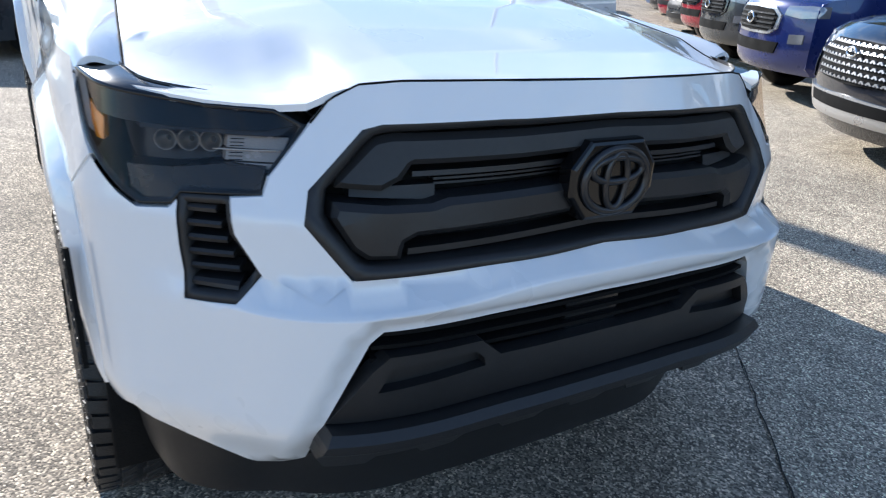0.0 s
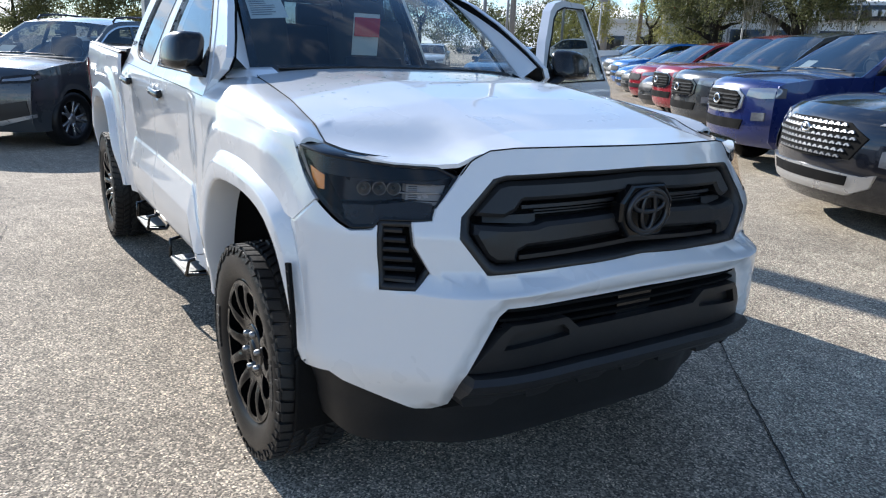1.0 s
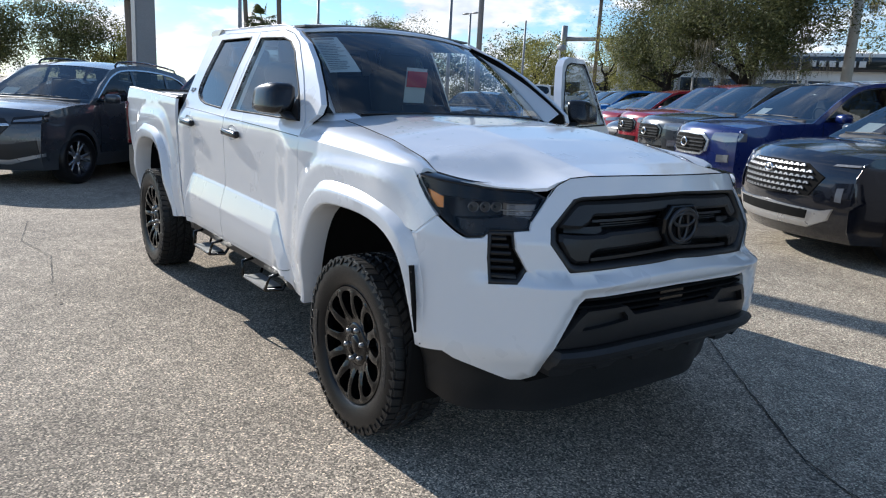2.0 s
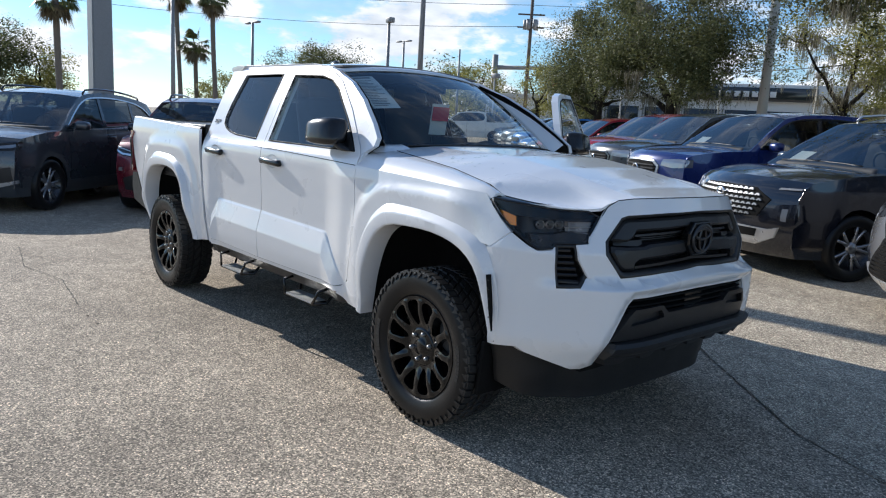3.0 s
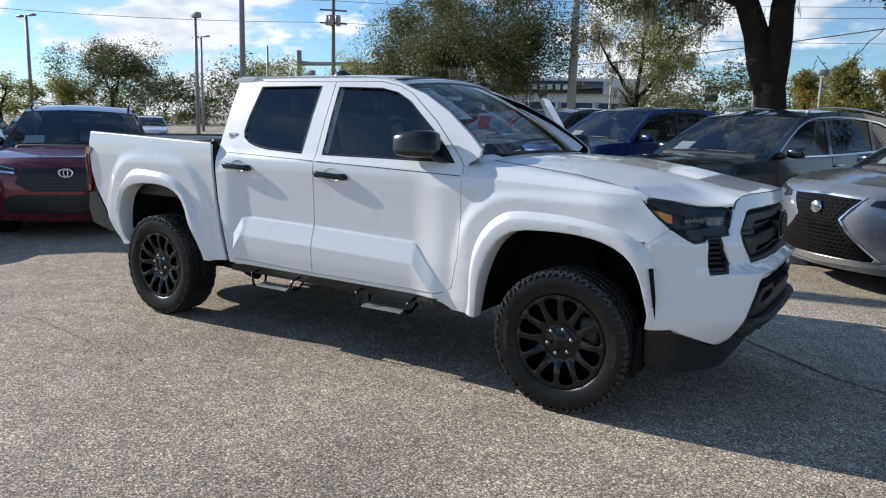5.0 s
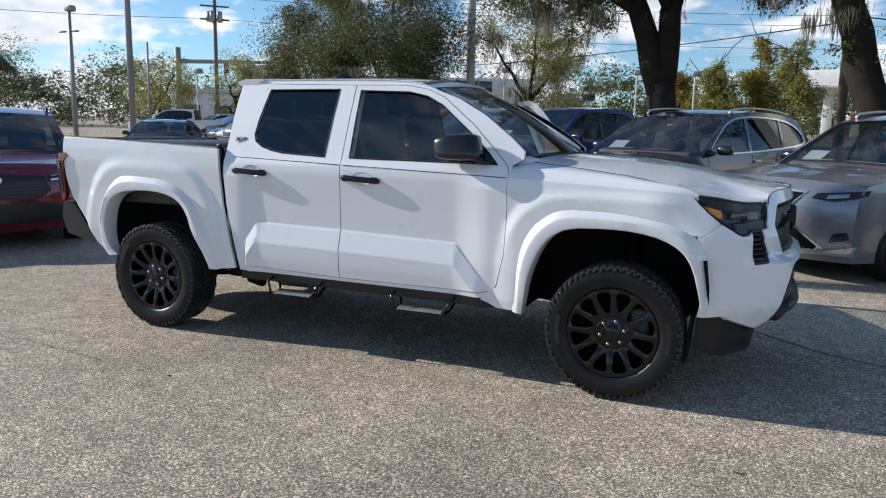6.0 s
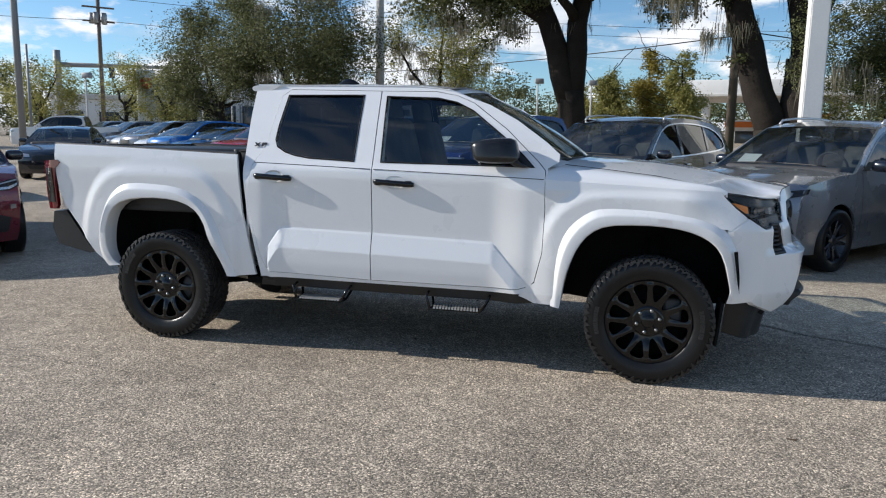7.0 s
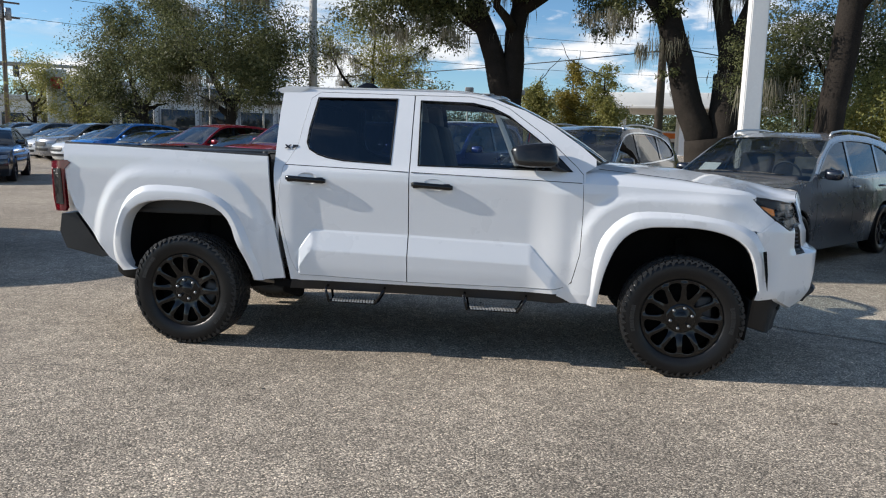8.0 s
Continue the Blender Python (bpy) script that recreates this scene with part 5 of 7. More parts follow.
part("centre_console", box(0.75, 0.24, 0.30, pose(-1.25, 0, 0.95), 0.04), INTER, truck)


def on_screen(name, a0, a1, t0, t1, material, parent, out=-0.010, label=""):
    return part(name, loft([[ws_point(a, t, out) for a in np.linspace(a0, a1, 4)] for t in np.linspace(t0, t1, 5)]), material, parent, label)


stk = on_screen("window_sticker", -0.93, -0.70, 0.44, 0.90, PAPER, truck, -0.012, "white price sheet behind the windscreen")
rng = random.Random(3)
for k in range(17):
    t = 0.47 + k * 0.022
    on_screen("print_line", -0.915, -0.915 + rng.uniform(0.10, 0.19), t, t + 0.008, INK, stk, -0.0105)
on_screen("print_line", -0.91, -0.74, 0.86, 0.885, INK, stk, -0.0105)
tagp = part("hang_tag", box(0.004, 0.14, 0.20, pose(-1.05, 0.02, 1.50, 0, 8)), PAPER, truck, "white and red hanging tag")
part("tag_band", box(0.006, 0.135, 0.09, pose(-1.034, 0.02, 1.535, 0, 8)), REDPRINT, tagp)
# small badge on the rear pillar: dark slanted bars
for s in (-1, 1):
    bd = part("pillar_badge", flip(panel([(-2.67, 1.392), (-2.655, 1.392), (-2.62, 1.418), (-2.635, 1.418)], lambda x, z: side(x, z, 0.006), 0.02, 0.004, (), (0, 1, 0)), s), BADGE, truck)
    part("badge_bar", flip(panel([(-2.64, 1.392), (-2.625, 1.392), (-2.655, 1.418), (-2.67, 1.418)], lambda x, z: side(x, z, 0.006), 0.02, 0.004, (), (0, 1, 0)), s), BADGE, bd)
    part("badge_bar", flip(panel([(-2.615, 1.392), (-2.602, 1.392), (-2.595, 1.403), (-2.575, 1.405), (-2.578, 1.418), (-2.61, 1.418)], lambda x, z: side(x, z, 0.006), 0.02, 0.004, (), (0, 1, 0)), s), BADGE, bd)

# ---- ground ----
def asphalt(name, scale, k, relief):
    m = bpy.data.materials.new(name)
    m.use_nodes = True
    nt = m.node_tree
    N, L = nt.nodes.new, nt.links.new
    b = nt.nodes["Principled BSDF"]
    co = N("ShaderNodeTexCoord")
    vor = N("ShaderNodeTexVoronoi")
    vor.inputs["Scale"].default_value = scale
    L(co.outputs["Object"], vor.inputs["Vector"])
    stone = N("ShaderNodeValToRGB")
    els = stone.color_ramp.elements
    els[0].position, els[0].color = 0.0, (0.086 * k, 0.074 * k, 0.058 * k, 1)
    els[1].position, els[1].color = 1.0, (min(1.0, 0.90 * k), 0.76 * k, 0.57 * k, 1)
    for pos, c in ((0.35, (0.190, 0.160, 0.124)), (0.62, (0.318, 0.268, 0.206)), (0.88, (0.53, 0.44, 0.335))):
        e = els.new(pos)
        e.color = (c[0] * k, c[1] * k, c[2] * k, 1)
    sepc = N("ShaderNodeSeparateColor")
    L(vor.outputs["Color"], sepc.inputs[0])
    L(sepc.outputs[0], stone.inputs[0])
    big = N("ShaderNodeTexNoise")
    big.inputs["Scale"].default_value, big.inputs["Detail"].default_value, big.inputs["Roughness"].default_value = 0.55, 6.0, 0.6
    L(co.outputs["Object"], big.inputs["Vector"])
    mid = N("ShaderNodeTexNoise")
    mid.inputs["Scale"].default_value, mid.inputs["Detail"].default_value = 7.0, 5.0
    L(co.outputs["Object"], mid.inputs["Vector"])
    r1, r2 = N("ShaderNodeMapRange"), N("ShaderNodeMapRange")
    for r, src, lo, hi in ((r1, big, 0.72, 1.28), (r2, mid, 0.84, 1.16)):
        r.inputs["From Min"].default_value, r.inputs["From Max"].default_value = 0.3, 0.7
        r.inputs["To Min"].default_value, r.inputs["To Max"].default_value = lo, hi
        L(src.outputs["Fac"], r.inputs["Value"])
    mm = N("ShaderNodeMath")
    mm.operation = "MULTIPLY"
    L(r1.outputs[0], mm.inputs[0]), L(r2.outputs[0], mm.inputs[1])
    sc = N("ShaderNodeVectorMath")
    sc.operation = "SCALE"
    L(stone.outputs["Color"], sc.inputs[0]), L(mm.outputs[0], sc.inputs["Scale"])
    L(sc.outputs[0], b.inputs["Base Color"])
    b.inputs["Roughness"].default_value = 0.88
    b.inputs["Specular IOR Level"].default_value = 0.3
    bp = N("ShaderNodeBump")
    bp.inputs["Strength"].default_value, bp.inputs["Distance"].default_value = relief, 0.006
    L(vor.outputs["Distance"], bp.inputs["Height"])
    bp.invert = True
    L(bp.outputs[0], b.inputs["Normal"])
    return m


ASPHALT = asphalt("worn_asphalt", 150.0, 1.12, 0.42)
OLDLANE = asphalt("paler_lane_asphalt", 165.0, 1.28, 0.38)


def gz(y):
    """The lot is level under the pickup and rises gently beyond it."""
    return 0.007 + (0.0 if y < 0 else (0.0225 * y * y / 4 if y < 2 else 0.0225 * (y - 1)))


YS = [-600, -60, -12, -4, -1] + [0.25 * k for k in range(0, 9)] + [3, 5, 10, 30, 100, 600]
bm = loft([[(x, y, gz(y)) for x in (-600, -60, -20, -8, 0, 8, 20, 60, 600)] for y in YS])
bm.normal_update()
bm.faces.ensure_lookup_table()
if bm.faces[0].normal.z < 0:
    bmesh.ops.reverse_faces(bm, faces=bm.faces)
ground = part("ground", bm, ASPHALT)
tagged(ground, "worn grey asphalt car park with exposed stones", "ground", "", "structure")

JOINT = [(-9.0, 9.3), (-0.75, 2.25), (0.05, 1.62), (0.42, 1.28), (1.26, 0.56), (1.62, 0.46), (3.2, -0.9), (12.0, -8.6)]
run_ = [tuple(q) for q in resample(JOINT, 90)]
bm = loft([[(x + dx * k, y + dy * k, gz(y + dy * k) + 0.004) for k in (0.0, 0.12, 0.3, 0.6, 1.0)] for (x, y), dx, dy in ((q, 7.0, 8.2) for q in run_)])
bm.normal_update()
bm.faces.ensure_lookup_table()
if bm.faces[0].normal.z < 0:
    bmesh.ops.reverse_faces(bm, faces=bm.faces)
tagged(part("lane", bm, OLDLANE), "paler grey asphalt lane beyond a joint", "pavement", "", "structure")

# ---- parked cars ----
def paint(name, c, metal=0.35, rough=0.28):
    return mat(name, c, rough, metal, 1.0, 0.03, 3.0)


P_GREY = paint("dark_grey_paint", (0.060, 0.068, 0.078))
P_RED = paint("dark_red_paint", (0.15, 0.008, 0.022))
P_BRED = paint("red_paint", (0.34, 0.012, 0.026), 0.1)
P_BLUE = paint("deep_blue_paint", (0.006, 0.020, 0.135), 0.2)
P_SKYB = paint("bright_blue_paint", (0.02, 0.16, 0.48), 0.1)
P_BLACK = paint("black_paint", (0.007, 0.009, 0.016), 0.1, 0.2)
P_SILVER = paint("silver_paint", (0.24, 0.245, 0.26), 0.45)
P_WHITE = paint("plain_white_paint", (0.74, 0.74, 0.73), 0.0)
P_CHAR = paint("charcoal_paint", (0.055, 0.06, 0.065))
CGLASS = glass("car_glass", (0.55, 0.60, 0.59), 1.0, 1.6)
CDARK = glass("dark_car_glass", (0.24, 0.26, 0.27), 1.0, 1.5)
LAMPCLR = mat("clear_lamp", (0.34, 0.35, 0.37), 0.16, 0.6, 1.0, 0.12, 40.0)
SATIN = mat("satin_grille_metal", (0.36, 0.36, 0.37), 0.46, 0.9, 0, 0.1, 30.0)
GREYPL = mat("grey_cladding", (0.05, 0.05, 0.052), 0.6, 0, 0, 0.15, 8.0)
ALLOY = mat("alloy_wheel", (0.45, 0.45, 0.46), 0.3, 0.9, 0, 0.08, 9.0)
DALLOY = mat("dark_alloy", (0.06, 0.06, 0.065), 0.3, 0.7, 0.2, 0.1, 9.0)

SUV = dict(L=4.62, nose=[(-0.10, 0.22), (-0.02, 0.34), (0.0, 0.50), (-0.005, 0.66), (-0.03, 0.82), (-0.09, 0.93), (-0.20, 0.985)], hood=[(-0.20, 0.985), (-0.55, 1.035), (-0.90, 1.07), (-1.20, 1.09)], ws=[(-1.20, 1.09), (-1.60, 1.36), (-1.98, 1.585)],
           roof=[(-1.98, 1.585), (-2.25, 1.65), (-2.7, 1.68), (-3.3, 1.66), (-3.8, 1.60), (-4.08, 1.54)], bg=[(-4.08, 1.54), (-4.30, 1.30), (-4.42, 1.12)], tail=[(-4.42, 1.12), (-4.54, 1.0), (-4.60, 0.75), (-4.60, 0.50), (-4.48, 0.26)],
           dlo=[(-1.36, 1.115), (-1.60, 1.28), (-2.02, 1.535), (-2.45, 1.595), (-3.2, 1.585), (-3.80, 1.505), (-4.06, 1.30), (-4.02, 1.22), (-3.6, 1.18), (-2.6, 1.135)], posts=(-2.42, -3.36), wheels=(-0.90, -3.58), r=0.355, W=1.86, belt=1.12, H=1.68)
PICK = dict(L=5.39, nose=[(-0.10, 0.34), (-0.01, 0.42), (0.0, 0.60), (-0.005, 0.85), (-0.02, 1.02), (-0.06, 1.09), (-0.16, 1.125)], hood=[(-0.16, 1.125), (-0.5, 1.165), (-0.9, 1.195), (-1.28, 1.215)], ws=[(-1.28, 1.215), (-1.65, 1.49), (-1.98, 1.705)],
            roof=[(-1.98, 1.705), (-2.3, 1.77), (-2.8, 1.79), (-3.3, 1.775), (-3.58, 1.735)], bg=[(-3.58, 1.735), (-3.66, 1.50), (-3.70, 1.235)], tail=[(-3.70, 1.235), (-3.75, 1.21), (-4.5, 1.225), (-5.28, 1.24), (-5.36, 1.15), (-5.37, 0.70), (-5.30, 0.46)],
            dlo=[(-1.44, 1.235), (-1.66, 1.41), (-2.02, 1.655), (-2.4, 1.71), (-3.1, 1.705), (-3.48, 1.65), (-3.56, 1.40), (-3.45, 1.30), (-2.5, 1.26)], posts=(-2.52,), wheels=(-0.93, -4.16), r=0.385, W=1.89, belt=1.24, H=1.79)
SEDAN = dict(L=4.75, nose=[(-0.10, 0.18), (-0.02, 0.28), (0.0, 0.42), (-0.01, 0.56), (-0.05, 0.68), (-0.15, 0.76), (-0.28, 0.80)], hood=[(-0.28, 0.80), (-0.6, 0.87), (-1.0, 0.93), (-1.30, 0.96)], ws=[(-1.30, 0.96), (-1.75, 1.22), (-2.10, 1.36)],
             roof=[(-2.10, 1.36), (-2.4, 1.42), (-2.8, 1.44), (-3.2, 1.41), (-3.5, 1.34)], bg=[(-3.5, 1.34), (-3.9, 1.18), (-4.25, 1.03)], tail=[(-4.25, 1.03), (-4.6, 1.02), (-4.72, 0.95), (-4.75, 0.6), (-4.62, 0.24)],
             dlo=[(-1.46, 0.985), (-1.80, 1.17), (-2.16, 1.325), (-2.7, 1.375), (-3.2, 1.345), (-3.62, 1.20), (-3.85, 1.07), (-3.7, 1.02), (-2.6, 1.0)], posts=(-2.62, -3.45), wheels=(-0.95, -3.73), r=0.325, W=1.83, belt=1.0, H=1.44)


def smooth_run(pts, n):
    return rounded(pts, n, 2)


def road_wheel(name, parent, r, w, rim_mat, spokes=5):
    ob = new(name)
    ob.parent = parent
    part("tyre", lathe([(r * 0.66, -w * 0.40), (r * 0.72, -w * 0.50), (r * 0.90, -w * 0.52), (r * 0.975, -w * 0.46), (r, -w * 0.30), (r, w * 0.30), (r * 0.975, w * 0.46), (r * 0.7, w * 0.5)], 40), RUBBER, ob)
    rim = part("rim", lathe([(r * 0.69, -w * 0.44), (r * 0.69, -w * 0.40), (r * 0.64, -w * 0.34), (r * 0.62, w * 0.1), (0.02, w * 0.1)], 40), DALLOY, ob)
    bm = None
    for k in range(spokes):
        a0 = 2 * math.pi * k / spokes
        for sg in (-1, 1):
            rows = []
            for t in np.linspace(0, 1, 4):
                rr = r * (0.10 + 0.58 * t)
                a = a0 + sg * (0.10 + 0.14 * t)
                c, tg = Vector((rr * math.cos(a), -w * (0.30 + 0.10 * t), rr * math.sin(a))), Vector((-math.sin(a), 0, math.cos(a)))
                wd = r * (0.055 - 0.015 * t)
                rows.append([c + tg * wd + Vector((0, 0.03, 0)), c + tg * wd * 0.8, c - tg * wd * 0.8, c - tg * wd + Vector((0, 0.03, 0))])
            b = loft(rows, True, True)
            bm = b if bm is None else merge(bm, b)
    bm = merge(bm, lathe([(0.0, -w * 0.34), (r * 0.16, -w * 0.33), (r * 0.2, -w * 0.24)], 18))
    part("spoke_star", bm, rim_mat, rim)
    return ob


def make_car(name, label, category, sp, color, m, group="", rim=ALLOY, fine=0.09, face="plain", sx=1.0, sy=1.0, sz=1.0, seats=True, clad=False, sideglass=None):
    """A parked car from its side outline: skin over the outline, glass, nose, lamps, wheels. Nose at the origin, pointing to +x."""
    t = thing(name, label, category, group, m)
    S = lambda p: (p[0] * sx, p[1] * sz)
    nose, hood, ws_, roof_, bg, tail, dlo = ([S(p) for p in sp[k]] for k in ("nose", "hood", "ws", "roof", "bg", "tail", "dlo"))
    HW, H, belt, L, r = sp["W"] / 2 * sy, sp["H"] * sz, sp["belt"] * sz, sp["L"] * sx, sp["r"]
    xw = [x * sx for x in sp["wheels"]]

    def width(x, z):
        g = float(np.interp(z / H, [0.12, 0.2, 0.38, 0.55, belt / H, 1.0], [0.94, 0.975, 1.0, 0.985, 0.955, 0.735]))
        return HW * g * (1 - 0.09 * sm(-0.75, 0.0, x) - 0.06 * sm(-L + 0.7, -L, x))

    def shift(x):
        return -0.26 * sm(-0.95, 0.0, x) + 0.14 * sm(-L + 0.7, -L, x)

    def sidefn(s, out=0.0):
        return lambda x, z: Vector((x + shift(x), s * (width(x, z) + out), z))

    def strip(run, n, crown, na=11, crown1=None):
        """A skin across the car along a run; the crown may swell from its first to its last row."""
        rows = []
        for i, (x, z) in enumerate(smooth_run(run, n)):
            Y = width(x, z)
            c = crown if crown1 is None else crown + (crown1 - crown) * (i / (n - 1)) ** 3
            rows.append([Vector((x + shift(x) * a * a, Y * a, z + c * (1 - a * a))) for a in np.linspace(-1, 1, na)])
        return loft(rows)

    def nosefn(y, z, out=0.0):
        zs, xs = [q[1] for q in nose], [q[0] for q in nose]
        x = float(np.interp(z, zs, xs))
        Y = width(x, z)
        a = min(1.0, abs(y) / Y)
        ex = 0.0
        if abs(y) > Y:  # lamps fold back along the side
            ex = abs(y) - Y
        x0 = x + shift(x) * a * a
        return Vector((x0 + out - ex * 2.2, math.copysign(min(abs(y), Y) + (0.006 + out * 0.5 if ex else 0), y), z))

    bot = [tail[-1]]
    zb = nose[0][1]
    for xc in reversed(xw):
        bot += [(xc + (r + 0.05) * math.cos(a), max(zb, r + (r + 0.05) * math.sin(a) * 1.02)) for a in np.linspace(math.pi + 0.35, -0.35, 15)]
    outline = nose + hood[1:] + ws_[1:] + roof_[1:] + bg[1:] + tail[1:] + bot[1:]
    bms = []
    for s in (-1, 1):
        bms.append(panel(outline, sidefn(s), fine, 0.03, [dlo], (0, -s, 0)))
    nb, tb = strip(nose, 14, 0.0, 11, 0.035), strip(tail, 12, 0.01)
    body_ = merge(bms[0], bms[1], nb, tb)
    bmesh.ops.recalc_face_normals(body_, faces=body_.faces)
    part("body", body_, color, t)
    part("bonnet", strip(hood, 8, 0.035), color, t)
    part("windscreen", strip(ws_, 6, 0.03), CGLASS, t)
    part("roof", strip(roof_, 8, 0.035), color, t)
    part("rear_screen", strip(bg, 5, 0.02), CDARK, t)
    for s in (-1, 1):
        part("side_glass", panel(grow(dlo, 0.01), sidefn(s, -0.015), 0.2, 0.0), sideglass or CDARK, t)
        for px in sp["posts"]:
            px *= sx
            zz = [q[1] for q in dlo]
            part("window_post", panel([(px - 0.04, min(zz) - 0.01), (px + 0.04, min(zz) - 0.01), (px - 0.03, max(zz)), (px - 0.10, max(zz))], sidefn(s, -0.004), 0.2, 0.01, (), (0, -s, 0)), P_BLACK, t)
        a, b = rounded(dlo, 50, 1, True), rounded(grow(dlo, 0.022), 50, 1, True)
        f = sidefn(s, 0.004)
        rows = [[f(*p), f(*q)] for p, q in zip(a, b)]
        part("window_trim", loft(rows + [rows[0]]), CHROME if face in ("crossover", "wide", "compact") else P_BLACK, t)
        mb = box(0.16, 0.20, 0.13, pose(dlo[0][0] - 0.20, s * (width(-1.6, belt) + 0.12), belt + 0.05), 0.05, 3)
        part("door_mirror", mb, P_BLACK if face in ("compact", "spindle") else color, t)
        for xd in ((sp["posts"][0] * sx) - 0.14, (sp["posts"][0] * sx) - 1.08):
            zc = belt - 0.13
            part("door_handle", box(0.17, 0.03, 0.03, pose(xd, s * (width(xd, zc) + 0.015), zc), 0.01), color if face != "wide" else CHROME, t)
        for xs in (xw[0] - r - 0.13, sp["posts"][0] * sx - 0.02, xw[1] + r + 0.16):
            zl, zh = 0.36, belt - 0.02
            part("door_seam", panel([(xs, zl), (xs + 0.008, zl), (xs + 0.008, zh), (xs, zh)], sidefn(s, 0.002), 0.12, 0.0), LINER, t)
        if clad:
            for xc in xw:
                arc = np.linspace(math.pi + 0.3, -0.3, 20)
                f = sidefn(s, 0.012)
                rows = [[f(xc + q * math.cos(a_), max(zb, r + q * 1.02 * math.sin(a_))) for q in (r + 0.03, r + 0.05, r + 0.10)] for a_ in arc]
                part("arch_cladding", loft(rows), GREYPL, t)
            part("sill_cladding", panel([(xw[0] - r - 0.05, zb), (xw[1] + r + 0.05, zb), (xw[1] + r + 0.08, zb + 0.18), (xw[0] - r - 0.08, zb + 0.18)], sidefn(s, 0.012), 0.15, 0.02, (), (0, -s, 0)), GREYPL, t)
    # underside, wheel wells and cabin
    part("underbody", box(L - 0.5, HW * 1.35, 0.30, pose(-L / 2, 0, zb + 0.20), 0.03), LINER, t)
    for x in xw:
        part("wheel_well", box(r * 2 + 0.06, HW * 1.80, r + 0.02, pose(x, 0, r + 0.14), 0.05), LINER, t)
    part("engine_cover", box(abs(hood[-1][0]) - 0.35, HW * 1.6, 0.3, pose(hood[-1][0] / 2 - 0.1, 0, hood[0][1] - 0.30), 0.05), LINER, t)
    if seats:
        for x in (ws_[-1][0] - 0.15, ws_[-1][0] - 1.05):
            for y in (-0.38, 0.38):
                st = part("seat", box(0.16, 0.48, 0.62, pose(x - 0.25, y * sy, belt - 0.02, 0, -12), 0.06, 2), INTER, t)
                part("headrest", box(0.10, 0.26, 0.17, pose(x - 0.34, y * sy, belt + 0.38), 0.04, 2), INTER, st)
    part("dashboard", box(0.5, HW * 1.6, 0.22, pose(ws_[0][0] - 0.22, 0, belt - 0.09), 0.06), INTER, t)
    part("cabin_tub", box(abs(bg[-1][0] - ws_[0][0]) - 0.2, HW * 1.7, 0.08, pose((bg[-1][0] + ws_[0][0]) / 2, 0, belt - 0.35), 0.02), INTER, t)
    if fine <= 0.07:
        sw = oval(0.18, 0.18, 0.012, 0, 0, 24)
        sw.transform(pose(ws_[0][0] - 0.52, 0.37 * sy, belt + 0.02, 0, 25))
        part("steering_wheel", sw, INTER, t)
        wsn = lambda a, k: Vector((ws_[0][0] + (ws_[-1][0] - ws_[0][0]) * k - 0.03, a * HW * 0.86, ws_[0][1] + (ws_[-1][1] - ws_[0][1]) * k + 0.02))
        part("dash_paper", loft([[wsn(a, k) for a in (-0.80, -0.50)] for k in (0.08, 0.30)]), PAPER, t, "white paper behind the windscreen")
        part("rear_view_mirror", box(0.03, 0.20, 0.06, pose(ws_[-1][0] + 0.10, 0, ws_[-1][1] - 0.12), 0.01), P_BLACK, t)
        for a0, a1 in ((-0.80, -0.05), (-0.05, 0.70)):
            part("wiper", tube([wsn(a, 0.03) + Vector((0.05, 0, 0.015 + 0.03 * (1 - a * a))) for a in np.linspace(a0, a1, 6)], 0.008, 5), BLACK, t)
        if sp is SUV:
            for s in (-1, 1):
                run = [(x, s * width(x, z) * 0.93, z + 0.055) for x, z in smooth_run(roof_, 9)][1:-1]
                run = [(run[0][0] + 0.06, run[0][1], run[0][2] - 0.055)] + run + [(run[-1][0] - 0.05, run[-1][1], run[-1][2] - 0.06)]
                part("roof_rail", tube(run, 0.016, 7), SILVERP if face in ("spindle", "wide") else P_BLACK, t)
    # wheels
    wh = road_wheel("wheel", t, r, 0.235, rim)
    wh.matrix_local = pose(xw[0], -HW + 0.115, r)
    for x, s in ((xw[1], -1), (xw[0], 1), (xw[1], 1)):
        copy_thing(wh, pose(x, s * (HW - 0.115), r, 0, 17 * (x + s), 0 if s < 0 else 180))

    def nose_panel(nm, half, material, out=0.012, sym=True, label_="", parent=None):
        poly = [(y * sy, z * sz) for y, z in (half + [(-y, z) for y, z in reversed(half) if y > 1e-6] if sym else half)]
        return part(nm, panel(poly, lambda y, z: nosefn(y, z, out), 0.05, 0.03, (), (-1, 0, 0)), material, parent or t, label_)

    def lamps(nm, half, material, out=0.010):
        for s in (-1, 1):
            ob = part(nm, panel([(s * y * sy, z * sz) for y, z in half], lambda y, z: nosefn(y, z, out), 0.04, 0.03, (), (-1, 0, 0)), material, t)
        return ob

    if face == "pickup":
        nose_panel("grille_rim", [(0, 1.045), (0.36, 1.03), (0.47, 0.95), (0.45, 0.80), (0.34, 0.735), (0, 0.73)], SILVERP if color is P_BLUE else P_BLACK, 0.015)
        g = nose_panel("grille", [(0, 1.015), (0.34, 1.0), (0.43, 0.93), (0.41, 0.82), (0.32, 0.765), (0, 0.76)], LINER, 0.022)
        for z in (0.80, 0.85, 0.90, 0.95):
            nose_panel("grille_bar", [(0, z + 0.012), (0.40, z + 0.010), (0.40, z - 0.008), (0, z - 0.006)], BLACK, 0.034, parent=g)
        part("emblem", oval(0.075, 0.055, 0.010, nosefn(0, 0.89 * sz).x + 0.05, 0.89 * sz, 20), CHROME, g)
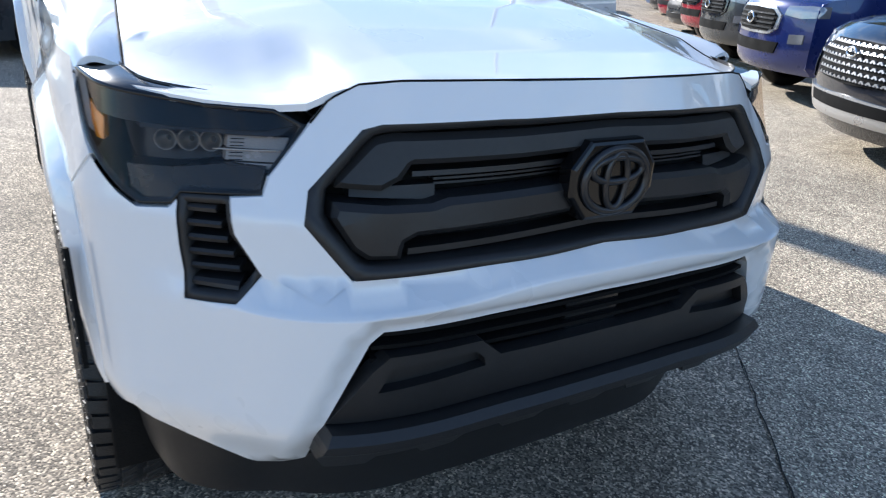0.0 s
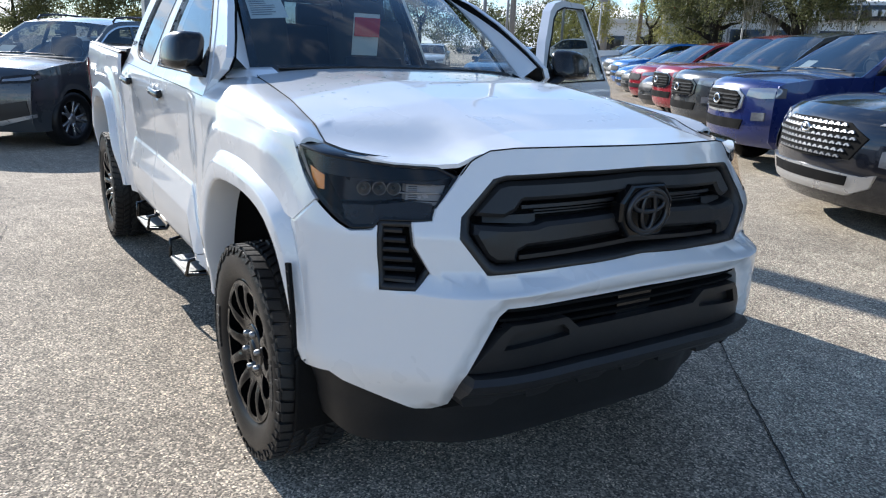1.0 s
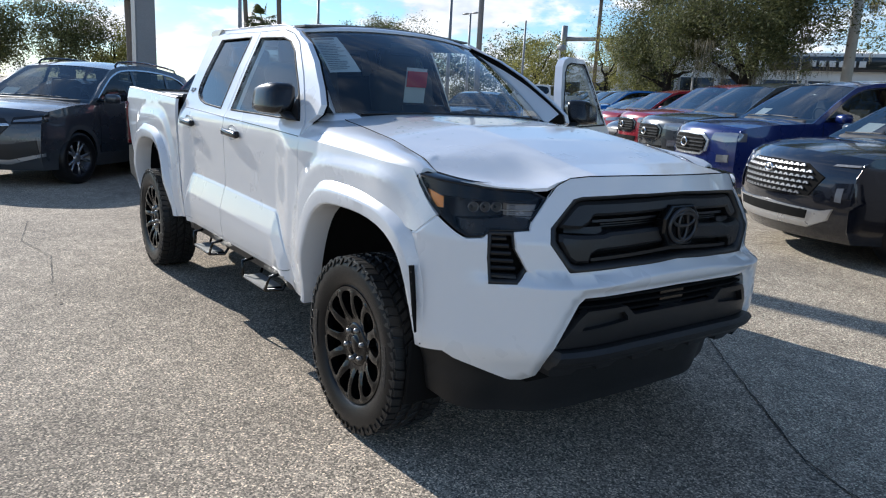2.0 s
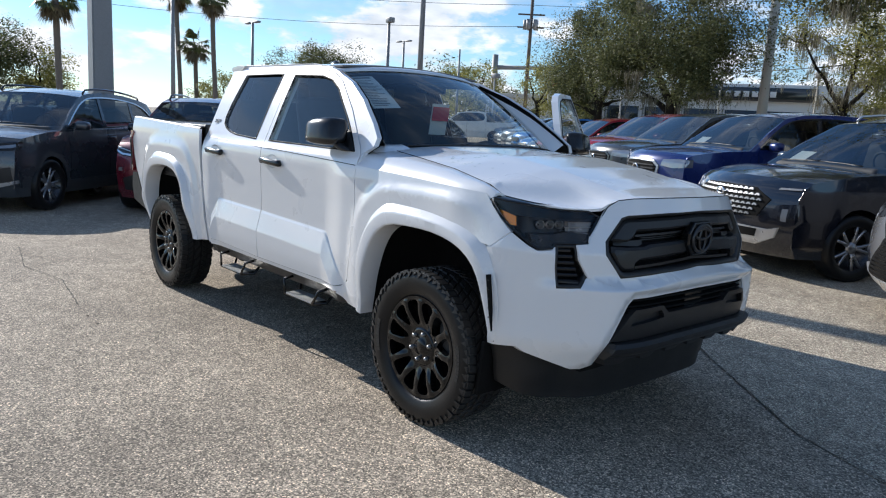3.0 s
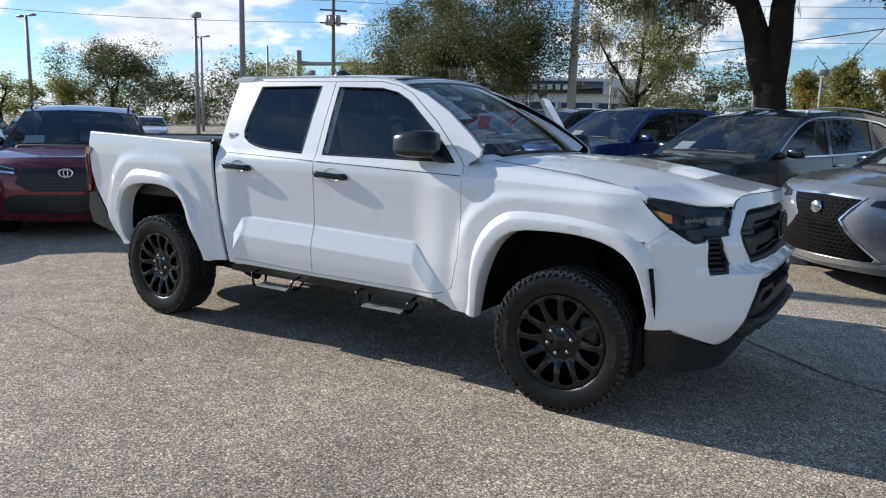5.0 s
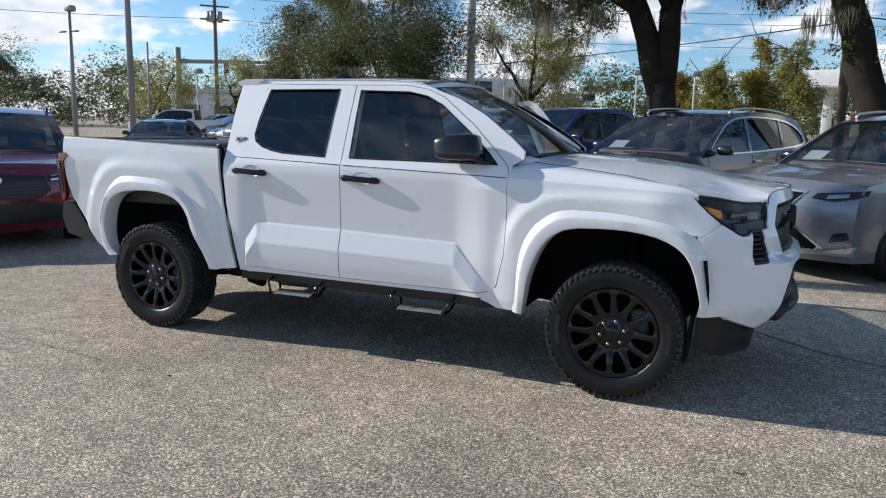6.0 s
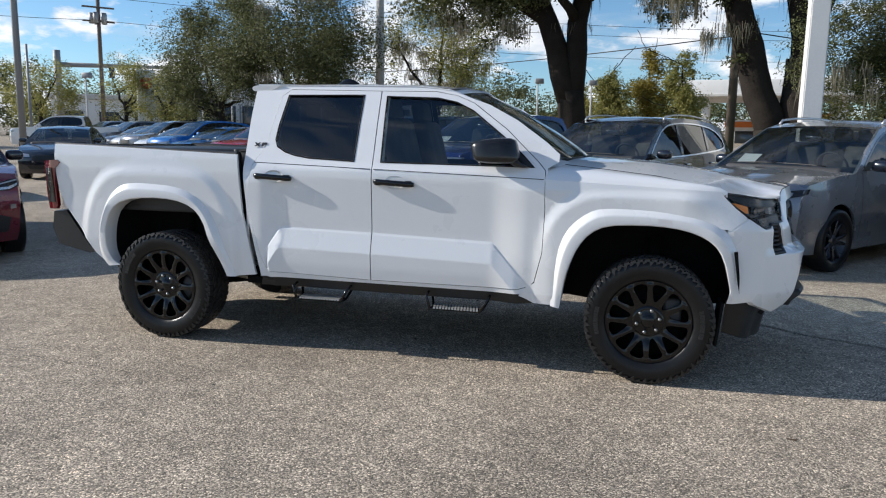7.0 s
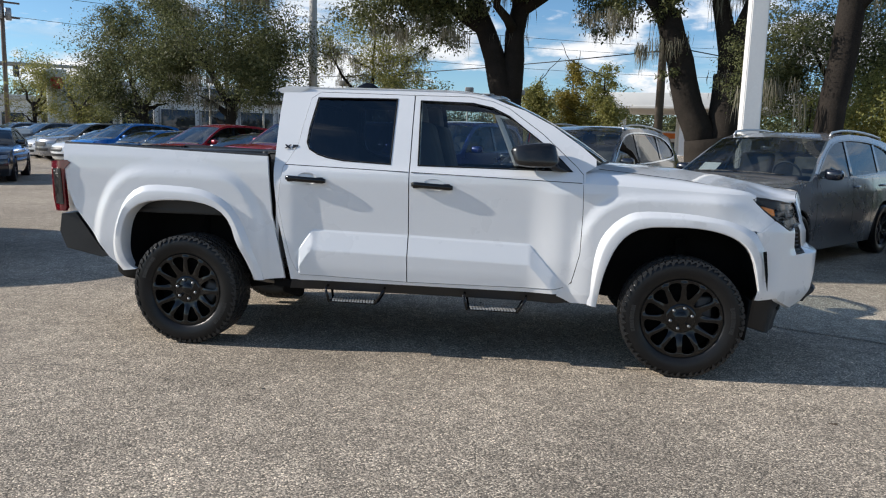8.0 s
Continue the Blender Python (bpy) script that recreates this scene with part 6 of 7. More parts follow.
        lamps("headlight", [(0.50, 0.955), (0.52, 1.05), (0.75, 1.065), (0.96, 1.06), (0.90, 0.95), (0.70, 0.93)], LAMPCLR)
        lamps("fog_lamp", [(0.62, 0.66), (0.62, 0.76), (0.78, 0.77), (0.78, 0.67)], LAMPCLR, 0.012)
        nose_panel("lower_intake", [(0, 0.66), (0.50, 0.66), (0.46, 0.54), (0, 0.54)], LINER, 0.010)
    elif face == "wide":
        # broad chrome net grille with tall lamps low in the corners
        g = nose_panel("grille", [(0, 0.915), (0.40, 0.905), (0.60, 0.80), (0.50, 0.62), (0, 0.60)], LINER, 0.010)
        nose_panel("lower_guard", [(0, 0.52), (0.62, 0.50), (0.72, 0.53), (0.68, 0.42), (0.5, 0.33), (0, 0.33)], SILVERP, 0.016)
        nose_panel("lower_intake", [(0, 0.50), (0.52, 0.49), (0.50, 0.41), (0, 0.41)], LINER, 0.024)
        for j in range(6):
            for i in range(-8, 9):
                y, z = (i + 0.5 * (j % 2)) * 0.066, 0.635 + j * 0.050
                if abs(y) > 0.54 - abs(z - 0.80) * 0.55 - (0.08 if z > 0.85 else 0):
                    continue
                poly = [(y - 0.029, z - 0.004), (y - 0.010, z + 0.015), (y + 0.010, z + 0.015), (y + 0.029, z - 0.004), (y + 0.014, z - 0.010), (y, z + 0.002), (y - 0.014, z - 0.010)]
                part("grille_stud", panel([(a_ * sy, b_ * sz) for a_, b_ in poly], lambda yy, zz: nosefn(yy, zz, 0.026), 0.1, 0.012, (), (-1, 0, 0)), SATIN, g)
        lamps("headlight", [(0.70, 0.555), (0.70, 0.76), (0.86, 0.78), (0.90, 0.60), (0.84, 0.54)], P_BLACK, 0.012)
        lamps("lamp_reflector", [(0.73, 0.60), (0.73, 0.72), (0.78, 0.725), (0.78, 0.595)], LAMPCLR, 0.016)
        lamps("day_lamp", [(0.62, 0.905), (0.64, 0.925), (0.82, 0.930), (0.82, 0.912)], LEDGREY, 0.008)
        part("emblem", oval(0.060, 0.034, 0.008, nosefn(0, 0.83 * sz).x + 0.045, 0.83 * sz, 20), CHROME, g)
    elif face == "spindle":
        nose_panel("grille_rim", [(0, 0.93), (0.42, 0.915), (0.26, 0.70), (0.34, 0.60), (0.62, 0.36), (0.58, 0.31), (0, 0.31)], CHROME, 0.014)
        g = nose_panel("grille", [(0, 0.91), (0.385, 0.895), (0.235, 0.70), (0.31, 0.60), (0.575, 0.375), (0.55, 0.345), (0, 0.345)], LINER, 0.022)
        for j in range(15):
            for i in range(-11, 12):
                y, z = (i + 0.5 * (j % 2)) * 0.052, 0.365 + j * 0.037
                lim = float(np.interp(z, [0.345, 0.60, 0.70, 0.90], [0.54, 0.29, 0.215, 0.36]))
                if abs(y) > lim - 0.02:
                    continue
                poly = [(y - 0.022, z + 0.010), (y, z + 0.002), (y + 0.022, z + 0.010), (y + 0.022, z + 0.004), (y, z - 0.006), (y - 0.022, z + 0.004)]
                part("grille_mesh_piece", panel([(a_ * sy, b_ * sz) for a_, b_ in poly], lambda yy, zz: nosefn(yy, zz, 0.034), 0.1, 0.008, (), (-1, 0, 0)), GLOSSB, g)
        disc = lathe([(0.0, -0.012), (0.05, -0.010), (0.062, 0.0), (0.064, 0.01)], 28)
        disc.transform(pose(nosefn(0, 0.79 * sz).x + 0.045, 0, 0.79 * sz, 0, 0, 90))
        part("emblem", disc, CHROME, g)
        lamps("headlight", [(0.47, 0.85), (0.50, 0.900), (0.72, 0.925), (1.02, 0.965), (0.98, 0.93), (0.80, 0.865), (0.66, 0.83)], LAMPDARK)
        lamps("lamp_reflector", [(0.60, 0.852), (0.60, 0.888), (0.76, 0.908), (0.76, 0.872)], LAMPCLR, 0.020)
        lamps("corner_fin", [(0.70, 0.52), (0.80, 0.54), (0.82, 0.47), (0.66, 0.42), (0.68, 0.47)], P_BLACK, 0.010)
        nose_panel("lower_lip", [(0, 0.33), (0.60, 0.33), (0.86, 0.40), (0.82, 0.30), (0, 0.26)], SILVERP, 0.020)
    elif face == "crossover":
        g = nose_panel("grille", [(0, 0.90), (0.44, 0.89), (0.52, 0.80), (0.40, 0.66), (0, 0.65)], BLACK, 0.012)
        nose_panel("grille_wing", [(0, 0.79), (0.50, 0.83), (0.53, 0.80), (0, 0.75)], CHROME, 0.022, parent=g)
        lamps("headlight", [(0.53, 0.82), (0.54, 0.90), (0.75, 0.935), (1.05, 0.97), (1.02, 0.92), (0.82, 0.84)], LAMPDARK)
        lamps("lamp_reflector", [(0.56, 0.845), (0.56, 0.870), (0.78, 0.905), (0.96, 0.945), (0.94, 0.915), (0.80, 0.865)], LAMPCLR, 0.018)
        nose_panel("lower_intake", [(0, 0.56), (0.50, 0.56), (0.80, 0.62), (0.82, 0.42), (0.5, 0.34), (0, 0.34)], BLACK, 0.010)
        nose_panel("lower_guard", [(0, 0.36), (0.50, 0.36), (0.86, 0.45), (0.86, 0.41), (0.5, 0.30), (0, 0.30)], SILVERP, 0.020)
    elif face == "compact":
        g = nose_panel("grille", [(0, 0.90), (0.50, 0.875), (0.58, 0.70), (0.42, 0.60), (0, 0.60)], BLACK, 0.012)
        for z in (0.64, 0.68, 0.72, 0.76):
            nose_panel("grille_bar", [(0, z + 0.008), (0.46, z + 0.006), (0.46, z - 0.006), (0, z - 0.006)], GREYPL, 0.022, parent=g)
        part("emblem", oval(0.075, 0.050, 0.009, nosefn(0, 0.83 * sz).x + 0.045, 0.83 * sz, 20), CHROME, g)
        part("emblem_oval", oval(0.025, 0.044, 0.007, nosefn(0, 0.83 * sz).x + 0.045, 0.83 * sz, 20), CHROME, g)
        lamps("headlight", [(0.55, 0.80), (0.55, 0.880), (0.75, 0.925), (1.00, 0.965), (0.98, 0.90), (0.74, 0.81)], LAMPDARK)
        lamps("lamp_reflector", [(0.58, 0.815), (0.58, 0.840), (0.74, 0.850), (0.90, 0.915), (0.92, 0.895), (0.75, 0.825)], CHROME, 0.018)
        lamps("day_lamp", [(0.58, 0.862), (0.58, 0.874), (0.75, 0.912), (0.92, 0.945), (0.92, 0.930), (0.75, 0.898)], SILVERP, 0.018)
        nose_panel("lower_intake", [(0, 0.56), (0.56, 0.56), (0.74, 0.50), (0.70, 0.34), (0, 0.32)], BLACK, 0.010)
        lamps("fog_lamp", [(0.74, 0.60), (0.74, 0.65), (0.80, 0.65), (0.80, 0.60)], LAMPCLR, 0.014)
    else:
        zc = nose[4][1] / sz
        nose_panel("grille", [(0, zc), (0.42, zc - 0.01), (0.46, zc - 0.10), (0.38, zc - 0.18), (0, zc - 0.18)], BLACK, 0.012)
        lamps("headlight", [(0.50, zc - 0.05), (0.52, zc + 0.03), (0.80, zc + 0.06), (0.95, zc + 0.07), (0.88, zc - 0.03)], LAMPCLR)
        nose_panel("lower_intake", [(0, zc - 0.27), (0.58, zc - 0.27), (0.52, zc - 0.38), (0, zc - 0.38)], BLACK, 0.010)
    return t


def spot(x, y, deg):
    """A place on the ground, tilted with it."""
    return pose(x, y, gz(y), math.degrees(math.atan(0.0225)) * sm(0, 2, y), 0, 0) @ pose(0, 0, 0, 0, 0, deg)


make_car("suv", "dark grey crossover parked facing the lane", "car", SUV, P_GREY, spot(-8.46, -1.96, -45), "cars in the first row", ALLOY, 0.06, "crossover", clad=True, sideglass=CDARK)
make_car("suv", "dark red crossover with black grille, parked behind the pickup", "car", SUV, P_RED, spot(-7.26, 0.58, -36), "cars in the first row", ALLOY, 0.06, "compact", clad=True, sideglass=CDARK)
make_car("suv", "silver crossover with black spindle grille", "car", SUV, P_SILVER, spot(0.75, 3.38, -131), "cars across the lane", DALLOY, 0.06, "spindle", 1.05, 1.02, 1.0, sideglass=CDARK)
make_car("suv", "black large crossover with chrome net grille", "car", SUV, P_BLACK, spot(-1.42, 4.55, -117), "cars across the lane", ALLOY, 0.06, "wide", 1.07, 1.05, 1.03, sideglass=CDARK)
make_car("pickup", "deep blue pickup parked nose out", "pickup truck", PICK, P_BLUE, spot(-3.85, 6.50, -117), "cars across the lane", DALLOY, 0.07, "pickup", sideglass=CDARK)
make_car("pickup", "charcoal pickup parked nose out", "pickup truck", PICK, P_CHAR, spot(-6.02, 8.25, -117), "cars across the lane", ALLOY, 0.09, "pickup")
ROWCARS = [("pickup", "red pickup in the long row", PICK, P_BRED, "pickup"), ("sedan", "grey saloon car in the long row", SEDAN, P_CHAR, "plain"), ("suv", "red boxy off-roader in the long row", SUV, P_BRED, "plain"), ("sedan", "dark grey saloon car in the long row", SEDAN, P_GREY, "plain"),
           ("sedan", "bright blue saloon car in the long row", SEDAN, P_SKYB, "plain"), ("suv", "bright blue crossover in the long row", SUV, P_SKYB, "plain"), ("sedan", "white saloon car in the long row", SEDAN, P_WHITE, "plain"), ("suv", "silver crossover in the long row", SUV, P_SILVER, "plain")]
made = []
bx, by = -6.02, 8.25
for i, (nm, lb, sp, col, fc) in enumerate(ROWCARS):
    bx, by = bx - 2.117, by + 1.834
    made.append(make_car(nm, lb, "car", sp, col, spot(bx, by, -117), "cars across the lane", ALLOY, 0.16, fc))
for i, k in enumerate((6, 3, 7, 1, 6, 7, 3, 1)):
    bx, by = bx - 2.117, by + 1.834
    copy_thing(made[k], spot(bx, by, -117))
# second rows behind the first, and cars further down the lot
for k, x, y, a in ((3, -13.9, 1.9, -216), (7, -13.6, 4.6, -36), (1, -19.5, 7.5, -216), (6, -24.0, 11.5, -36), (3, -27.0, 9.0, -216), (7, -17.6, -0.9, -216), (6, -28.5, 16.5, -36), (1, -31, 5.0, -36)):
    copy_thing(made[k], spot(x, y, a))
make_car("pickup", "white full-size pickup across the lot", "pickup truck", PICK, P_WHITE, spot(-33.5, 27.0, -150), "cars down the lot", ALLOY, 0.16, "pickup", 1.08, 1.05, 1.08)
make_car("sedan", "black saloon car with a round emblem, down the lot", "car", SEDAN, P_BLACK, spot(-15.6, 10.9, -58), "cars down the lot", ALLOY, 0.12, "plain")
make_car("suv", "black crossover beside the silver one", "car", SUV, P_BLACK, spot(3.5, 2.65, -131), "cars across the lane", DALLOY, 0.12, "plain")

# ---- trees, poles, buildings ----
def leaf_mat(name, c0, c1, trans=0.35):
    m = bpy.data.materials.new(name)
    m.use_nodes = True
    nt = m.node_tree
    nt.nodes.clear()
    N, L = nt.nodes.new, nt.links.new
    out, mix, df, tl = N("ShaderNodeOutputMaterial"), N("ShaderNodeMixShader"), N("ShaderNodeBsdfPrincipled"), N("ShaderNodeBsdfTranslucent")
    geo, cr = N("ShaderNodeNewGeometry"), N("ShaderNodeValToRGB")
    cr.color_ramp.elements[0].color, cr.color_ramp.elements[1].color = (*c0, 1), (*c1, 1)
    L(geo.outputs["Random Per Island"], cr.inputs[0])
    df.inputs["Roughness"].default_value, df.inputs["Specular IOR Level"].default_value = 0.5, 0.25
    L(cr.outputs[0], df.inputs["Base Color"]), L(cr.outputs[0], tl.inputs["Color"])
    mix.inputs[0].default_value = trans
    L(df.outputs[0], mix.inputs[1]), L(tl.outputs[0], mix.inputs[2]), L(mix.outputs[0], out.inputs[0])
    return m


OAKLEAF = leaf_mat("oak_leaves", (0.045, 0.056, 0.020), (0.20, 0.205, 0.082), 0.35)
LIGHTLEAF = leaf_mat("light_leaves", (0.15, 0.16, 0.04), (0.38, 0.35, 0.12), 0.55)
YELLOWLEAF = leaf_mat("yellowing_leaves", (0.16, 0.14, 0.025), (0.38, 0.29, 0.06), 0.5)
PALMLEAF = leaf_mat("palm_fronds", (0.06, 0.075, 0.03), (0.18, 0.19, 0.07))
PALMDRY = leaf_mat("dry_palm_fronds", (0.10, 0.075, 0.04), (0.22, 0.17, 0.09), 0.2)
MOSS = leaf_mat("grey_moss", (0.14, 0.13, 0.09), (0.32, 0.29, 0.21), 0.35)
BARK = mat("oak_bark", (0.030, 0.025, 0.021), 0.95, 0, 0, 0.5, 2.5, 1.0, 16.0, 0.1)
PALMBARK = mat("palm_bark", (0.20, 0.165, 0.13), 0.9, 0, 0, 0.25, 3.0, 0.6, 12.0)
CONCRETE = mat("pale_concrete", (0.55, 0.53, 0.49), 0.8, 0, 0, 0.10, 2.0, 0.2, 60.0)
GALV = mat("grey_metal_pole", (0.30, 0.30, 0.30), 0.55, 0.4, 0, 0.12, 3.0)
WOODPOLE = mat("weathered_wood_pole", (0.13, 0.10, 0.08), 0.9, 0, 0, 0.2, 3.0, 0.3, 30.0)
WALLW = mat("white_render", (0.74, 0.73, 0.70), 0.7, 0, 0, 0.05, 1.5, 0.1, 40.0)
DGLAZE = mat("dark_glazing", (0.02, 0.025, 0.03), 0.08, 0, 0.5, 0.1, 1.0)
WIRE = mat("black_cable", (0.02, 0.02, 0.02), 0.6)
ORANGE = mat("orange_panel", (0.62, 0.16, 0.02), 0.5, 0, 0, 0.08, 3.0)
GRASS = mat("grass_blades", (0.10, 0.14, 0.03), 0.8, 0, 0, 0.35, 3.0)
KERB = mat("kerb_concrete", (0.42, 0.41, 0.38), 0.85, 0, 0, 0.12, 3.0, 0.2, 50.0)


def leaves(n, blobs, size, seed, gap=0.0, scale=0.9):
    """Small leaves gathered in clumps, the clumps in a set of blobs (centre, radii, share), with gaps by a soft pattern."""
    n, size = int(n * 1.6), size * 0.78
    rng = np.random.default_rng(seed)
    pts, nrm = [], []
    tot = sum(b[2] for b in blobs)
    unit = lambda v: v / (np.linalg.norm(v, axis=1)[:, None] + 1e-9)
    for c, rad, share in blobs:
        k = int(n * share / tot)
        per = 70
        m = max(6, k // per)
        d = unit(rng.normal(size=(m * 4, 3)))
        rr = rng.random(m * 4) ** 0.36
        wob = 1 + 0.24 * np.sin(d[:, 0] * 5 + seed) * np.cos(d[:, 2] * 6 + d[:, 1] * 4 + seed * 1.7) + 0.12 * np.sin(d[:, 1] * 13 + d[:, 2] * 11 + seed)
        p = np.array(c) + d * (rr * wob)[:, None] * np.array(rad)
        q = p * scale * 2.2
        f = np.sin(q[:, 0] + 1.3 * np.sin(q[:, 1] * 0.9 + seed)) + np.sin(q[:, 1] * 1.1 + 1.4 * np.sin(q[:, 2] + seed)) + np.sin(q[:, 2] * 1.2 + 1.2 * np.sin(q[:, 0] * 1.1)) + 0.5 * np.sin(q.sum(1) * 2.3)
        p = p[f > gap * 8 - 0.35][:m]
        # each clump: a flattened tuft, its leaves turned outwards and up
        o = rng.normal(size=(len(p), per, 3))
        o *= (rng.random((len(p), 1, 1)) * 0.5 + 0.55) * np.array((1, 1, 0.62)) * min(rad) * 0.16 + size * 0.9
        pts.append((p[:, None] + o).reshape(-1, 3))
        nrm.append(unit(unit(o.reshape(-1, 3)) + np.array((0, 0, 0.55)) + rng.normal(size=(len(p) * per, 3)) * 0.45))
    p, nv = np.concatenate(pts), np.concatenate(nrm)
    k = len(p)
    a = unit(np.cross(nv, rng.normal(size=(k, 3))))
    b = np.cross(nv, a)
    s = (size * (0.55 + 0.9 * rng.random(k)))[:, None]
    V = np.stack([p - a * s, p + b * s * 0.45 - nv * s * 0.12, p + a * s, p - b * s * 0.45 - nv * s * 0.12], 1).reshape(-1, 3)
    return V.tolist(), np.arange(4 * k).reshape(-1, 4).tolist()


def mesh_part(name, V, F, material, parent, label=""):
    me = bpy.data.meshes.new(name)
    me.from_pydata([tuple(v) for v in V], [], F)
    me.materials.append(material)
    ob = new(name, me)
    if parent:
        ob.parent = parent
    if label:
        ob["label"] = label
    return ob


def limb(p0, p1, r0, r1, seed, wob=0.12, n=7):
    rng = random.Random(seed)
    a, b = Vector(p0), Vector(p1)
    Ln = (b - a).length
    pts = [a.lerp(b, t) + Vector((rng.uniform(-1, 1), rng.uniform(-1, 1), rng.uniform(-0.5, 0.5))) * wob * min(Ln, 3.0) * 0.3 * math.sin(math.pi * t) for t in np.linspace(0, 1, n)]
    return tube(pts, r0, 10, [r0 + (r1 - r0) * t for t in np.linspace(0, 1, n)]), pts


def moss_strands(anchors, n, seed, length=(0.3, 1.1)):
    rng = random.Random(seed)
    V, F = [], []
    for _ in range(n):
        a = Vector(rng.choice(anchors)) + Vector((rng.uniform(-0.4, 0.4), rng.uniform(-0.4, 0.4), rng.uniform(-0.1, 0.1)))
        Ln = rng.uniform(*length)
        for _ in range(16):
            q = a + Vector((rng.gauss(0, 0.10), rng.gauss(0, 0.10), rng.uniform(-0.1, 0.1)))
            w, ang = rng.uniform(0.004, 0.010), rng.uniform(0, 3.14)
            d = Vector((math.cos(ang), math.sin(ang), 0)) * w
            l2 = Ln * rng.uniform(0.4, 1)
            mid = q + Vector((rng.uniform(-0.06, 0.06), rng.uniform(-0.06, 0.06), -l2 * 0.5))
            end = mid + Vector((rng.uniform(-0.06, 0.06), rng.uniform(-0.06, 0.06), -l2 * 0.5))
            i = len(V)
            V += [q - d, q + d, mid + d * 1.3, mid - d * 1.3, end]
            F += [(i, i + 1, i + 2, i + 3), (i + 3, i + 2, i + 4)]
    return V, F


def tree(label, base, limbs, blobs, n, size, leafmat, seed, gap=0.0, moss=0, group="", cat="tree", scale=0.9):
    """limbs: (from, to, r0, r1) in metres from the base."""
    B = Vector((*base, gz(base[1])))
    t = thing("tree", label, cat, group, Matrix.Translation(B))
    bm, anchors = None, []
    rng = random.Random(seed)
    for k, (p0, p1, r0, r1) in enumerate(limbs):
        b, pts = limb(p0, p1, r0, r1, seed * 31 + k, 0.04 if k == 0 else 0.12)
        bm = b if bm is None else merge(bm, b)
        anchors += [tuple(p) for p in pts[3:]]
        if r1 < 0.30:
            # forks into the crown
            for j in range(4):
                q = pts[rng.randint(3, 6)]
                e = q + Vector((rng.uniform(-1, 1), rng.uniform(-1, 1), rng.uniform(0.1, 1.0))) * (p1[2] - p0[2]) * 0.45
                b2, pts2 = limb(q, e, r1 * 0.8, 0.02, seed * 77 + k * 5 + j, 0.25, 6)
                bm = merge(bm, b2)
                anchors += [tuple(p) for p in pts2[2:]]
    part("trunk", bm, BARK, t)
    V, F = leaves(n, blobs, size, seed, gap, scale)
    cr = mesh_part("crown", V, F, leafmat, t)
    if moss:
        V, F = moss_strands([a for a in anchors if a[2] > 2.5] + [tuple(np.array(b[0]) + np.array((rng.uniform(-.7, .7) * b[1][0], rng.uniform(-.7, .7) * b[1][1], -b[1][2] * 0.6))) for b in blobs for _ in range(5)], moss, seed)
        mesh_part("hanging_moss", V, F, MOSS, t, "grey moss hanging in strands")["kind"] = "stuff"
    return t


OAKG = "live oaks beside the car park"
tree("large live oak with dark trunk, hung with grey moss", (-2.43, 20.4), [((0.25, 0, -0.1), (-0.05, 0, 2.8), 0.52, 0.46), ((-0.05, 0, 2.5), (-1.9, 0.3, 7.8), 0.44, 0.26), ((0.0, 0, 2.5), (0.35, 0.5, 7.8), 0.42, 0.26), ((-0.9, 0, 5.2), (-4.8, -0.6, 7.6), 0.26, 0.10), ((0.3, 0.3, 6.0), (4.5, 0.2, 8.8), 0.28, 0.10), ((-1.2, 0.2, 6.8), (-5.5, 1.0, 10), 0.24, 0.08)],
     [((0, 0, 11.0), (8.0, 6.5, 3.2), 1.0), ((-3.2, -0.6, 6.4), (1.7, 1.6, 1.5), 0.14), ((-5.2, -0.4, 8.0), (2.6, 2.2, 1.2), 0.16), ((4.6, 0, 9.0), (2.6, 2.2, 1.2), 0.12), ((-2.3, -0.6, 5.9), (1.6, 1.4, 1.5), 0.10), ((-4.3, -0.4, 6.2), (1.7, 1.4, 1.6), 0.10), ((3.1, -0.4, 6.3), (1.3, 1.2, 1.4), 0.07), ((1.2, -0.6, 7.4), (2.2, 1.4, 1.0), 0.08), ((-0.5, -1.2, 7.6), (5.5, 2.4, 1.0), 0.25)], 70000, 0.075, OAKLEAF, 3, -0.02, 340, OAKG)
tree("twin-stemmed live oak hung with grey moss", (3.82, 16.8), [((0.1, 0, -0.1), (-0.15, 0, 1.6), 0.78, 0.66), ((-0.2, 0, 1.2), (-1.5, 0, 5.2), 0.46, 0.36), ((-1.5, 0, 5.1), (-3.4, 0.4, 8.6), 0.33, 0.12), ((0.3, 0, 1.2), (0.35, 0.1, 3.5), 0.50, 0.44), ((0.35, 0.1, 3.4), (-0.15, 0.2, 7.6), 0.32, 0.16), ((0.35, 0.1, 3.4), (1.25, 0, 7.6), 0.36, 0.18), ((-1.4, 0, 4.8), (-3.6, -0.8, 7.0), 0.16, 0.06)],
     [((-0.5, 0, 10.6), (6.2, 5.5, 2.8), 1.0), ((-3.3, -0.5, 6.0), (0.9, 0.9, 1.4), 0.07), ((-2.6, 0, 8.0), (2.0, 2.0, 1.0), 0.12), ((-1.5, -0.3, 5.2), (0.7, 0.6, 1.6), 0.05), ((1.6, 0, 7.6), (1.8, 1.4, 1.0), 0.08), ((0.3, -0.4, 7.0), (3.6, 2.0, 0.9), 0.14)], 48000, 0.07, OAKLEAF, 7, -0.02, 300, OAKG)
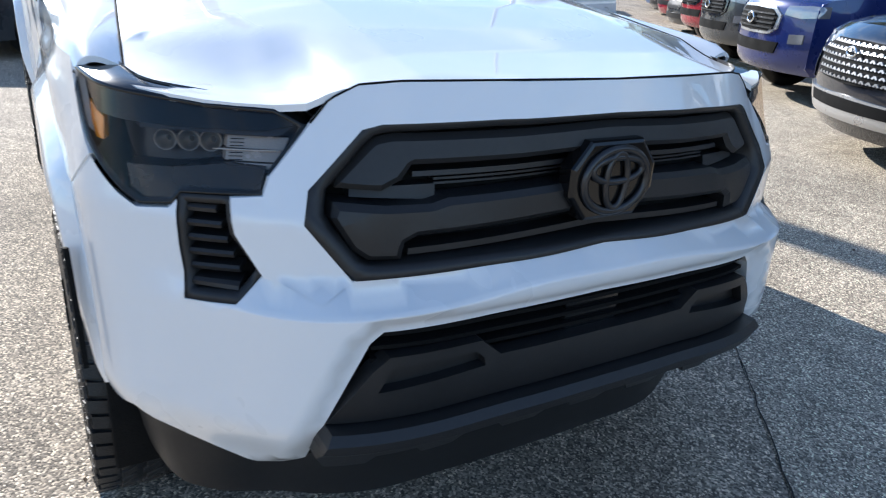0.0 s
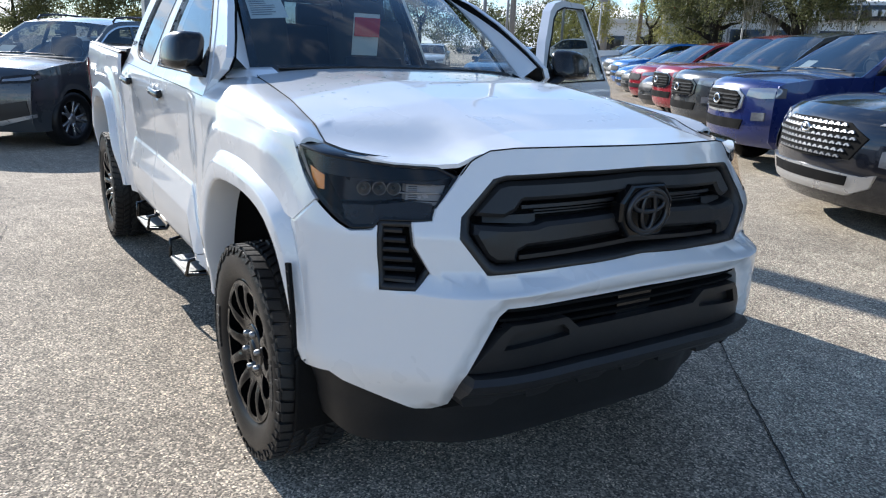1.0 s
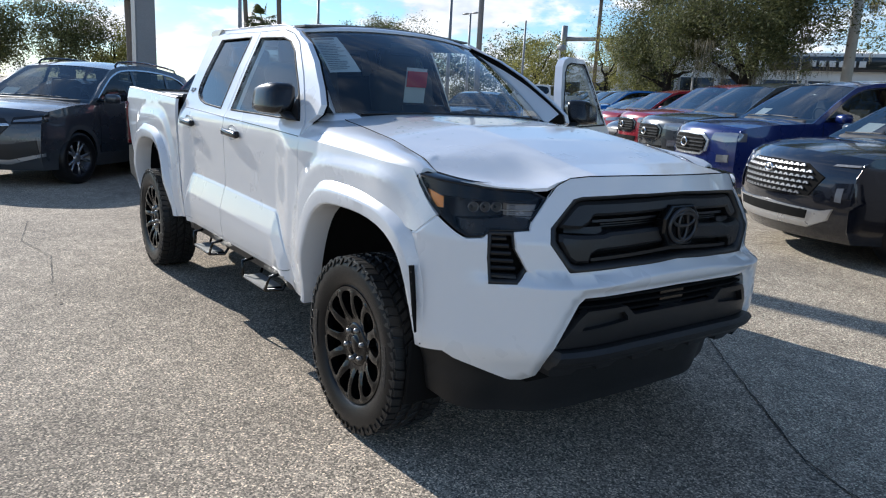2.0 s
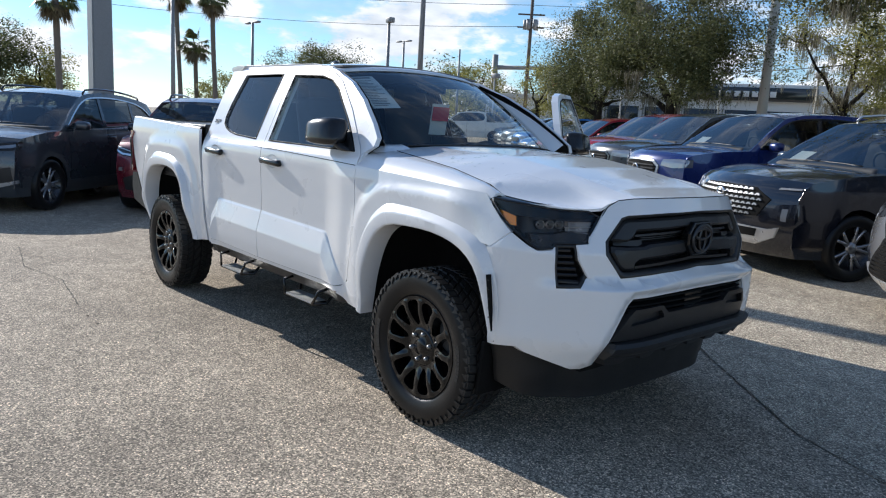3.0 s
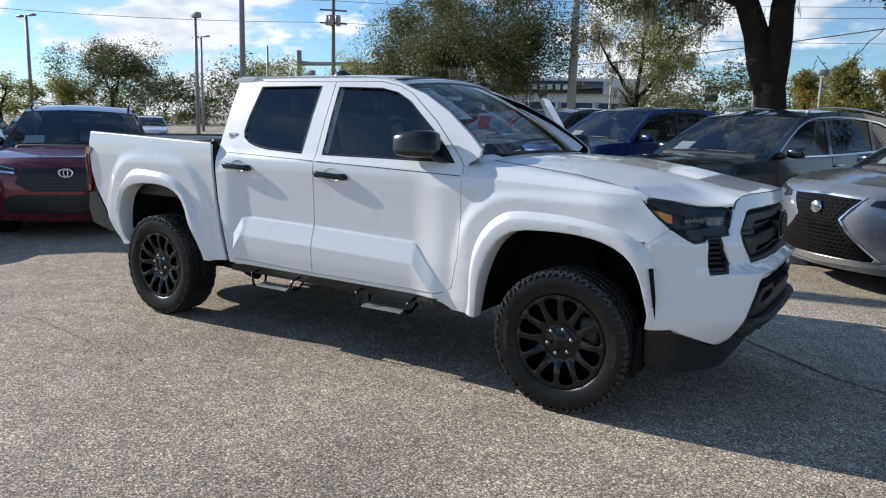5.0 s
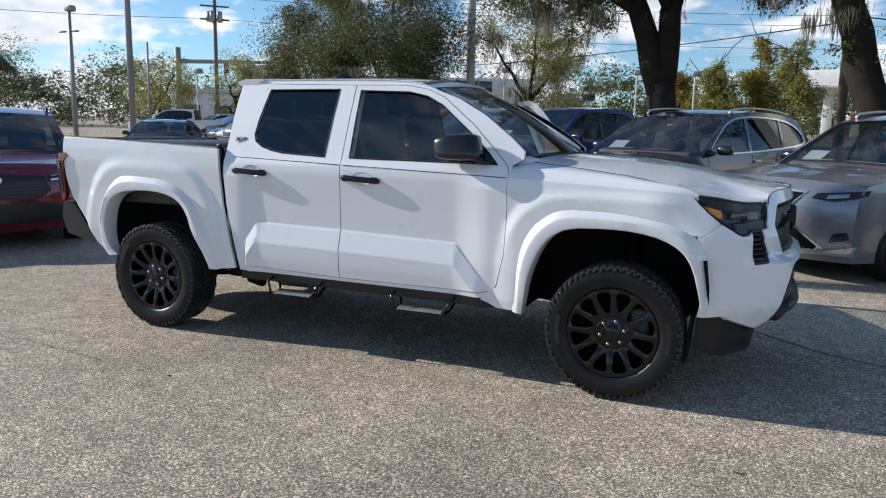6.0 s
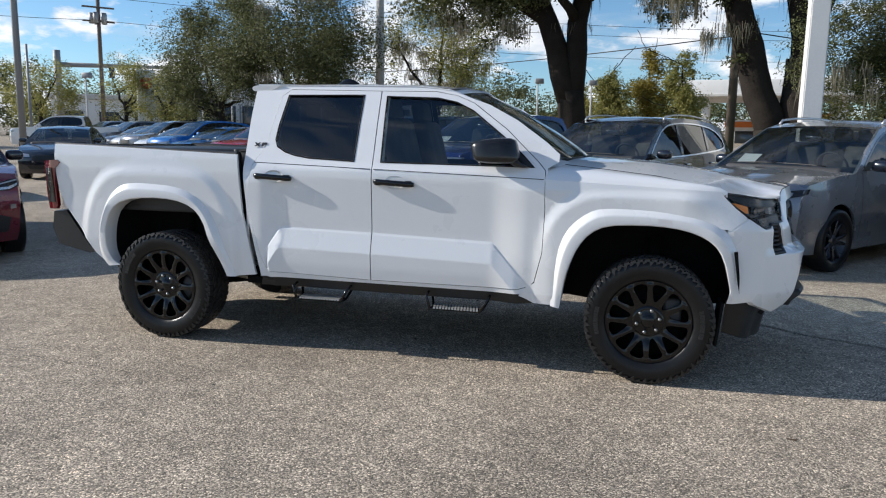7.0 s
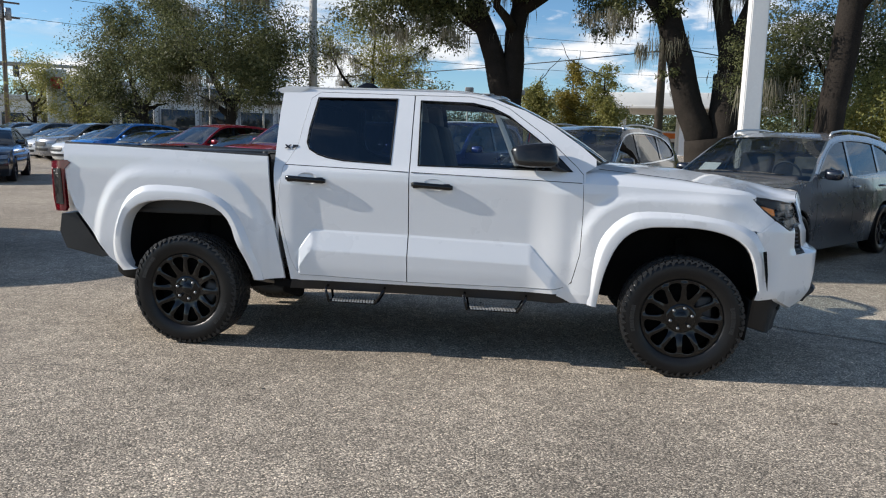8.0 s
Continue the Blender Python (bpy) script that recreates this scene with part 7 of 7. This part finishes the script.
tree("tall live oak with straight trunk and moss", (4.85, 10.95), [((0, 0, -0.1), (0.50, 0.1, 7.0), 0.31, 0.23), ((0.3, 0, 4.3), (2.6, 0, 6.6), 0.20, 0.07), ((0.35, 0, 4.8), (-1.8, 0.3, 6.8), 0.12, 0.05)],
     [((1.0, 0.8, 8.4), (4.6, 4.4, 2.2), 1.0), ((-0.95, 0.2, 3.6), (0.55, 0.6, 1.3), 0.035), ((1.8, 0, 4.6), (1.1, 1.0, 0.9), 0.05), ((-1.3, 0.3, 3.3), (0.8, 0.7, 1.2), 0.07), ((0.9, 0.6, 5.9), (3.2, 2.4, 1.1), 0.35)], 60000, 0.036, OAKLEAF, 11, 0.0, 120, OAKG)
tree("dense dark green oak in the lot", (-15.4, 25.4), [((0, 0, -0.1), (0.2, 0, 2.6), 0.30, 0.22), ((0.2, 0, 2.5), (-1.6, 0, 5.4), 0.18, 0.07), ((0.2, 0, 2.5), (1.6, 0.3, 5.6), 0.18, 0.07)],
     [((0, 0, 5.6), (4.0, 3.8, 3.2), 1.0), ((2.4, -1.0, 4.0), (2.2, 2.0, 1.8), 0.35), ((-2.4, 0.4, 4.0), (2.0, 2.0, 1.6), 0.3), ((-1.8, 0, 7.6), (1.5, 1.4, 1.2), 0.14), ((1.4, 0, 8.0), (1.7, 1.5, 1.3), 0.16)], 44000, 0.072, OAKLEAF, 13, 0.03, 160, OAKG, scale=0.6)
tree("round dark green oak in the lot", (-20.7, 27.6), [((0, 0, -0.1), (-0.1, 0, 2.4), 0.26, 0.2), ((-0.1, 0, 2.3), (1.3, 0, 5.0), 0.16, 0.06), ((-0.1, 0, 2.3), (-1.3, 0.3, 5.0), 0.16, 0.06)],
     [((0, 0, 5.1), (2.9, 2.9, 3.0), 1.0), ((-1.6, 0, 3.7), (1.6, 1.6, 1.4), 0.3), ((1.2, 0.2, 6.6), (1.3, 1.3, 1.3), 0.18), ((-1.0, 0, 6.9), (1.1, 1.1, 1.1), 0.12)], 30000, 0.072, OAKLEAF, 17, 0.03, 60, OAKG, scale=0.6)
tree("thin light green tree hung with moss", (-10.6, 32.0), [((0, 0, -0.1), (0.1, 0, 2.5), 0.2, 0.15), ((0.1, 0, 2.4), (-2.0, 0, 5.5), 0.12, 0.04), ((0.1, 0, 2.4), (2.2, 0.2, 5.5), 0.12, 0.04), ((0.1, 0, 2.4), (0.2, 0.6, 7.0), 0.12, 0.04)],
     [((0, 0, 5.4), (4.0, 3.6, 2.9), 1.0), ((2.2, 0, 3.6), (2.2, 2, 1.6), 0.25)], 11000, 0.075, LIGHTLEAF, 19, 0.06, 260, OAKG, scale=0.5)
tree("round green oak beyond the verge", (10.3, 24.5), [((0, 0, -0.1), (0.1, 0, 2.6), 0.24, 0.18), ((0.1, 0, 2.5), (-1.3, 0, 5.0), 0.14, 0.05), ((0.1, 0, 2.5), (1.4, 0.2, 5.2), 0.14, 0.05)],
     [((0, 0, 5.2), (3.2, 3.0, 2.6), 1.0), ((-1.6, 0, 3.8), (1.7, 1.6, 1.4), 0.3)], 26000, 0.07, OAKLEAF, 29, 0.03, 40, OAKG, scale=0.6)
for i, (x, y, h) in enumerate(((-2.0, 44, 5.6), (0.4, 45.5, 6.6), (2.4, 43.5, 6.2), (-4.6, 48, 4.8))):
    tree("yellow-green conical tree by the road", (x, y), [((0, 0, -0.1), (0, 0, h * 0.9), 0.14, 0.04)], [((0, 0, h * 0.42), (1.5, 1.5, h * 0.40), 1.0), ((0, 0, h * 0.72), (0.9, 0.9, h * 0.30), 0.5)], 7000, 0.11, YELLOWLEAF if i % 2 else LIGHTLEAF, 40 + i, -0.05, 0, "yellowing trees by the road", scale=0.8)
for i, (x, y, rx, h) in enumerate(((7.2, 19.4, 2.4, 3.4), (10.2, 18.6, 2.0, 3.8), (9.2, 14.6, 1.6, 3.6), (12.5, 22, 2.6, 4.2), (10.6, 21.2, 2.2, 5.0))):
    tree("yellowing shrub by the grass verge", (x, y), [((0, 0, -0.05), (0.1, 0, h * 0.6), 0.09, 0.04)], [((0, 0, h * 0.5), (rx, rx * 0.9, h * 0.46), 1.0)], 9000, 0.06, YELLOWLEAF if i % 2 else LIGHTLEAF, 60 + i, -0.04, 0, "yellowing shrubs", "shrub", 0.9)
for i, (x, y, rx, h, lm) in enumerate(((-52.0, 5.0, 3.3, 6.6, OAKLEAF), (-50.5, 7.8, 2.2, 4.6, LIGHTLEAF), (-52.5, 0.2, 3.0, 6.0, OAKLEAF), (-49.5, 28.2, 3.9, 6.9, OAKLEAF), (-53.0, 21.8, 2.4, 4.2, LIGHTLEAF), (-50.5, 25.0, 2.2, 4.4, LIGHTLEAF), (-44, 40, 3.2, 6.0, LIGHTLEAF), (-38, 42, 2.6, 6.4, LIGHTLEAF), (-33, 40, 2.4, 5.4, LIGHTLEAF))):
    tree("middle-sized tree at the edge of the lot", (x, y), [((0, 0, -0.1), (0, 0, h * 0.5), 0.18, 0.12), ((0, 0, h * 0.4), (rx * 0.5, 0, h * 0.8), 0.10, 0.04), ((0, 0, h * 0.4), (-rx * 0.5, 0.2, h * 0.8), 0.10, 0.04)], [((0, 0, h * 0.64), (rx, rx, h * 0.36), 1.0)], 13000 if lm is OAKLEAF else 6000, 0.095, lm, 80 + i, 0.0, 0, "trees at the edge of the lot", scale=0.5)


def palm(x, y, h, seed, r=0.17):
    t = thing("palm_tree", "cabbage palm with hanging dry fronds", "palm tree", "palms", Matrix.Translation((x, y, gz(y))))
    rng = random.Random(seed)
    pts = [(0.15 * math.sin(z * 0.4 + seed), 0.1 * math.cos(z * 0.3), z) for z in np.linspace(-0.05, h, 12)]
    part("trunk", tube(pts, r, 10, [r * (1.25 - 0.25 * min(1, k / 4)) for k in range(12)]), PALMBARK, t)
    top = Vector(pts[-1])
    for k in range(46):
        a, up = rng.uniform(0, 6.28), (rng.uniform(-0.5, 1.35) if k < 34 else rng.uniform(-1.35, -0.7))
        d = Vector((math.cos(a) * math.cos(up), math.sin(a) * math.cos(up), math.sin(up)))
        w = Vector((-math.sin(a), math.cos(a), 0))
        n = d.cross(w)
        stalk, reach = rng.uniform(0.55, 0.95), rng.uniform(0.60, 0.85)
        c = top + d * stalk
        V, F = [top - w * 0.02, top + w * 0.02, c + w * 0.015, c - w * 0.015], [(0, 1, 2, 3)]
        for q in range(13):
            b = radians(-78 + 13 * q) + rng.uniform(-0.06, 0.06)
            e = d * math.cos(b) + w * math.sin(b)
            sw = (w * math.cos(b) - d * math.sin(b)) * 0.055
            tip = c + e * reach * rng.uniform(0.8, 1.05) - Vector((0, 0, 0.22 + 0.12 * abs(math.sin(b)))) * rng.uniform(0.6, 1.3)
            mid = c + e * reach * 0.5 + n * 0.02
            i = len(V)
            V += [c, mid - sw, tip, mid + sw]
            F.append((i, i + 1, i + 2, i + 3))
        mesh_part("frond", V, F, PALMLEAF if k < 34 else PALMDRY, t)
    return t


palm(-53.6, 18.2, 9.9, 1), palm(-48.4, 18.8, 9.2, 2), palm(-53.2, 19.4, 6.2, 3), palm(-41.4, 7.0, 7.0, 4)

# far woods: one mass of clumps along the skyline
rng = random.Random(9)
blobs = []
for k in range(52):
    a = radians(58 + k * 1.75)
    R = rng.uniform(95, 125)
    h = rng.uniform(3.6, 6.2)
    blobs.append(((R * math.cos(a), R * math.sin(a), h * 0.75 + gz(R * math.sin(a))), (rng.uniform(3.5, 6), rng.uniform(3.5, 6), h), 1.0))
V, F = leaves(90000, blobs, 0.26, 23)
fw = mesh_part("far_woods", V, F, OAKLEAF, None)
tagged(fw, "dark green woods along the skyline", "woods", "", "stuff")


def pole(label, x, y, h, r, material, square=False, head="", group="light poles", name="light_pole", sec=None):
    t = thing(name, label, "pole", group, Matrix.Translation((x, y, gz(y))))
    if square:
        bm = loft([[(sx * r * k, sy * r * k, z) for sx, sy in ((-1, -1), (1, -1), (1, 1), (-1, 1))] for z, k in ((-0.05, 1.0), (h, 0.72))], True, True, False)
        bmesh.ops.bevel(bm, geom=[e for e in bm.edges if abs(e.verts[0].co.z - e.verts[1].co.z) > 1], offset=r * 0.12, segments=2, affect="EDGES")
    else:
        bm = tube([(0, 0, -0.05), (0, 0, h * 0.5), (0, 0, h)], r, 12, [r, r * 0.88, r * 0.7])
    part("shaft", bm, material, t)
    if head == "T":
        for sgn in (-1, 1):
            part("lamp_head", box(0.75, 0.30, 0.14, pose(sgn * 0.75, 0, h, 0, 0, 0), 0.04), GALV, t)
        part("cross_arm", box(0.9, 0.08, 0.08, pose(0, 0, h), 0.01), GALV, t)
    elif head == "box":
        part("lamp_head", box(0.5, 0.35, 0.30, pose(0.1, 0, h + 0.05), 0.05), GALV, t)
    elif head == "arm":
        part("lamp_arm", tube([(0, 0, h - 0.3), (-0.3, 0, h), (-1.6, 0, h + 0.2)], 0.05, 8), GALV, t)
        part("lamp_head", box(0.6, 0.22, 0.12, pose(-1.8, 0, h + 0.2), 0.04), GALV, t)
    return t


pole("grey tapered square light pole between parked cars", -12.8, 1.22, 11, 0.20, GALV, True)
pole("white square concrete light pole behind the silver crossover", 2.85, 9.05, 10, 0.175, WALLW, True)
pole("pale concrete utility pole among the trees", -12.1, 27.5, 10.5, 0.22, CONCRETE)
pole("slim grey light pole rising above the lot", -23.1, 17.5, 13, 0.13, GALV)
pole("slim grey pole with a lamp on top", -33.1, 23.0, 7.0, 0.12, GALV, False, "box")
pole("far light pole with two lamp heads", -51.4, 23.2, 8.2, 0.14, GALV, False, "T")
pole("far light pole with two lamp heads", -54.5, 40.5, 8.6, 0.14, GALV, False, "T")
pole("slim grey light pole with a curved arm", -17.6, 30.0, 8.6, 0.10, GALV, False, "arm")
pole("slim grey pole across the lot", -47.5, 15.5, 9.0, 0.16, GALV)
pole("slim grey pole across the lot", -39.0, 34.0, 6.6, 0.10, GALV)
pole("dark wooden utility pole by the road", 3.15, 23.2, 9.5, 0.17, WOODPOLE, False, "", "utility poles", "utility_pole")
pole("dark wooden utility pole by the road", 6.0, 25.5, 6.5, 0.16, WOODPOLE, False, "", "utility poles", "utility_pole")
for x, y in ((-20, 33), (-16, 31), (-24, 34), (-12.6, 34), (-28, 37), (-6, 38), (-3, 40), (-31, 30)):
    pole("short slim lamp post by the road", x, y, 4.2, 0.06, CONCRETE, False, "box", "lamp posts", "lamp_post")
up = pole("wooden utility pole with transformers", -46.7, 49.9, 15.0, 0.20, WOODPOLE, False, "", "utility poles", "utility_pole")
for z in (10.4, 11.6):
    part("cross_arm", box(2.6, 0.14, 0.14, pose(0, 0, z, 0, 0, 45), 0.01), WOODPOLE, up)
for k in range(5):
    a = k * 1.256
    part("transformer", tube([(0.55 * math.cos(a), 0.55 * math.sin(a), 10.2), (0.55 * math.cos(a), 0.55 * math.sin(a), 11.1)], 0.22, 10), GALV, up)
# traffic signal mast
sg = thing("signal_mast", "dark signal mast with a long arm", "signal mast", "", Matrix.Translation((-52.8, 51.4, gz(51.4))))
part("shaft", tube([(0, 0, -0.05), (0, 0, 8.2)], 0.34, 12, [0.38, 0.30]), GALV, sg)
part("mast_arm", tube([(0, 0, 6.9), (7.5, 7.0, 7.2)], 0.2, 10, [0.24, 0.14]), GALV, sg)
for k in (0.45, 0.7):
    part("signal_head", box(0.4, 0.4, 1.0, pose(7.5 * k, 7.0 * k, 6.4), 0.05), P_BLACK, sg)
# overhead cables
rng = random.Random(2)
for k, (a, b) in enumerate((((-95, 12, 20.0), (-46.7, 49.9, 14.6)), ((-95, 12, 17.5), (-46.7, 49.9, 13.6)), ((-46.7, 49.9, 14.6), (30, 92, 15.0)), ((-46.7, 49.9, 13.6), (30, 92, 14)), ((-90, 10, 13.5), (-46.7, 49.9, 11.6)), ((-46.7, 49.9, 11.6), (30, 92, 11.6)), ((3.15, 23.2, 5.6), (40, 40, 6.2)), ((3.15, 23.2, 5.4), (-46, 60, 9.0)))):
    A, Bv = Vector(a), Vector(b)
    pts = [A.lerp(Bv, t) - Vector((0, 0, 1.2 * 4 * t * (1 - t))) for t in np.linspace(0, 1, 14)]
    tagged(part("overhead_cable", tube(pts, 0.022, 5), WIRE), "thin black overhead cable between poles", "cable", "overhead cables")

# buildings
def showroom():
    t = thing("showroom", "low white showroom with dark glazing across the road", "building", "", pose(-27.5, 49.5, gz(49.5) - 0.05, 0, 0, 25))
    part("wall", box(22, 9, 4.4, pose(0, 4, 2.2), 0.03), WALLW, t)
    part("roof_band", box(22.4, 0.5, 1.3, pose(0, -0.6, 4.3), 0.04), WALLW, t)
    part("dark_band", box(9.0, 0.12, 1.0, pose(3.5, -0.90, 4.2), 0.02), DGLAZE, t)
    for k in range(6):
        part("sign_bar", box(0.42, 0.06, 0.42, pose(1.9 + k * 0.62, -0.99, 4.2), 0.02), WALLW, t)
    for k in range(7):
        w = part("window", box(2.5, 0.10, 2.5, pose(-9 + k * 3.0, -0.50, 1.75), 0.02), DGLAZE, t)
        part("mullion", box(0.12, 0.16, 2.6, pose(-10.4 + k * 3.0, -0.54, 1.75), 0.01), GALV, w)
    return t


showroom()


def low_block(x, y, a, w, h, label):
    t = thing("building", label, "building", "", pose(x, y, gz(y) - 0.05, 0, 0, a))
    part("wall", box(w, 8, h, pose(0, 4, h / 2), 0.03), WALLW, t)
    part("roof", box(w + 0.6, 8.6, 0.5, pose(0, 4, h + 0.2), 0.05), CONCRETE, t)
    for k in range(int(w / 3.2)):
        part("window", box(1.8, 0.10, 1.4, pose(-w / 2 + 1.9 + k * 3.2, -0.04, h * 0.5), 0.02), DGLAZE, t)
    return t


low_block(-46.5, 58.0, 35, 20, 3.8, "pale low building beyond the road")


def fuel_station():
    t = thing("fuel_station", "fuel station with a broad white canopy", "fuel station", "", pose(15.5, 73.0, gz(73.0) - 1.1, 0, 0, -6))
    part("canopy", box(24, 11, 1.5, pose(0, 0, 6.4), 0.06), WALLW, t)
    part("canopy_edge", box(24.2, 11.2, 0.25, pose(0, 0, 5.72), 0.03), CONCRETE, t)
    for x in (-9, -3, 3, 9):
        for y in (-3.2, 3.2):
            part("column", box(0.7, 0.7, 5.7, pose(x, y, 2.85), 0.04), WALLW, t)
        p = part("fuel_pump", box(1.0, 0.6, 2.0, pose(x + 1.2, -3.2, 1.0), 0.06), ORANGE, t)
        part("pump_screen", box(0.6, 0.05, 0.5, pose(x + 1.2, -3.53, 1.5), 0.02), DGLAZE, p)
    part("shop", box(16, 5, 3.8, pose(1, 9, 1.9), 0.05), WALLW, t)
    part("shop_front", box(14, 0.12, 2.4, pose(1, 6.45, 1.4), 0.02), DGLAZE, t)
    part("orange_band", box(16.2, 0.14, 0.6, pose(1, 6.42, 3.3), 0.02), ORANGE, t)
    s = part("price_board", box(1.5, 0.25, 1.5, pose(0.5, -9, 3.1), 0.05), REDPRINT, t)
    part("board_mark", box(0.8, 0.05, 0.8, pose(0.5, -9.15, 3.1), 0.10), WALLW, s)
    part("board_post", box(0.2, 0.2, 2.4, pose(0.5, -9, 1.2), 0.02), GALV, s)
    return t


fuel_station()
sgn = thing("road_sign", "dark square sign on a post", "sign", "", pose(-20.5, 92, gz(92) - 0.05, 0, 0, 10))
part("post", box(0.25, 0.25, 4.2, pose(0, 0, 2.1), 0.03), GALV, sgn)
brd = part("board", box(1.6, 0.3, 1.9, pose(0, 0, 5.0), 0.06), P_BLACK, sgn)
for k in range(4):
    part("letter_bar", box(0.24, 0.05, 0.34, pose(-0.51 + 0.34 * k, -0.17, 5.1), 0.02), WALLW, brd)
wsgn = thing("road_sign", "tall white pylon sign with a red mark", "sign", "", pose(-36.5, 42.5, gz(42.5) - 0.05, 0, 0, 40))
part("pylon", box(1.3, 0.6, 5.6, pose(0, 0, 2.8), 0.05), WALLW, wsgn)
part("sign_mark", box(0.8, 0.1, 0.8, pose(0, -0.33, 4.6), 0.2), REDPRINT, wsgn)

# grass verge with a kerb and a low wall beyond the far row
vg = panel([(4.8, 12.2), (30, 4.0), (40, 30), (-6, 36), (-8, 30)], lambda x, y: Vector((x, y, 0.10 + gz(y))), 3.0, 0.12, (), (0, 0, -1))
tagged(part("grass_verge", vg, GRASS), "dry green grass verge", "grass", "", "structure")
V, F = [], []
rng = random.Random(4)
for _ in range(5000):
    x, y = rng.uniform(4.6, 16), rng.uniform(8.2, 20)
    if (x - 4.8) * 8.2 + (y - 12.2) * 25.2 < 3:
        continue
    i, h, a = len(V), rng.uniform(0.04, 0.12), rng.uniform(0, 6.28)
    d = Vector((math.cos(a), math.sin(a), 0)) * 0.012
    p = Vector((x, y, 0.10 + gz(y)))
    V += [p - d, p + d, p + Vector((rng.uniform(-0.03, 0.03), rng.uniform(-0.03, 0.03), h))]
    F.append((i, i + 1, i + 2))
gb = mesh_part("grass_tufts", V, F, GRASS, None)
tagged(gb, "short dry grass blades on the verge", "grass", "", "stuff")
kb = loft([[(x, y + dy, z + gz(y)) for dy, z in ((-0.08, -0.02), (-0.08, 0.11), (-0.06, 0.13), (0.07, 0.13), (0.08, 0.0))] for x, y in ((4.8, 12.1), (12.0, 9.75), (20, 7.15), (30, 3.9))], False)
tagged(part("kerb", kb, KERB), "pale concrete kerb along the verge", "kerb", "", "structure")
lw = thing("low_wall", "pale low block wall beyond the verge", "wall", "", pose(15.5, 16.5, gz(16.5) - 0.05, 0, 0, -18))
part("wall_face", box(9, 0.25, 1.2, pose(0, 0, 0.7), 0.02), CONCRETE, lw)
part("coping", box(9.2, 0.35, 0.10, pose(0, 0, 1.34), 0.02), KERB, lw)

# cracks and litter on the asphalt
TAR = mat("dark_crack", (0.028, 0.026, 0.024), 0.9)


def crack(pts, w, seed, label):
    rng = random.Random(seed)
    run = resample([tuple(p) for p in pts], 60)
    rows = []
    for i, (x, y) in enumerate(run):
        d = run[min(i + 1, 59)] - run[max(i - 1, 0)]
        nrm = np.array((-d[1], d[0])) / (np.hypot(*d) + 1e-9)
        c = np.array((x, y)) + nrm * rng.uniform(-1, 1) * min(0.012, 2.0 * w)
        ww = w * rng.uniform(0.4, 1.2)
        rows.append([(*(c - nrm * ww), 0.008 + gz(c[1])), (*(c + nrm * ww), 0.008 + gz(c[1]))])
    tagged(part("crack", loft(rows), TAR), label, "crack", "cracks in the asphalt", "structure")


crack([(-0.75, 2.25), (0.05, 1.62), (0.42, 1.28), (1.26, 0.56), (1.62, 0.46), (3.2, -0.9)], 0.003, 1, "long dark joint in the asphalt")
crack([(0.12, 1.52), (-0.12, 1.42), (-0.2, 1.22), (-0.45, 1.1)], 0.004, 2, "short dark crack in the asphalt")
crack([(-5.6, -1.6), (-4.6, -1.75), (-3.9, -1.6), (-3.0, -1.7)], 0.003, 3, "fine dark crack in the asphalt")
crack([(-5.2, -2.9), (-4.4, -2.6), (-3.6, -2.45), (-2.9, -2.15)], 0.0018, 4, "fine dark crack in the asphalt")
crack([(-1.9, -3.6), (-1.2, -3.3), (-0.6, -3.35), (0.2, -3.0)], 0.0015, 5, "fine dark crack in the asphalt")
LITTER = mat("dry_leaf_bits", (0.07, 0.045, 0.025), 0.9)
V, F = [], []
rng = random.Random(8)
for _ in range(70):
    x, y = rng.uniform(-7, 4), rng.uniform(-4.5, 3.2)
    i, s, a = len(V), rng.uniform(0.006, 0.02), rng.uniform(0, 6.28)
    u, v = Vector((math.cos(a), math.sin(a), 0.15)) * s, Vector((-math.sin(a), math.cos(a), 0.1)) * s * 0.5
    p = Vector((x, y, 0.006 + gz(y)))
    V += [p - u, p - v, p + u, p + v + Vector((0, 0, 0.004))]
    F.append((i, i + 1, i + 2, i + 3))
i = len(V)
V += [Vector((0.65, -1.58, 0.004)), Vector((0.70, -1.60, 0.004)), Vector((0.73, -1.57, 0.012)), Vector((0.68, -1.56, 0.008))]
F.append((i, i + 1, i + 2, i + 3))
tagged(mesh_part("leaf_litter", V, F, LITTER, None), "scattered dry leaf bits on the asphalt", "litter", "", "stuff")
